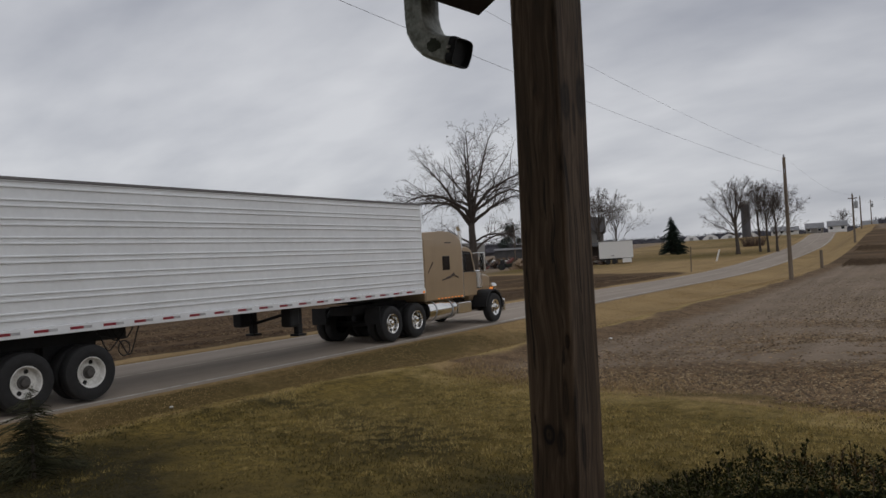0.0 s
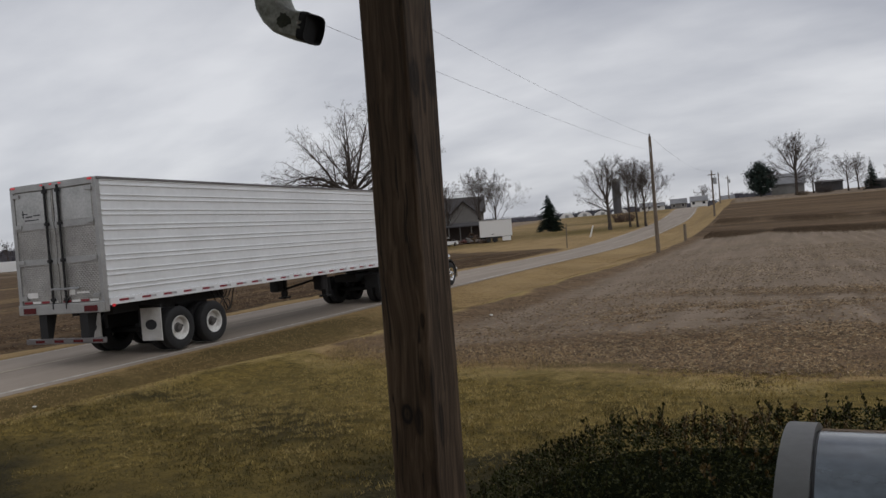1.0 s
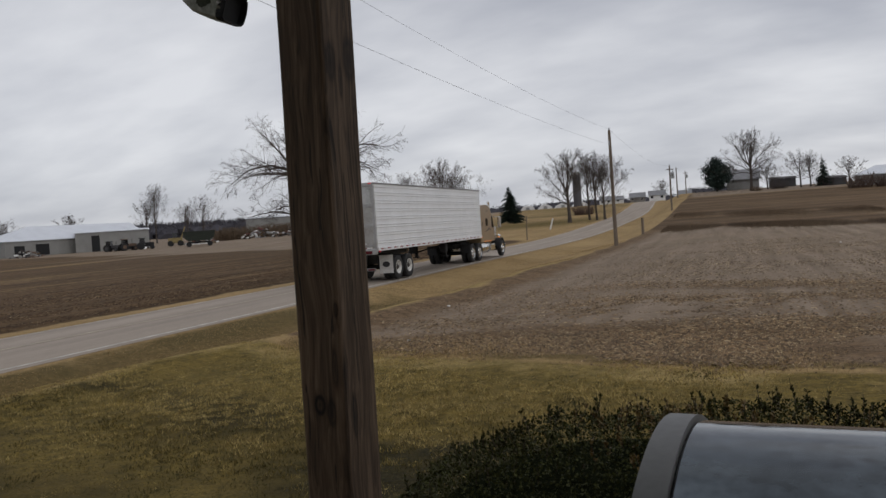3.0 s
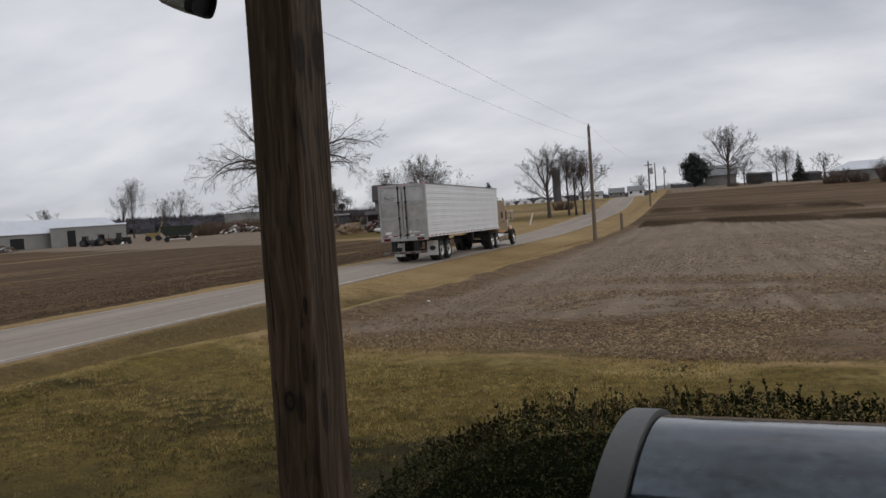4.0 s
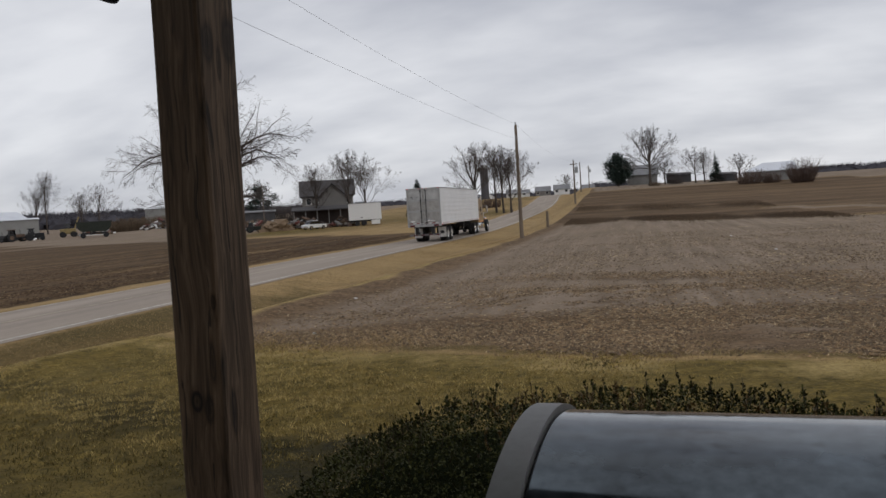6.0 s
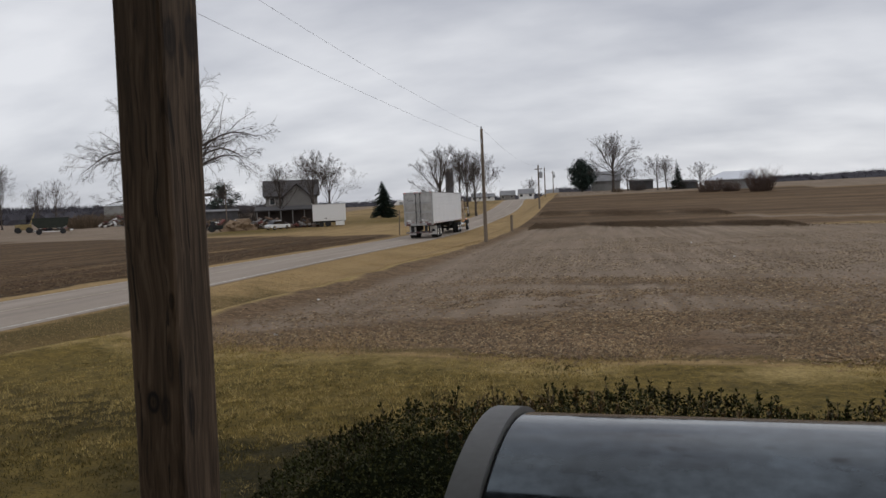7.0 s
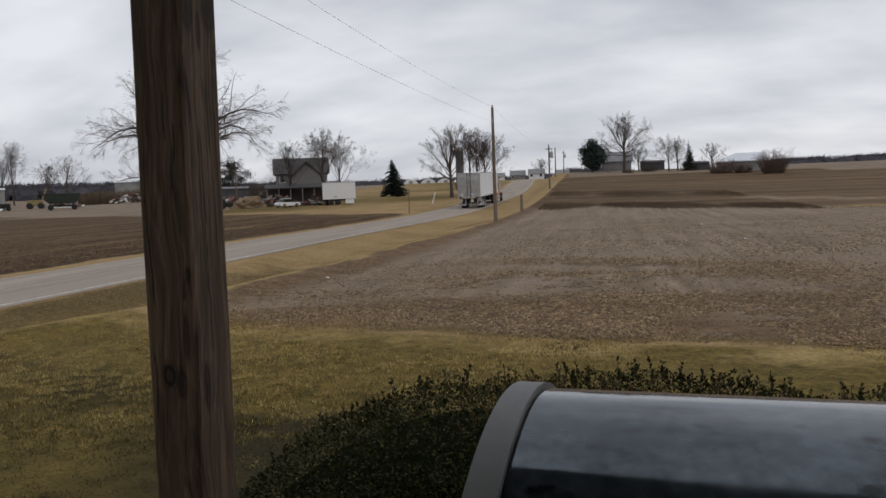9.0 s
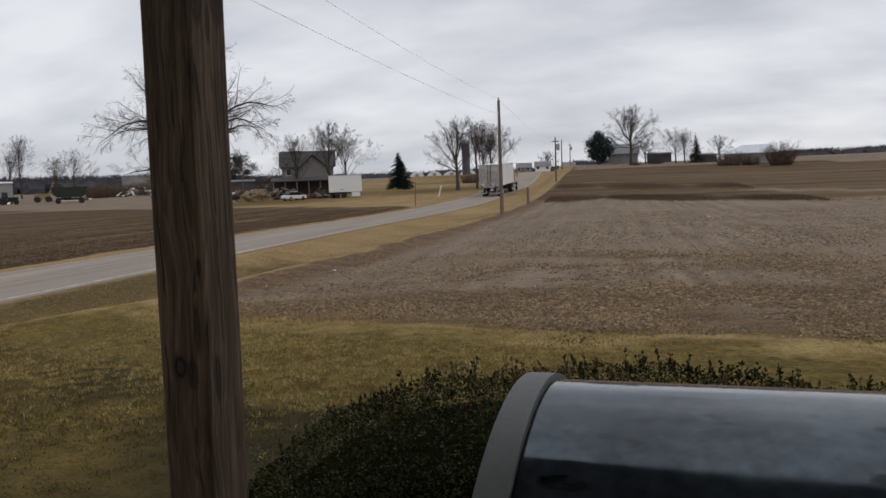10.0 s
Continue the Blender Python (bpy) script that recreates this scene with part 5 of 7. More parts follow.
def build_pole(x, y, top, transformer):
    z0 = land(x, y)
    t = thing("utility_pole", "weathered grey-brown wooden utility pole" + (" with a transformer can" if transformer else " beside the road"), "utility pole", "utility poles along the road", m=pose(x, y, z0 - 0.05))
    h = top - z0 + 0.05
    part("shaft", R((0, 0, 0), (0, 0, h), 0.135, 0.09, 14), M["polewood"], t, smooth=True)
    ins = part("insulator", lathe(bmesh.new(), [(h, 0.03), (h + 0.05, 0.06), (h + 0.10, 0.045), (h + 0.15, 0.055), (h + 0.20, 0.02)], "Z", 12), M["steelgrey"], t, "pole-top insulator")
    part("bracket", B((-0.03, -0.16, h - 1.0), (0.03, -0.09, h - 0.7), 0.01), M["steelgrey"], t)
    if transformer:
        can = part("transformer", lathe(bmesh.new(), [(h - 1.75, 0.20), (h - 1.72, 0.24), (h - 0.95, 0.24), (h - 0.88, 0.18)], "Z", 16, (0.36, 0, 0)), M["steelgrey"], t, "grey transformer can", smooth=True)
        part("bushing", R((0.36, 0, h - 0.9), (0.36, 0, h - 0.65), 0.04), M["steelgrey"], can)
        part("crossarm", B((-0.5, -0.06, h - 0.55), (0.5, 0.06, h - 0.43), 0.01), M["polewood"], t)
    return t


for k, (x, y, top) in enumerate(POLES):
    build_pole(x, y, top, k in (1, 3))


def cable(points, r):
    pts = []
    ys = [p[1] for p in points]
    cx = np.polyfit(ys, [p[0] for p in points], min(2, len(points) - 1))
    cz = np.polyfit(ys, [p[2] for p in points], min(2, len(points) - 1))
    for y in np.linspace(ys[0], ys[-1], 30):
        pts.append((float(np.polyval(cx, y)), float(y), float(np.polyval(cz, y))))
    ob = new("overhead_cable", mesh_from("overhead_cable", tube(bmesh.new(), pts, r, 5), M["wire"]))
    tagged(ob, "thin dark overhead cable sagging between utility poles", "cable", "overhead cables")


cable([(-8.75, -8.0, 9.05), (-8.42, 20.0, 7.98), (-8.07, 33.0, 7.67), (-7.26, 52.4, 7.72)], 0.0042)
cable([(-8.9, -8.0, 7.4), (-7.95, 15.0, 6.6), (-7.9, 28.0, 6.48), (-7.36, 52.4, 6.75)], 0.0042)
for a, b in zip(POLES[:3], POLES[1:4]):
    m = tuple((p + q) / 2 for p, q in zip(a, b))
    cable([(a[0], a[1], a[2] + 0.1), (m[0], m[1], m[2] - 0.7), (b[0], b[1], b[2] + 0.1)], 0.004)


def simple_post(name, x, y, h, r, material, label, category, lean=0.0, cap=None):
    t = thing(name, label, category, m=pose(x, y, land(x, y) - 0.03, 0, lean, 0))
    bm = bmesh.new()
    lathe(bm, [(0, r), (h * 0.5, r * 0.97), (h - 0.03, r * 0.93), (h, r * 0.7)], "Z", 10)
    part("shaft", bm, material, t)
    if cap:
        part("reflector", B((-0.10, -r - 0.02, h - 0.35), (0.10, -r - 0.002, h - 0.05), 0.01), cap, t)
    return t


simple_post("marker_post", -7.1, 68.0, 1.45, 0.12, M["polewood"], "short weathered wooden post in the verge", "post")
simple_post("road_sign_post", -20.9, 82.3, 2.7, 0.06, M["polewood"], "slim dark post on the far verge", "post", 2)
simple_post("guy_marker", -23.4, 105.4, 1.6, 0.10, M["tape"], "leaning pale marker post on the far bank", "post", 17)


# ---------------------------------------------------------------- bare trees
def tubes_to_mesh(name, branches, material, parent):
    """Tapered branches, each (points, radii, sides), joined into one mesh."""
    verts, faces = [], []
    for pts, radii, sides in branches:
        base = len(verts)
        for k, (p, r) in enumerate(zip(pts, radii)):
            d = (pts[min(k + 1, len(pts) - 1)] - pts[max(k - 1, 0)]).normalized()
            s = d.cross(Vector((0.31, 0.77, 0.55)))
            s = s.normalized() if s.length > 1e-4 else Vector((1, 0, 0))
            u = d.cross(s)
            for i in range(sides):
                a = 2 * math.pi * i / sides
                verts.append(p + s * (r * math.cos(a)) + u * (r * math.sin(a)))
        for k in range(len(pts) - 1):
            for i in range(sides):
                j = (i + 1) % sides
                faces.append((base + k * sides + i, base + k * sides + j, base + (k + 1) * sides + j, base + (k + 1) * sides + i))
    return raw(name, verts, faces, material, parent)


def crown_limbs(seed, n, lo, hi, e_low, e_high, reach):
    """Main limbs round a stem: each (fork height, azimuth, first and last elevation in degrees, length), as shares of the height."""
    rng = random.Random(seed)
    out = []
    for k in range(n):
        g = k / max(1, n - 1)
        f = lo + (hi - lo) * g * rng.uniform(0.8, 1.0)
        e0 = e_low + (e_high - e_low) * g + rng.uniform(-8, 8)
        c, sn = math.cos(radians(e0)), math.sin(radians(e0))
        out.append((f, (137.5 * k + rng.uniform(-20, 20)) % 360, e0, e0 + rng.uniform(-14, 18), (1 - f) * sn * 0.92 + reach * c * rng.uniform(0.8, 1.1)))
    return out


def limb_tree(x, y, height, radius, limbs, label, seed, stem=0.45, twig_r=0.011, group="bare trees", face=0.0, sprays=(9, 6, 5), sag=0.0):
    """A leafless tree: a tapered stem, arching main limbs, and sprays of ever finer twigs along them."""
    rng = random.Random(seed)
    t = thing("bare_tree", label, "tree", group, m=pose(x, y, land(x, y) - 0.05))
    wood, twigs = [], []
    up = Vector((0, 0, 1))
    lean = Vector((rng.gauss(0, 0.02), rng.gauss(0, 0.02), 0))
    spine = [Vector((rng.gauss(0, 0.004), rng.gauss(0, 0.004), k / 6)) * height * stem + lean * k for k in range(7)]
    wood.append((spine, [radius * (1.25 if k == 0 else 1 - 0.075 * k) for k in range(7)], 10))

    def spray(pts, rad, length, level):
        if level >= len(sprays):
            return
        n = sprays[level]
        for k in range(n):
            f = 0.22 + 0.78 * (k + rng.random()) / n if level == 0 else rng.uniform(0.15, 1.0)
            i = min(len(pts) - 2, int(f * (len(pts) - 1)))
            g = f * (len(pts) - 1) - i
            p = pts[i].lerp(pts[i + 1], min(1, g))
            d = (pts[i + 1] - pts[i]).normalized()
            axis = d.cross(Vector((rng.gauss(0, 1), rng.gauss(0, 1), rng.gauss(0, 1)))).normalized()
            d = Matrix.Rotation(rng.uniform(0.45, 1.05), 3, axis) @ d
            d = (d + up * (0.22 if level == 0 else 0.05 - sag)).normalized()
            ln = length * (0.50 if level == 0 else 0.52) * (1.2 - 0.75 * f) * rng.uniform(0.7, 1.2)
            r0 = max(twig_r, rad[i] * (0.44 if level == 0 else 0.42))
            segs = 4 if level == 0 else 3
            q, qr = [p], [r0]
            for m in range(segs):
                d = (d + Vector((rng.gauss(0, 1), rng.gauss(0, 1), rng.gauss(0, 0.8))) * 0.17 + up * (0.05 - sag * (0.4 if level else 0.1))).normalized()
                p = p + d * (ln / segs)
                q.append(p)
                qr.append(max(twig_r * 0.55, r0 * (1 - 0.75 * (m + 1) / segs)))
            (wood if level == 0 else twigs).append((q, qr, 4 if level == 0 else 3))
            spray(q, qr, ln, level + 1)

    for f, az, e0, e1, share in limbs:
        a = radians(az + face)
        k = min(f / stem, 0.999) * 6
        p = spine[int(k)].lerp(spine[int(k) + 1], k - int(k))
        ln, segs = share * height, 8
        r0 = radius * (0.40 if f > stem * 0.7 else 0.28) * min(1.0, 0.5 + share)
        pts, rad = [p], [r0]
        for m in range(segs):
            g = (m + 0.5) / segs
            e = radians(e0 + (e1 - e0) * g + rng.gauss(0, 7))
            b = a + rng.gauss(0, 0.22)
            p = p + Vector((math.cos(b) * math.cos(e), math.sin(b) * math.cos(e), math.sin(e))) * (ln / segs)
            pts.append(p)
            rad.append(max(twig_r, r0 * (1 - 0.9 * (m + 1) / segs)))
        wood.append((pts, rad, 7))
        spray(pts, rad, ln, 0)
    k = height / max(p.z for b in wood + twigs for p in b[0])      # to the true height
    wood, twigs = ([([p * k for p in pts], rad, sides) for pts, rad, sides in group_] for group_ in (wood, twigs))
    tubes_to_mesh("trunk", wood, M["bark"], t)
    tagged(tubes_to_mesh("crown", twigs, M["twig"], t), kind="stuff")
    return t


OLD_LIMBS = [(0.36, 172, 66, 46, 0.60), (0.40, 184, 66, -44, 0.70), (0.39, 205, 56, -22, 0.56), (0.19, 172, 34, -14, 0.48), (0.37, 95, 86, 88, 0.66),
             (0.38, 262, 80, 78, 0.58), (0.38, 8, 78, 74, 0.66), (0.38, 350, 50, -14, 0.48), (0.40, 16, 60, -38, 0.64), (0.39, 332, 74, -28, 0.70),
             (0.18, 12, 60, -20, 0.40), (0.38, 100, 62, -20, 0.55), (0.38, 275, 62, -20, 0.55),
             (0.24, 196, 40, -30, 0.34), (0.25, 345, 42, -30, 0.34)]
limb_tree(-44.6, 78.3, 19.6, 0.62, OLD_LIMBS, "large old leafless tree with arching limbs", 7, stem=0.41, twig_r=0.011, face=29.7, sprays=(12, 8, 5), sag=0.24)
ROADSIDE = "bare trees by the road"
limb_tree(-24.1, 123.3, 12.2, 0.30, crown_limbs(12, 12, 0.30, 0.55, 40, 82, 0.34) + [(0.27, 190, 38, 34, 0.52), (0.28, 175, 20, 40, 0.34)],
          "leafless roadside tree with a long low limb", 12, stem=0.58, twig_r=0.010, group=ROADSIDE, sprays=(9, 7, 5))
limb_tree(-21.8, 128.5, 11.9, 0.18, crown_limbs(5, 11, 0.24, 0.55, 50, 84, 0.28), "slim leafless roadside tree in a clump", 5, stem=0.58, twig_r=0.010, group=ROADSIDE, sprays=(9, 7, 5))
limb_tree(-20.4, 127.0, 11.3, 0.18, crown_limbs(9, 11, 0.24, 0.55, 50, 84, 0.28), "slim leafless roadside tree in a clump", 9, stem=0.58, twig_r=0.010, group=ROADSIDE, sprays=(9, 7, 5))
limb_tree(-18.9, 126.0, 9.8, 0.20, crown_limbs(19, 11, 0.22, 0.55, 42, 84, 0.34), "slim leafless roadside tree in a clump", 19, stem=0.58, twig_r=0.010, group=ROADSIDE, sprays=(9, 7, 5))
FARM = "bare trees by the farmhouse"
limb_tree(-49.4, 117.4, 10.6, 0.20, crown_limbs(3, 12, 0.28, 0.55, 44, 84, 0.32), "slender leafless tree beside the farmhouse", 3, stem=0.58, twig_r=0.010, group=FARM, sprays=(9, 7, 5))
limb_tree(-42.4, 113.6, 12.2, 0.22, crown_limbs(21, 12, 0.30, 0.58, 56, 85, 0.26), "slender leafless tree beside the farmhouse", 21, stem=0.60, twig_r=0.010, group=FARM, sprays=(9, 7, 5))
limb_tree(-40.2, 114.8, 10.6, 0.16, crown_limbs(23, 11, 0.28, 0.55, 48, 84, 0.28), "slender leafless tree beside the farmhouse", 23, stem=0.58, twig_r=0.009, group=FARM, sprays=(9, 7, 5))
HILL = "bare trees on the hill"
limb_tree(3.8, 151.5, 11.6, 0.30, crown_limbs(31, 16, 0.30, 0.52, 12, 84, 0.42), "broad rounded leafless tree on the hill", 31, stem=0.55, twig_r=0.011, group=HILL, sprays=(9, 7, 5))
for x, y, h, w, seed in ((11.9, 150.5, 6.9, 0.44, 33), (13.6, 152.0, 6.4, 0.42, 34), (6.6, 153.0, 4.9, 0.5, 35), (20.4, 156.7, 5.0, 0.55, 36)):
    limb_tree(x, y, h, 0.15, crown_limbs(seed, 12, 0.22, 0.50, 16, 82, w), "small leafless tree on the hill", seed, stem=0.55, twig_r=0.010, group=HILL, sprays=(7, 6, 4))
limb_tree(-20.5, 262.0, 7.6, 0.2, crown_limbs(37, 11, 0.25, 0.5, 25, 82, 0.4), "leafless tree by the houses over the rise", 37, stem=0.55, twig_r=0.018, group=HILL, sprays=(7, 5, 4))
YARD = "bare trees behind the farmyard"
for x, y, h, w, e, seed, label in ((-163.0, 190.0, 18.5, 0.13, 66, 41, "tall thin leafless tree behind the farmyard"), (-168.0, 192.0, 14.0, 0.18, 60, 42, "thin leafless tree behind the farmyard"),
                                   (-151.0, 189.5, 11.5, 0.30, 46, 43, "thin leafless tree behind the farmyard"), (-146.8, 191.5, 14.0, 0.36, 40, 44, "rounded leafless tree behind the farmyard"),
                                   (-172.6, 166.7, 10.5, 0.34, 44, 45, "leafless tree behind the barn"), (-174.0, 146.0, 9.5, 0.62, 18, 46, "broad leafless tree behind the barn"),
                                   (-180.0, 138.0, 8.5, 0.62, 18, 47, "broad leafless tree behind the barn")):
    limb_tree(x, y, h, 0.22, crown_limbs(seed, 12, 0.2, 0.58, e, 84, w), label, seed, stem=0.62, twig_r=0.016, group=YARD, sprays=(7, 6, 4))


def bush(x, y, w, h, n, material, label, seed):
    """A leafless shrub: a fan of fine branching stems."""
    rng = random.Random(seed)
    t = thing("shrub", label, "shrub", "leafless shrubs", m=pose(x, y, land(x, y) - 0.03))
    stems = []
    th = 2.2 if y > 160 else 1.0
    for k in range(n):
        a, o = rng.uniform(0, 2 * math.pi), rng.random() ** 0.5
        p = Vector((w * 0.35 * o * math.cos(a), w * 0.35 * o * math.sin(a), 0))
        d = Vector((0.5 * o * math.cos(a) + rng.gauss(0, 0.12), 0.5 * o * math.sin(a) + rng.gauss(0, 0.12), 1)).normalized()
        ln = h * rng.uniform(0.55, 1.0)
        q = p + d * ln * 0.5
        r = q + (d + Vector((rng.gauss(0, 0.25), rng.gauss(0, 0.25), 0))) * ln * 0.5
        stems.append(([p, q, r], [0.03 * th, 0.022 * th, 0.008 * th], 3))
        for i in range(4):
            s = p.lerp(q, rng.random()) if i < 2 else q.lerp(r, rng.random())
            e = s + Vector((rng.gauss(0, 0.3), rng.gauss(0, 0.3), rng.uniform(0.2, 0.5))) * ln * 0.4
            stems.append(([s, s.lerp(e, 0.5), e], [0.016 * th, 0.012 * th, 0.006 * th], 3))
    tagged(tubes_to_mesh("branching", stems, material, t), kind="stuff")
    return t


M["redtwig"] = mat("reddish_brown_twig", (0.10, 0.065, 0.05), 0.95, var=0.25, scale=1, fine=6, bump=0, rand=0.3)
M["weed"] = mat("dead_brown_weed", (0.115, 0.08, 0.05), 0.95, var=0.3, scale=1, fine=6, bump=0, rand=0.4)
bush(25.5, 127.5, 4.4, 3.8, 240, M["redtwig"], "dense reddish-brown leafless shrub", 1)
bush(18.6, 132.5, 4.6, 2.4, 170, M["redtwig"], "dense reddish-brown leafless shrub", 2)
bush(21.8, 131.5, 3.6, 1.9, 140, M["redtwig"], "low brown leafless shrub", 3)
bush(4.6, 149.0, 2.6, 0.9, 90, M["weed"], "low brown leafless shrub", 4)
bush(15.8, 150.0, 5.0, 1.9, 120, M["twig"], "grey-brown leafless shrub on the hill", 11)
bush(8.4, 152.0, 4.0, 1.7, 100, M["twig"], "grey-brown leafless shrub on the hill", 12)
bush(-26.5, 150.0, 5.0, 2.2, 200, M["redtwig"], "dark leafless shrub beside the road", 5)
bush(-60.5, 118.0, 5.0, 2.0, 200, M["weed"], "brown heap of dry brush in the farmyard", 6)
bush(-66.0, 140.0, 7.0, 4.5, 240, M["twig"], "tangled leafless shrubs behind the farmyard", 7)
bush(-60.0, 143.0, 6.0, 5.0, 240, M["twig"], "tangled leafless shrubs behind the farmyard", 8)
bush(-121.0, 171.0, 16.0, 3.6, 520, M["weed"], "tangled dry brush in the farmyard", 9)
bush(-106.0, 168.0, 14.0, 3.2, 460, M["weed"], "tangled dry brush in the farmyard", 10)


def weeds(name, x0, x1, yc, dy, n, h, label, seed):
    rng = np.random.default_rng(seed)
    x = rng.uniform(x0, x1, n)
    y = yc(x) + rng.normal(size=n) * dy
    blades(name, x, y, rng.uniform(0.3, 1.0, n) * h, rng.uniform(0.015, 0.03, n), M["weed"], label, seed)


weeds("weed_strip", -5.8, 15.0, lambda x: 73.5 - 0.72 * np.maximum(x, 0), 2.4, 20000, 0.20, "dark dead weeds standing at the field's far edge", 51)
weeds("weed_strip", 3.0, 40.0, lambda x: 72 - 0.85 * x + 0.004 * x * x, 1.8, 4500, 0.08, "thin line of dead weeds across the field", 52)
weeds("weed_strip", -6.5, 14.0, lambda x: 95 - 0.55 * x, 3.4, 14000, 0.13, "thin line of dead weeds across the field", 53)


# ---------------------------------------------------------------- evergreens
M["sapling"] = mat("dull_sapling_needles", (0.045, 0.045, 0.020), 0.85, var=0.4, scale=6, fine=30, bump=0, rand=0.4)


def conifer(x, y, h, w, label, seed, boughs=190, group="evergreen trees", ragged=0.2, slim=1.0, material="needle"):
    """A spruce: a straight stem and drooping sprays of needles that shorten to the top."""
    rng = np.random.default_rng(seed)
    t = thing("conifer", label, "tree", group, m=pose(x, y, land(x, y) - 0.03))
    part("trunk", R((0, 0, 0), (0, 0, h * 0.97), 0.022 * h, 0.003 * h, 8), M["bark"], t)
    v, f = [], []
    for k in range(boughs):
        s = (k + 0.5) / boughs
        z = h * (0.05 + 0.95 * s ** 0.9)
        reach = 0.5 * w * (1 - s) ** 0.85 * rng.uniform(1 - ragged, 1 + ragged) + 0.02 * w
        a = rng.uniform(0, 2 * np.pi)
        out = np.array([np.cos(a), np.sin(a), 0.0])
        lat = np.array([-np.sin(a), np.cos(a), 0.0])
        m = 9
        for i in range(m):
            g = (i + 0.4) / m
            c = out * reach * g + np.array([0, 0, z - 0.28 * reach * g * g + 0.05 * h * 0.2 * g])
            for sd in (-1, 1):
                ln = reach * 0.34 * (1.1 - 0.6 * g) + 0.03 * h * 0.3
                tip = c + (lat * sd * 0.8 + out * 0.6 + np.array([0, 0, rng.uniform(-0.5, 0.15)])) * ln
                wd = (out * 0.35 + np.array([0, 0, 0.4])) * ln * 0.35 * slim
                b = len(v)
                v += [c - wd, c + wd, tip]
                f.append((b, b + 1, b + 2))
    ob = raw("needles", [tuple(p) for p in v], f, M[material], t)
    tagged(ob, kind="stuff")
    return t


conifer(-37.1, 134.9, 6.6, 5.2, "dark green spruce with a full conical shape", 1)
conifer(15.3, 149.0, 4.9, 2.8, "dark green spruce on the hill", 2, 120)
conifer(-8.95, 5.0, 1.1, 1.15, "small sparse spruce sapling on the lawn", 3, 150, ragged=0.5, slim=0.35, material="sapling")


def pine(x, y, h, w, label, seed, clumps=26):
    """A ragged old pine: leaning limbs with clumps of needles."""
    rng = np.random.default_rng(seed)
    t = thing("pine", label, "tree", "evergreen trees", m=pose(x, y, land(x, y) - 0.03))
    bm = R((0, 0, 0), (0, 0, h * 0.85), 0.03 * h, 0.01 * h, 8)
    v, f = [], []
    for k in range(clumps):
        s = rng.random()
        z = h * (0.14 + 0.82 * s)
        rr = 0.5 * w * np.sqrt(max(0.05, 1 - (2 * s - 0.85) ** 2)) * rng.uniform(0.35, 1.0)
        a = rng.uniform(0, 2 * np.pi)
        c = np.array([rr * np.cos(a), rr * np.sin(a), z])
        rod(bm, (0, 0, max(0.1, z - 0.12 * h)), tuple(c), 0.008 * h, 0.003 * h, 4, False)
        sz = rng.uniform(0.10, 0.17) * h
        for i in range(110):
            p = c + rng.normal(size=3) * np.array([0.55, 0.55, 0.38]) * sz
            d = rng.normal(size=3); d /= np.linalg.norm(d)
            e = np.cross(d, rng.normal(size=3)); e /= np.linalg.norm(e)
            b = len(v)
            v += [p - e * sz * 0.09, p + e * sz * 0.09, p + d * sz * 0.45]
            f.append((b, b + 1, b + 2))
    part("trunk", bm, M["bark"], t)
    tagged(raw("needles", [tuple(p) for p in v], f, M["needle"], t), kind="stuff")
    return t


pine(-2.2, 162.0, 6.6, 5.0, "dark ragged pine on the hill", 5, 70)
pine(-72.0, 143.0, 7.4, 7.6, "dark round pine behind the farm shed", 6, 30)


# ---------------------------------------------------------------- far woods
def woods(name, spots, label, seed, material):
    """Leafless woods far off: a dense lumpy body with fine upright twigs over it."""
    rng = np.random.default_rng(seed)
    v, f = [], []
    for x, y, h, w in spots:
        z = land(x, y) - 0.5
        base = len(v)
        hh = h * rng.uniform(0.62, 0.80)
        for ring, (rr, zz) in enumerate(((0.55, 0.0), (0.62, 0.45), (0.48, 0.78), (0.20, 1.0))):
            for i in range(7):
                a = 2 * np.pi * (i + 0.5 * (ring % 2)) / 7
                q = rr * w * rng.uniform(0.8, 1.2)
                v.append((x + q * np.cos(a), y + q * np.sin(a), z + hh * zz * rng.uniform(0.93, 1.05)))
        for ring in range(3):
            for i in range(7):
                p, q = base + ring * 7 + i, base + ring * 7 + (i + 1) % 7
                f.append((p, q, q + 7, p + 7))
        f.append(tuple(base + 21 + i for i in range(7)))
        for i in range(70):
            a, o = rng.uniform(0, 2 * np.pi), 0.6 * w * np.sqrt(rng.random())
            p = np.array([x + o * np.cos(a), y + o * np.sin(a), z + h * rng.uniform(0.35, 0.78)])
            s = h * rng.uniform(0.012, 0.028)
            e = np.array([np.cos(a + 1.3), np.sin(a + 1.3), 0.0]) * s
            tip = p + np.array([rng.normal() * 0.06 * h, rng.normal() * 0.06 * h, h * rng.uniform(0.12, 0.26)])
            b = len(v)
            v += [tuple(p - e), tuple(p + e), tuple(tip)]
            f.append((b, b + 1, b + 2))
    return tagged(raw(name, [tuple(p) for p in v], f, material), label, "woods", kind="stuff")


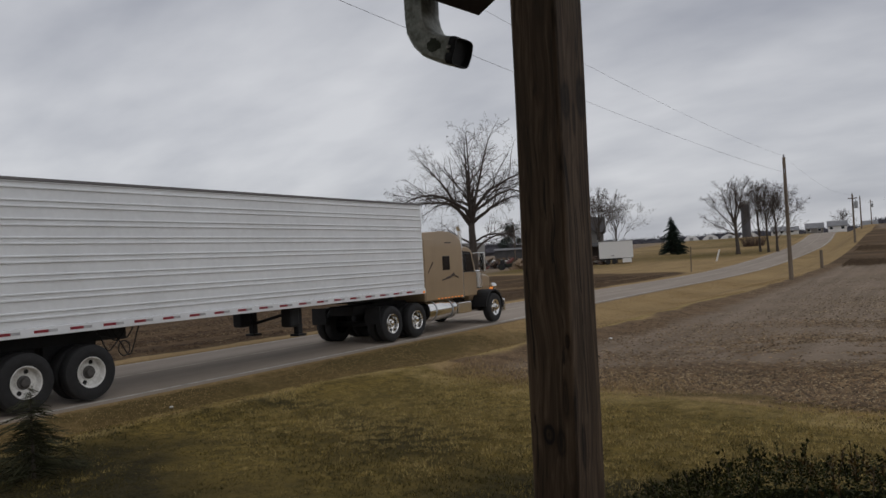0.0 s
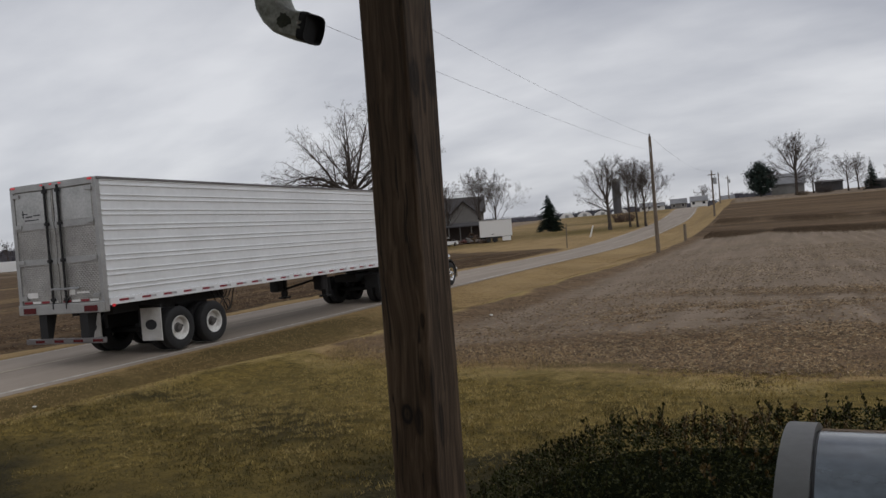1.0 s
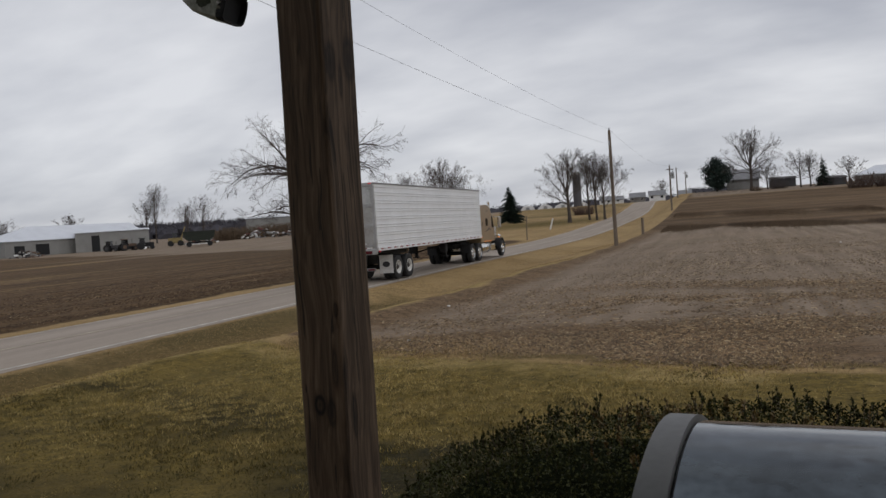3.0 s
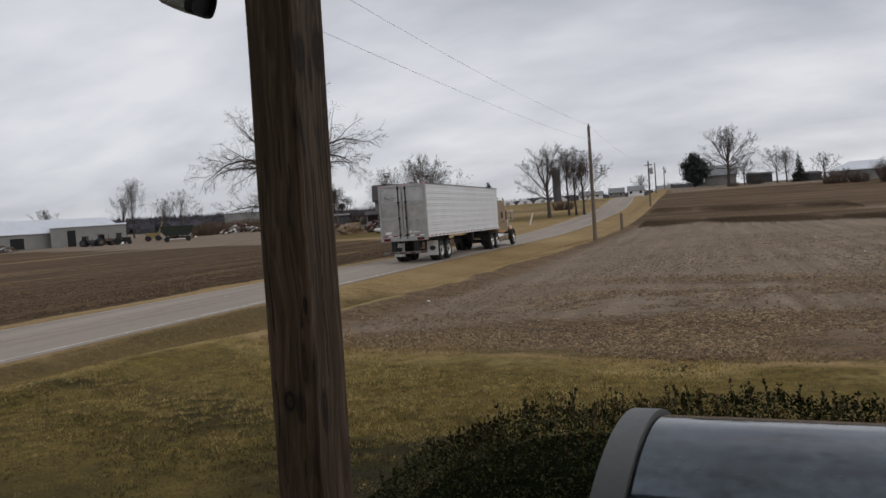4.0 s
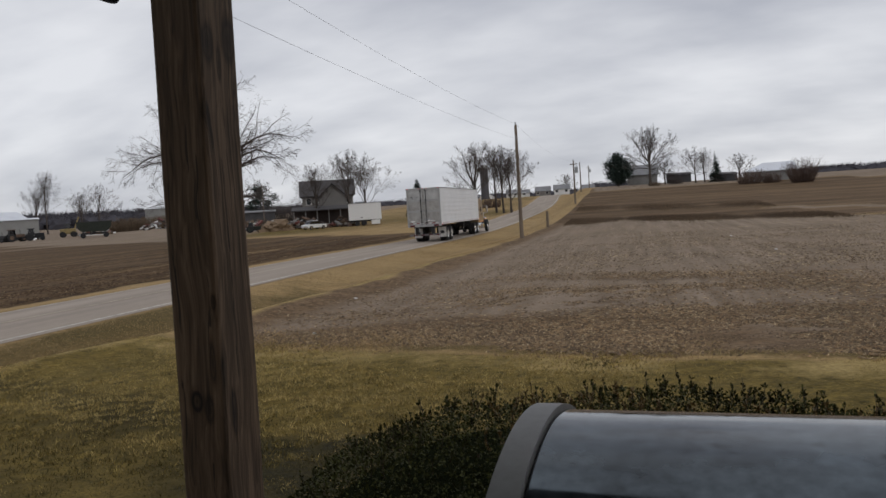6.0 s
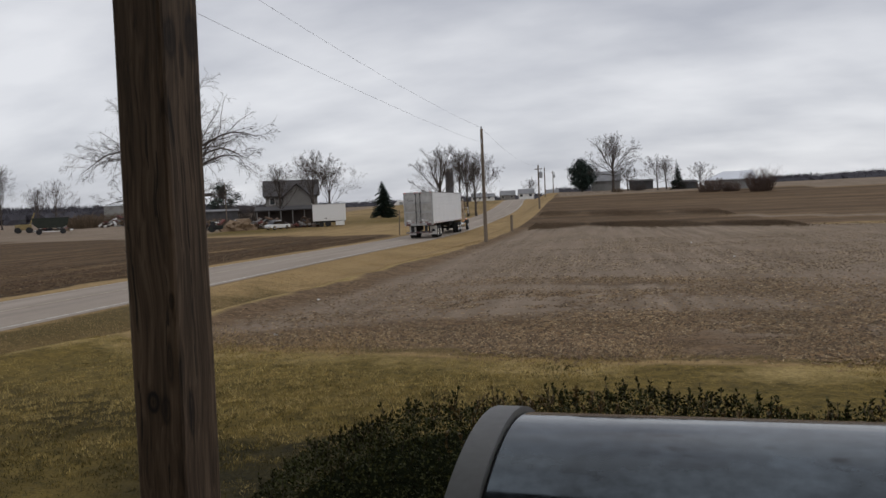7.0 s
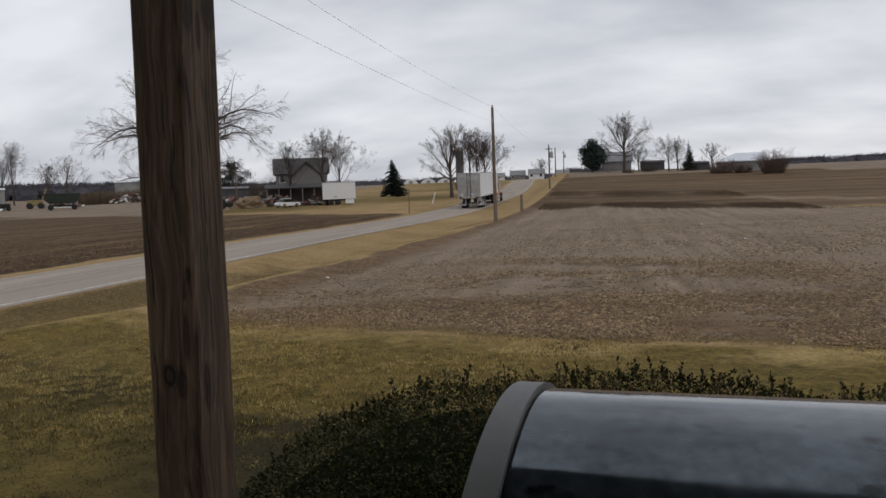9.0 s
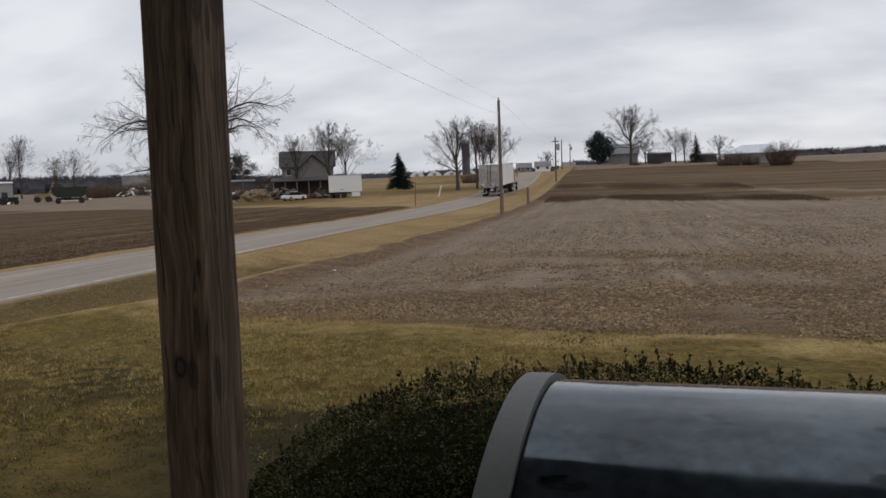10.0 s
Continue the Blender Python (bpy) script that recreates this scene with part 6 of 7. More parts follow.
# The blue-grey cast puts the haze of distance into the woods' colour.
M["woods"] = mat("far_woods_haze_tint", (0.074, 0.071, 0.080), 1.0, var=0.25, scale=0.05, fine=0.4, bump=0, rand=0.08, spec=0.0)
rw = np.random.default_rng(8)
left = []
for k in range(620):
    a = radians(rw.uniform(8, 78))
    d = rw.uniform(350, 430)
    left.append((-d * math.sin(a), d * math.cos(a), rw.uniform(6.4, 9.2) * (0.62 + 0.38 * smooth01(20, 36, math.degrees(a))), 9))
woods("far_woods", left, "grey-brown band of leafless woods behind the farm", 1, M["woods"])
right = []
for k in range(600):
    a = radians(rw.uniform(9, 52))
    d = rw.uniform(560, 640)
    right.append((d * math.sin(a), d * math.cos(a), rw.uniform(8.6, 9.8), 16))
woods("far_woods", right, "grey-brown band of leafless woods beyond the hill field", 2, M["woods"])
mid = []
for k in range(160):
    a = radians(rw.uniform(-1, 10))
    d = rw.uniform(300, 380)
    mid.append((-d * math.sin(a), d * math.cos(a), rw.uniform(2.6, 4.6), 5))
woods("far_woods", mid, "leafless trees among the houses over the rise", 3, M["woods"])

# ---------------------------------------------------------------- buildings
M["dullroof"] = mat("dull_grey_roofing", (0.20, 0.20, 0.205), 0.8, var=0.25, scale=0.6, fine=5)
M["darkwall"] = mat("dark_and_shadow_grey", (0.07, 0.068, 0.07), 0.9, var=0.3, scale=1, fine=8)
M["dullwall"] = mat("weathered_grey_boards", (0.24, 0.235, 0.225), 0.85, var=0.25, scale=0.8, fine=6)
M["metalwall"] = mat("grey_metal_siding", (0.27, 0.265, 0.25), 0.6, 0.1, var=0.15, scale=0.6, fine=6)
M["metalroof"] = mat("pale_metal_roof", (0.66, 0.68, 0.72), 0.5, 0.1, var=0.08, scale=0.4, fine=5)
M["shingle"] = mat("dark_roof_shingle", (0.075, 0.07, 0.07), 0.9, var=0.2, scale=0.8, fine=8)
M["housewall"] = mat("aged_pale_siding", (0.22, 0.208, 0.195), 0.8, var=0.15, scale=0.5, fine=6)
M["whitewall"] = mat("white_siding", (0.68, 0.67, 0.65), 0.7, var=0.1, scale=0.5, fine=6)
M["pane"] = mat("dark_window_pane", (0.02, 0.022, 0.025), 0.12, var=0.1, bump=0)
M["rust"] = mat("rusty_scrap", (0.13, 0.085, 0.06), 0.85, var=0.4, scale=1.5, fine=10)
M["green"] = mat("dark_green_machine_paint", (0.016, 0.021, 0.013), 0.6, var=0.3, scale=1.5)
M["yellow"] = mat("faded_yellow_paint", (0.24, 0.18, 0.075), 0.6, var=0.3, scale=1.5)
M["redpaint"] = mat("faded_red_paint", (0.15, 0.055, 0.045), 0.6, var=0.3, scale=1.5)
M["carwhite"] = mat("white_car_paint", (0.72, 0.72, 0.71), 0.3, var=0.05, bump=0)


def building(name, label, x, y, turn, ln, dp, eave, ridge, wall_m, roof_m, windows=(), doors=(), group="", over=0.3, chimney=False, hip=0.0, sink=0.4):
    """A gabled building: its long side faces -y of its own space, which is turned by `turn` degrees."""
    t = thing(name, label, "building", group, m=pose(x, y, land(x, y) - sink, 0, 0, turn))
    e, r = eave + sink, ridge + sink
    wall = part("wall", prism(bmesh.new(), [(-dp / 2, 0), (dp / 2, 0), (dp / 2, e), (0, r - 0.12), (-dp / 2, e)] if not hip else [(-dp / 2, 0), (dp / 2, 0), (dp / 2, e), (-dp / 2, e)], -ln / 2, ln / 2), wall_m, t)
    for s in (-1, 1):
        slope = (r - e) / (dp / 2)
        y0, z0 = s * (dp / 2 + over), e - slope * over
        bm = bmesh.new()
        a = [(-ln / 2 - over, y0, z0), (ln / 2 + over, y0, z0), (ln / 2 + over, 0, r), (-ln / 2 - over + hip, 0, r)]
        lo = [bm.verts.new(p) for p in a]
        hi = [bm.verts.new((p[0], p[1], p[2] + 0.14)) for p in a]
        bm.faces.new(lo); bm.faces.new(hi)
        for k in range(4):
            bm.faces.new((lo[k], lo[(k + 1) % 4], hi[(k + 1) % 4], hi[k]))
        part("roof", bm, roof_m, t)
    if hip:
        bm = bmesh.new()
        vs = [bm.verts.new(p) for p in ((-ln / 2 - over, -dp / 2 - over, e - 0.05), (-ln / 2 - over, dp / 2 + over, e - 0.05), (-ln / 2 - over + hip, 0, r + 0.1), (-ln / 2 - over + hip, 0, r - 0.1))]
        bm.faces.new((vs[0], vs[1], vs[2])); bm.faces.new((vs[0], vs[3], vs[1])); bm.faces.new((vs[0], vs[2], vs[3])); bm.faces.new((vs[1], vs[3], vs[2]))
        part("roof", bm, roof_m, t)
    for cx, cz, w, h in windows:
        win = part("window", B((cx - w / 2, -dp / 2 - 0.06, cz + sink - h / 2), (cx + w / 2, -dp / 2 - 0.003, cz + sink + h / 2), 0.02), M["whitewall"], t)
        part("pane", B((cx - w / 2 + 0.09, -dp / 2 - 0.075, cz + sink - h / 2 + 0.09), (cx + w / 2 - 0.09, -dp / 2 - 0.061, cz + sink + h / 2 - 0.09)), M["pane"], win)
    for cx, w, h in doors:
        part("door", B((cx - w / 2, -dp / 2 - 0.05, sink), (cx + w / 2, -dp / 2 - 0.003, sink + h), 0.01), M["black"], t, "dark doorway")
    if chimney:
        part("chimney", B((-0.35, -0.35, r - 0.6), (0.35, 0.35, r + 1.0), 0.02), M["rust"], t)
    return t


def shed(name, label, x, y, turn, ln, dp, h, wall_m, roof_m, doors=()):
    """A low flat-roofed shed."""
    t = thing(name, label, "building", m=pose(x, y, land(x, y) - 0.3, 0, 0, turn))
    part("wall", B((-ln / 2, -dp / 2, 0), (ln / 2, dp / 2, h + 0.3)), wall_m, t)
    part("roof", prism(bmesh.new(), [(-dp / 2 - 0.25, h + 0.3), (dp / 2 + 0.25, h + 0.65), (dp / 2 + 0.25, h + 0.8), (-dp / 2 - 0.25, h + 0.45)], -ln / 2 - 0.2, ln / 2 + 0.2), roof_m, t)
    for cx, w, hh in doors:
        part("door", B((cx - w / 2, -dp / 2 - 0.05, 0.3), (cx + w / 2, -dp / 2 - 0.003, 0.3 + hh), 0.01), M["black"], t, "dark open doorway")
    for k in range(int(ln / 1.2)):
        part("seam", B((-ln / 2 + 0.6 + k * 1.2, -dp / 2 - 0.03, 0.3), (-ln / 2 + 0.66 + k * 1.2, -dp / 2 - 0.002, h + 0.28)), wall_m, t)
    return t


turn_b = math.degrees(math.atan2(39.4, 10.0))
building("barn", "long grey metal barn with a pale roof", -140.1 - 6.1, 134.7 + 4.6, turn_b, 34, 14, 3.3, 6.4, M["metalwall"], M["metalroof"], doors=((-9, 3.0, 2.4), (-14, 2.2, 2.2)), hip=9)
shed("machine_shed", "pale grey metal machine shed with a dark door", -132.0 - 1.6, 139.4 + 1.8, math.degrees(math.atan2(10.4, 11.2)), 15.5, 5, 4.3, M["metalwall"], M["metalroof"], doors=((-3.6, 1.7, 3.6),))
shed("long_shed", "long low grey shed behind the scrap yard", -116.0, 188.0, 33, 22, 8, 4.6, M["metalwall"], M["metalroof"])
house_t = building("farmhouse", "two-storey weathered farmhouse with dark shingle roof", -51.2, 127.0, 22, 8.6, 6.2, 5.0, 7.4, M["housewall"], M["shingle"],
                   windows=((-3.2, 3.9, 0.9, 1.2), (-1.2, 3.9, 0.9, 1.2), (3.3, 3.9, 0.8, 1.2)), doors=(), chimney=False, over=0.45)
gable = building("farmhouse_wing", "gabled front wing of the weathered farmhouse", -48.9, 123.6, 112, 4.6, 4.6, 4.6, 6.7, M["housewall"], M["shingle"], over=0.4)
porch = thing("farmhouse_porch", "dark sagging farmhouse porch with posts", "building", m=pose(-48.6, 118.2, land(-48.6, 118.2) - 0.2, 0, 0, 22))
part("roof", prism(bmesh.new(), [(-1.6, 2.75), (1.6, 3.35), (1.6, 3.5), (-1.6, 2.9)], -5.0, 5.0), M["shingle"], porch)
part("back_wall", B((-4.9, 1.3, 0), (4.9, 1.5, 3.3)), M["fascia"], porch)
part("floor", B((-4.9, -1.5, 0.2), (4.9, 1.3, 0.55), 0.02), M["deckboard"], porch)
for k in range(6):
    part("post", B((-4.7 + k * 1.85, -1.4, 0.55), (-4.55 + k * 1.85, -1.25, 2.85)), M["housewall"], porch)
shed("small_shed", "small dark shed with a pale sagging roof", -69.5, 137.0, 25, 6, 4, 2.4, M["darkwall"], M["dullroof"])
building("hill_barn", "grey weathered barn on the hill", 2.6, 169.0, 0, 6.0, 6, 2.0, 3.9, M["dullwall"], M["dullroof"], group="hill farm buildings")
# The dark wall colour stands in for tree shade on this shed.
shed("hill_shed", "low open shed on the hill, tree shade put into its dark walls", 9.6, 163.0, 0, 4.6, 3, 1.5, M["darkwall"], M["shingle"])
building("hill_house", "low white-roofed house among shrubs on the hill", 23.2, 142.0, 0, 7.2, 7, 1.5, 2.8, M["dullwall"], M["metalroof"], hip=2.9, group="hill farm buildings")
shed("hill_garage", "low grey garage on the hill", 17.2, 151.0, 0, 3.4, 4, 1.1, M["darkwall"], M["shingle"])
for x, y, ln, e, r, w in ((-21.5, 255.0, 6.5, 1.9, 3.3, "whitewall"), (-29.0, 268.0, 6.5, 1.9, 3.4, "housewall"), (-15.0, 290.0, 6.0, 1.8, 3.2, "whitewall"), (-40.0, 275.0, 7.0, 1.8, 3.2, "whitewall"), (-36.0, 262.0, 8.0, 1.5, 2.6, "whitewall")):
    building("distant_house", "small pale house over the rise", x, y, 5, ln * 0.75, 6, e, r, M[w], M["dullroof"], windows=((-1.6, 1.3, 1.0, 0.9), (1.4, 1.3, 1.0, 0.9)), group="houses over the rise")

M["silo"] = mat("weathered_silo_concrete", (0.085, 0.082, 0.088), 0.8, var=0.2, scale=0.5, fine=5)
silo = thing("silo", "dark grey concrete silo with domed top", "silo", m=pose(-47.0, 256.0, land(-47.0, 256.0) - 0.5))
part("shell", lathe(bmesh.new(), [(0, 1.35), (11.0, 1.35)], "Z", 24), M["silo"], silo, smooth=False)
part("dome", lathe(bmesh.new(), [(11.0, 1.4), (11.6, 1.2), (12.0, 0.7), (12.2, 0.1)], "Z", 24), M["metalwall"], silo, smooth=True)


def hoop_tent(x, y, w, d, h):
    t = thing("hoop_greenhouse", "white plastic hoop greenhouse in a far field", "greenhouse", "hoop greenhouses", m=pose(x, y, land(x, y) - 0.2, 0, 0, 14))
    arc = [(w / 2 * math.cos(a), 0.4 + h * math.sin(a)) for a in np.linspace(0, math.pi, 16)] + [(-w / 2, 0), (w / 2, 0)]
    part("cover", prism(bmesh.new(), arc, -d / 2, d / 2, "Y"), M["whitewall"], t)
    part("door", B((-0.7, -d / 2 - 0.05, 0.2), (0.7, -d / 2 - 0.003, 2.0)), M["metalwall"], t)
    return t


for k in range(5):
    hoop_tent(-82.0 + k * 6.6, 300.0 + k * 1.5, 5.8, 18, 2.3)


# ---------------------------------------------------------------- yard vehicles and clutter
def box_trailer():
    t = thing("parked_box_trailer", "parked white box trailer with a plain side", "trailer", m=pose(-39.2, 111.8, land(-39.2, 111.8), 0, 0, 20))
    part("body", B((-2.45, -1.15, 0.85), (2.45, 1.15, 3.35), 0.04), M["carwhite"], t)
    part("roof_edge", B((-2.48, -1.18, 3.30), (2.48, 1.18, 3.40), 0.02), M["rail"], t)
    part("underframe", B((-2.3, -0.9, 0.62), (2.3, 0.9, 0.84), 0.02), M["black"], t)
    part("side_box", B((0.9, -1.12, 0.15), (2.2, -0.6, 0.80), 0.03), M["carwhite"], t)
    for x in (-1.2, -0.3):
        for y in (-0.95, 0.95):
            part("wheel", lathe(bmesh.new(), [(y - 0.1, 0.28), (y - 0.09, 0.36), (y + 0.09, 0.36), (y + 0.1, 0.28)], "Y", 18, (x, 0, 0.36)), M["rubber"], t, smooth=True)
    part("hinge_bar", B((-0.7, -1.165, 1.2), (-0.3, -1.152, 1.28)), M["black"], t)
    for k in range(3):
        part("seam", B((-1.2 + k * 1.2, -1.16, 0.9), (-1.17 + k * 1.2, -1.152, 3.28)), M["carwhite"], t)


def sedan():
    t = thing("parked_car", "parked white sedan in front of the farmhouse", "car", m=pose(-46.3, 108.8, land(-46.3, 108.8), 0, 0, 62) @ Matrix.Scale(0.92, 4))
    body = [(-2.0, 0.28), (2.0, 0.28), (2.02, 0.62), (1.95, 0.76), (1.1, 0.84), (-1.5, 0.86), (-1.98, 0.78), (-2.02, 0.55)]
    bm = prism(bmesh.new(), body, -0.82, 0.82, "Y")
    bmesh.ops.bevel(bm, geom=list(bm.edges), offset=0.05, segments=2, profile=0.5, affect="EDGES", clamp_overlap=True)
    part("body", bm, M["carwhite"], t)
    part("roof", prism(bmesh.new(), [(-0.95, 1.38), (0.25, 1.38), (0.35, 1.45), (-1.0, 1.45)], -0.62, 0.62, "Y"), M["carwhite"], t)
    part("glasshouse", prism(bmesh.new(), [(-1.5, 0.85), (0.95, 0.84), (0.28, 1.385), (-1.0, 1.385)], -0.68, 0.68, "Y"), M["glass"], t)
    for x in (-1.25, 1.25):
        for y in (-0.78, 0.78):
            w = part("wheel", lathe(bmesh.new(), [(y - 0.09, 0.2), (y - 0.08, 0.31), (y + 0.08, 0.31), (y + 0.09, 0.2)], "Y", 18, (x, 0, 0.31)), M["rubber"], t, smooth=True)
            part("hubcap", lathe(bmesh.new(), [(y - 0.1, 0.02), (y - 0.1, 0.18), (y + 0.1, 0.18), (y + 0.1, 0.02)], "Y", 14, (x, 0, 0.31)), M["chrome"], w)
    part("bumper", B((-2.08, -0.8, 0.36), (-1.98, 0.8, 0.52), 0.03), M["chrome"], t)
    part("bumper", B((1.98, -0.8, 0.36), (2.08, 0.8, 0.52), 0.03), M["chrome"], t)


def farm_wagon():
    t = thing("farm_wagon", "dark green high-sided farm wagon", "wagon", m=pose(-101.7, 131.0, land(-101.7, 131.0), 0, 0, 38) @ Matrix.Scale(0.82, 4))
    part("box", prism(bmesh.new(), [(-3.9, 3.8), (3.9, 3.8), (3.5, 2.2), (2.6, 1.5), (-2.6, 1.5), (-3.5, 2.2)], -1.5, 1.5, "Y"), M["green"], t)
    part("rim", B((-3.95, -1.56, 3.72), (3.95, 1.56, 3.86), 0.03), M["green"], t)
    part("frame", B((-2.8, -1.0, 1.0), (2.8, 1.0, 1.25)), M["black"], t)
    part("frame_bar", B((-2.0, -1.3, 0.6), (2.0, -1.2, 0.78)), M["tape"], t, "pale steel bar")
    for x in (-2.5, 2.5):
        for y in (-1.3, 1.3):
            part("wheel", lathe(bmesh.new(), [(y - 0.22, 0.4), (y - 0.2, 0.62), (y + 0.2, 0.62), (y + 0.22, 0.4)], "Y", 18, (x, 0, 0.62)), M["rubber"], t, smooth=True)
    for k in range(7):
        part("stake", B((-3.0 + k * 1.0 - 0.05, -1.56, 1.6), (-3.0 + k * 1.0 + 0.05, -1.503, 3.7)), M["green"], t)


def farm_tractor(x, y, turn, paint, size, label):
    t = thing("farm_tractor", label, "tractor", "farmyard tractors", m=pose(x, y, land(x, y), 0, 0, turn) @ Matrix.Scale(size, 4))
    part("hood", B((0.3, -0.38, 0.95), (2.2, 0.38, 1.6), 0.08), M[paint], t)
    part("chassis", B((-0.9, -0.3, 0.6), (2.1, 0.3, 1.0), 0.04), M["black"], t)
    part("cab", prism(bmesh.new(), [(-1.0, 1.2), (0.35, 1.2), (0.2, 2.5), (-0.8, 2.5)], -0.6, 0.6, "Y"), M["glass"], t)
    part("cab_roof", B((-1.0, -0.72, 2.5), (0.4, 0.72, 2.66), 0.05), M[paint], t)
    part("exhaust", R((1.4, 0.2, 1.6), (1.4, 0.2, 2.5), 0.05), M["black"], t)
    for x0, r in ((-0.6, 0.85), (1.8, 0.5)):
        for y0 in (-0.8, 0.8):
            w = part("wheel", lathe(bmesh.new(), [(y0 - 0.22, r * 0.55), (y0 - 0.2, r), (y0 + 0.2, r), (y0 + 0.22, r * 0.55)], "Y", 20, (x0, 0, r)), M["rubber"], t, smooth=True)
            part("rim", lathe(bmesh.new(), [(y0 - 0.23, 0.05), (y0 - 0.225, r * 0.5), (y0 + 0.225, r * 0.5), (y0 + 0.23, 0.05)], "Y", 16, (x0, 0, r)), M[paint], w)


def scrap_heap(x, y, w, h, n, seed, label):
    """A heap of tilted scrap boards, panels and tubes."""
    rng = random.Random(seed)
    t = thing("scrap_heap", label, "scrap heap", "heaps of farm scrap", m=pose(x, y, land(x, y) - 0.1))
    mats = ("rust", "housewall", "metalwall", "rust", "black", "dullwall", "darkwall", "rust", "fascia", "redpaint", "tape", "weed")
    for k in range(n):
        a = rng.uniform(-1, 1)
        px, py = a * w / 2, rng.uniform(-1.2, 1.2)
        pz = rng.uniform(0.1, max(0.2, h * (1 - abs(a)) ** 0.6 * 0.8))
        s = (rng.uniform(0.3, 1.7), rng.uniform(0.15, 0.8), rng.uniform(0.06, 0.4))
        bm = bmesh.new()
        box(bm, (-s[0] / 2, -s[1] / 2, -s[2] / 2), (s[0] / 2, s[1] / 2, s[2] / 2), 0.03)
        part("scrap_piece", bm, M[rng.choice(mats)], t, m=pose(px, py, pz, rng.uniform(-25, 25), rng.uniform(-35, 35), rng.uniform(0, 180)))
    return t


box_trailer()
sedan()
farm_wagon()
farm_tractor(-56.8, 109.4, 20, "green", 0.6, "small green tractor at the yard's edge")
farm_tractor(-119.6, 135.2, 40, "black", 0.95, "old dark tractor parked before the machine shed")
farm_tractor(-122.2, 132.8, 60, "rust", 0.95, "old rusty tractor parked before the machine shed")
farm_tractor(-124.8, 131.0, 15, "darkwall", 0.85, "old grey tractor parked before the machine shed")
loader = thing("yellow_loader", "faded yellow loader with a raised boom", "loader", m=pose(-122.0, 148.5, land(-122.0, 148.5), 0, 0, 35))
part("body", B((-1.6, -0.9, 0.7), (1.6, 0.9, 1.9), 0.1), M["yellow"], loader)
part("cab", B((-0.6, -0.7, 1.9), (0.6, 0.7, 3.1), 0.06), M["glass"], loader)
part("boom", R((1.2, 0, 1.6), (2.3, 0, 4.4), 0.16), M["yellow"], loader)
for x in (-1.1, 1.1):
    for y in (-0.95, 0.95):
        part("wheel", lathe(bmesh.new(), [(y - 0.2, 0.4), (y - 0.18, 0.65), (y + 0.18, 0.65), (y + 0.2, 0.4)], "Y", 18, (x, 0, 0.65)), M["rubber"], loader, smooth=True)
scrap_heap(-116.5, 151.0, 8.5, 2.4, 61, 1, "low heap of pale and rusty farm scrap")
scrap_heap(-104.0, 157.0, 11.0, 3.0, 78, 2, "long heap of rusty farm scrap")
scrap_heap(-92.0, 150.0, 9.0, 1.8, 51, 3, "low heap of rusty farm scrap")
scrap_heap(-126.0, 140.5, 6.0, 1.6, 34, 4, "heap of pale boards beside the shed")
scrap_heap(-141.0, 124.0, 8.0, 1.8, 44, 5, "pile of brown timber before the barn")
scrap_heap(-136.0, 119.0, 6.0, 1.4, 34, 6, "pile of scrap before the barn")
scrap_heap(-50.0, 113.5, 9.0, 2.2, 78, 7, "heap of boards and machinery before the farmhouse")
scrap_heap(-58.5, 116.0, 9.0, 2.4, 74, 8, "heap of red and rusty machinery in the yard")
scrap_heap(-43.4, 112.6, 4.5, 2.0, 44, 9, "heap of dark machinery beside the trailer")
scrap_heap(-67.0, 124.0, 11.0, 2.2, 74, 10, "low heap of rusty farm scrap")
cattle = thing("parked_stock_trailer", "white parked stock trailer beside the barn", "trailer", m=pose(-146.5, 109.0, land(-146.5, 109.0), 0, 0, 60))
part("body", B((-4.0, -1.2, 0.9), (4.0, 1.2, 3.0), 0.08), M["carwhite"], cattle)
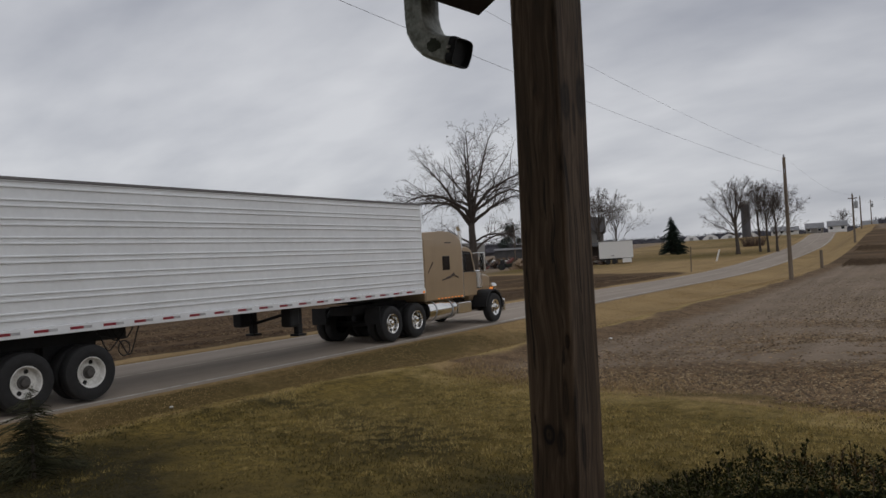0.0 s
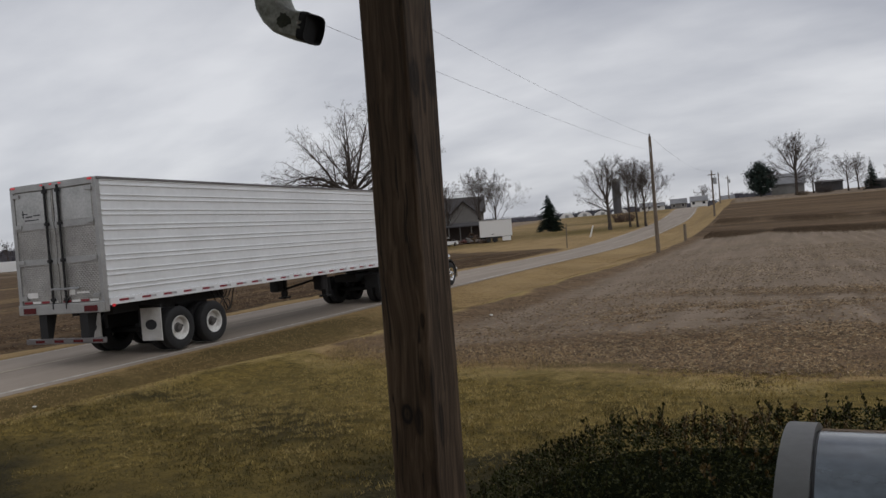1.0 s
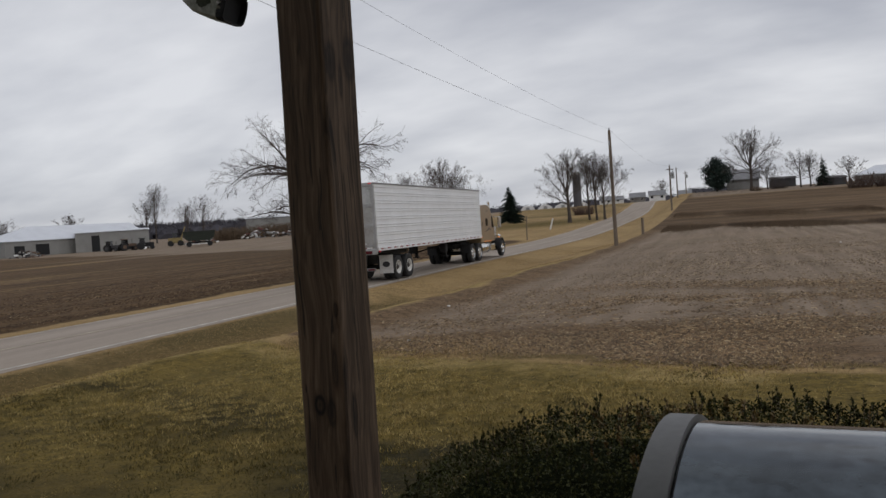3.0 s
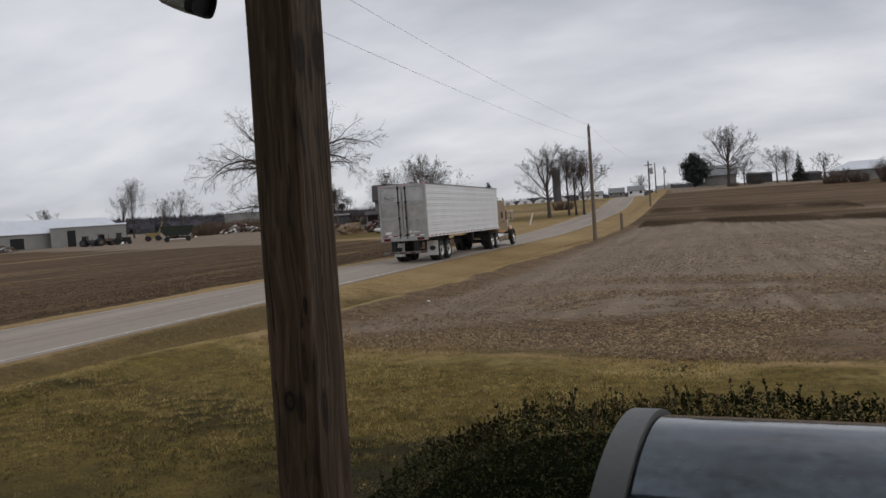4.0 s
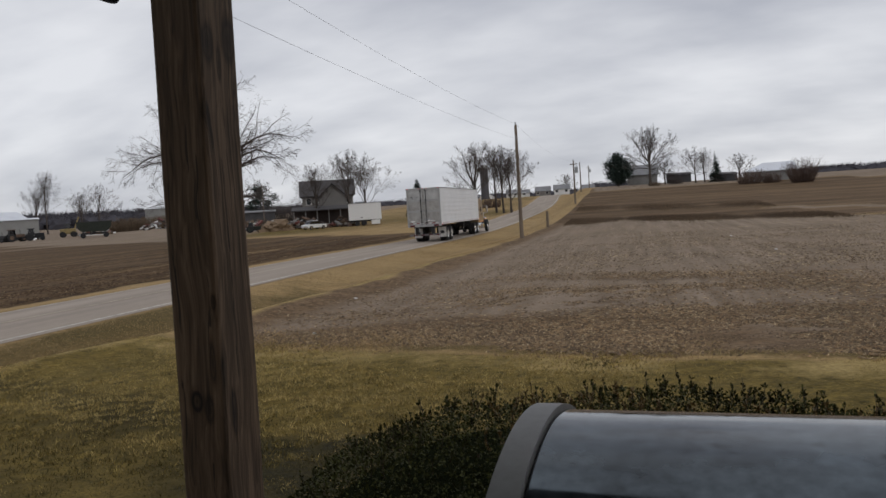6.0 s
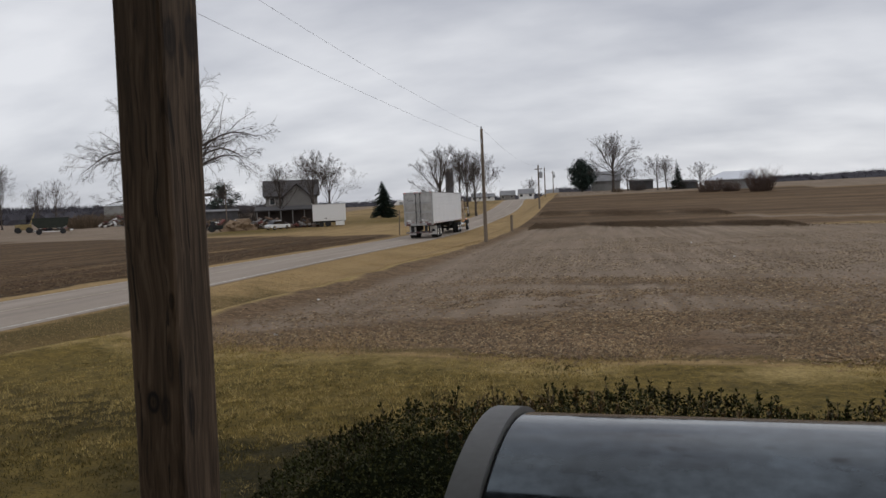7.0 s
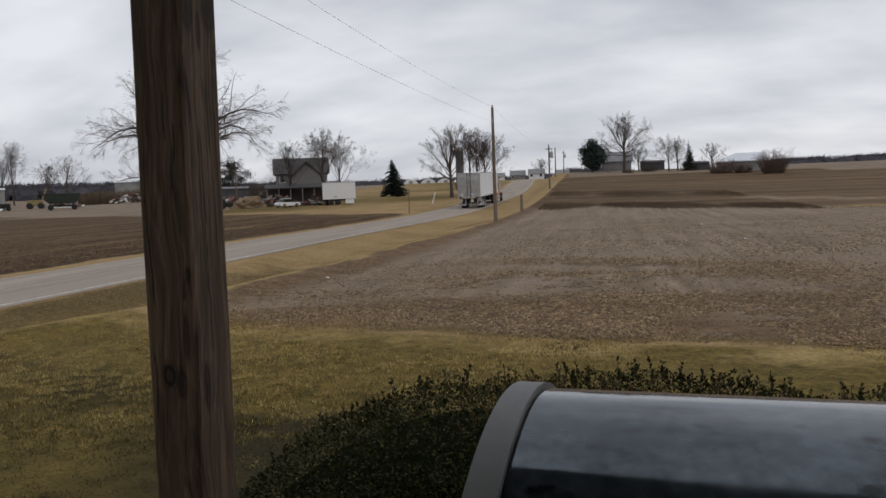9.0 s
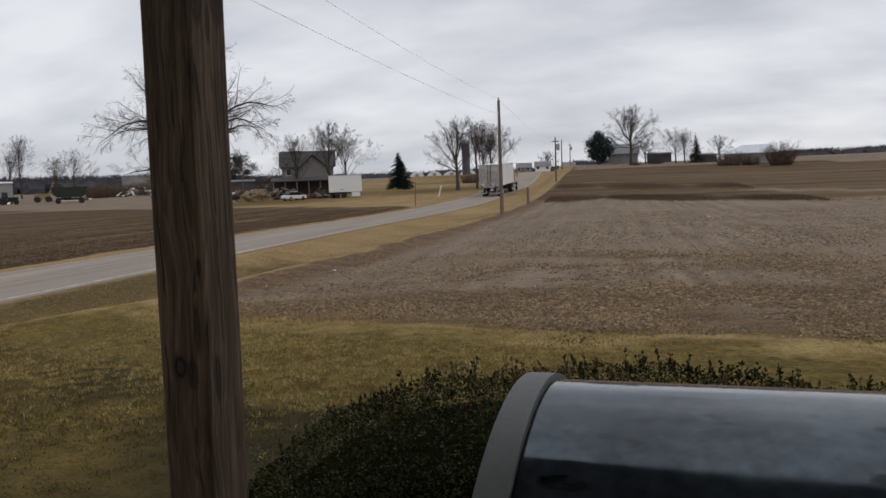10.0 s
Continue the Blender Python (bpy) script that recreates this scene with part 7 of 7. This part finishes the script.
part("front_unit", B((4.2, -1.2, 0.7), (6.4, 1.2, 3.1), 0.2), M["black"], cattle)
for x in (-2.0, -0.8, 5.4):
    for y in (-1.0, 1.0):
        part("wheel", lathe(bmesh.new(), [(y - 0.15, 0.3), (y - 0.13, 0.5), (y + 0.13, 0.5), (y + 0.15, 0.3)], "Y", 16, (x, 0, 0.5)), M["rubber"], cattle, smooth=True)


def earth_heap(x, y, w, h, label, seed):
    """A lumpy heap of straw and earth."""
    bm = bmesh.new()
    bmesh.ops.create_icosphere(bm, subdivisions=4, radius=1)
    for v in bm.verts:
        k = 1 + 0.42 * noise.noise(v.co * 2.2 + Vector((seed, 0, 0))) + 0.22 * noise.noise(v.co * 6 + Vector((0, seed, 0)))
        v.co = Vector((v.co.x * k * w / 2, v.co.y * k * w / 2, max(-0.2, v.co.z) ** 1.0 * k * h if v.co.z > 0 else -0.2))
    ob = new("earth_heap", mesh_from("earth_heap", bm, M["heap"], True))
    ob.location = (x, y, land(x, y))
    return tagged(ob, label, "heap")


bush(-54.2, 111.6, 4.6, 1.3, 170, M["weed"], "dry weeds growing over the earth heap", 13)
M["heap"] = mat("straw_and_earth", (0.20, 0.138, 0.085), 0.95, var=0.35, scale=2.5, fine=16, bump=0.6, depth=0.08)
earth_heap(-53.6, 111.5, 5.2, 1.55, "tan heap of straw and earth in the farmyard", 1)
earth_heap(-57.5, 119.5, 5.0, 1.3, "tan heap of straw and earth in the farmyard", 5)

yard_light = thing("yard_light", "tall slim pole with a yard light by the farm shed", "lamp post", m=pose(-61.6, 123.2, land(-61.6, 123.2) - 0.05))
part("shaft", R((0, 0, 0), (0, 0, 7.6), 0.11, 0.08, 10), M["polewood"], yard_light)
part("arm", R((0, 0, 7.4), (-0.55, 0, 7.75), 0.03), M["steelgrey"], yard_light)
part("lamp_head", lathe(bmesh.new(), [(7.5, 0.05), (7.55, 0.17), (7.72, 0.12), (7.8, 0.05)], "Z", 12, (-0.62, 0, 0)), M["steelgrey"], yard_light)


motions()
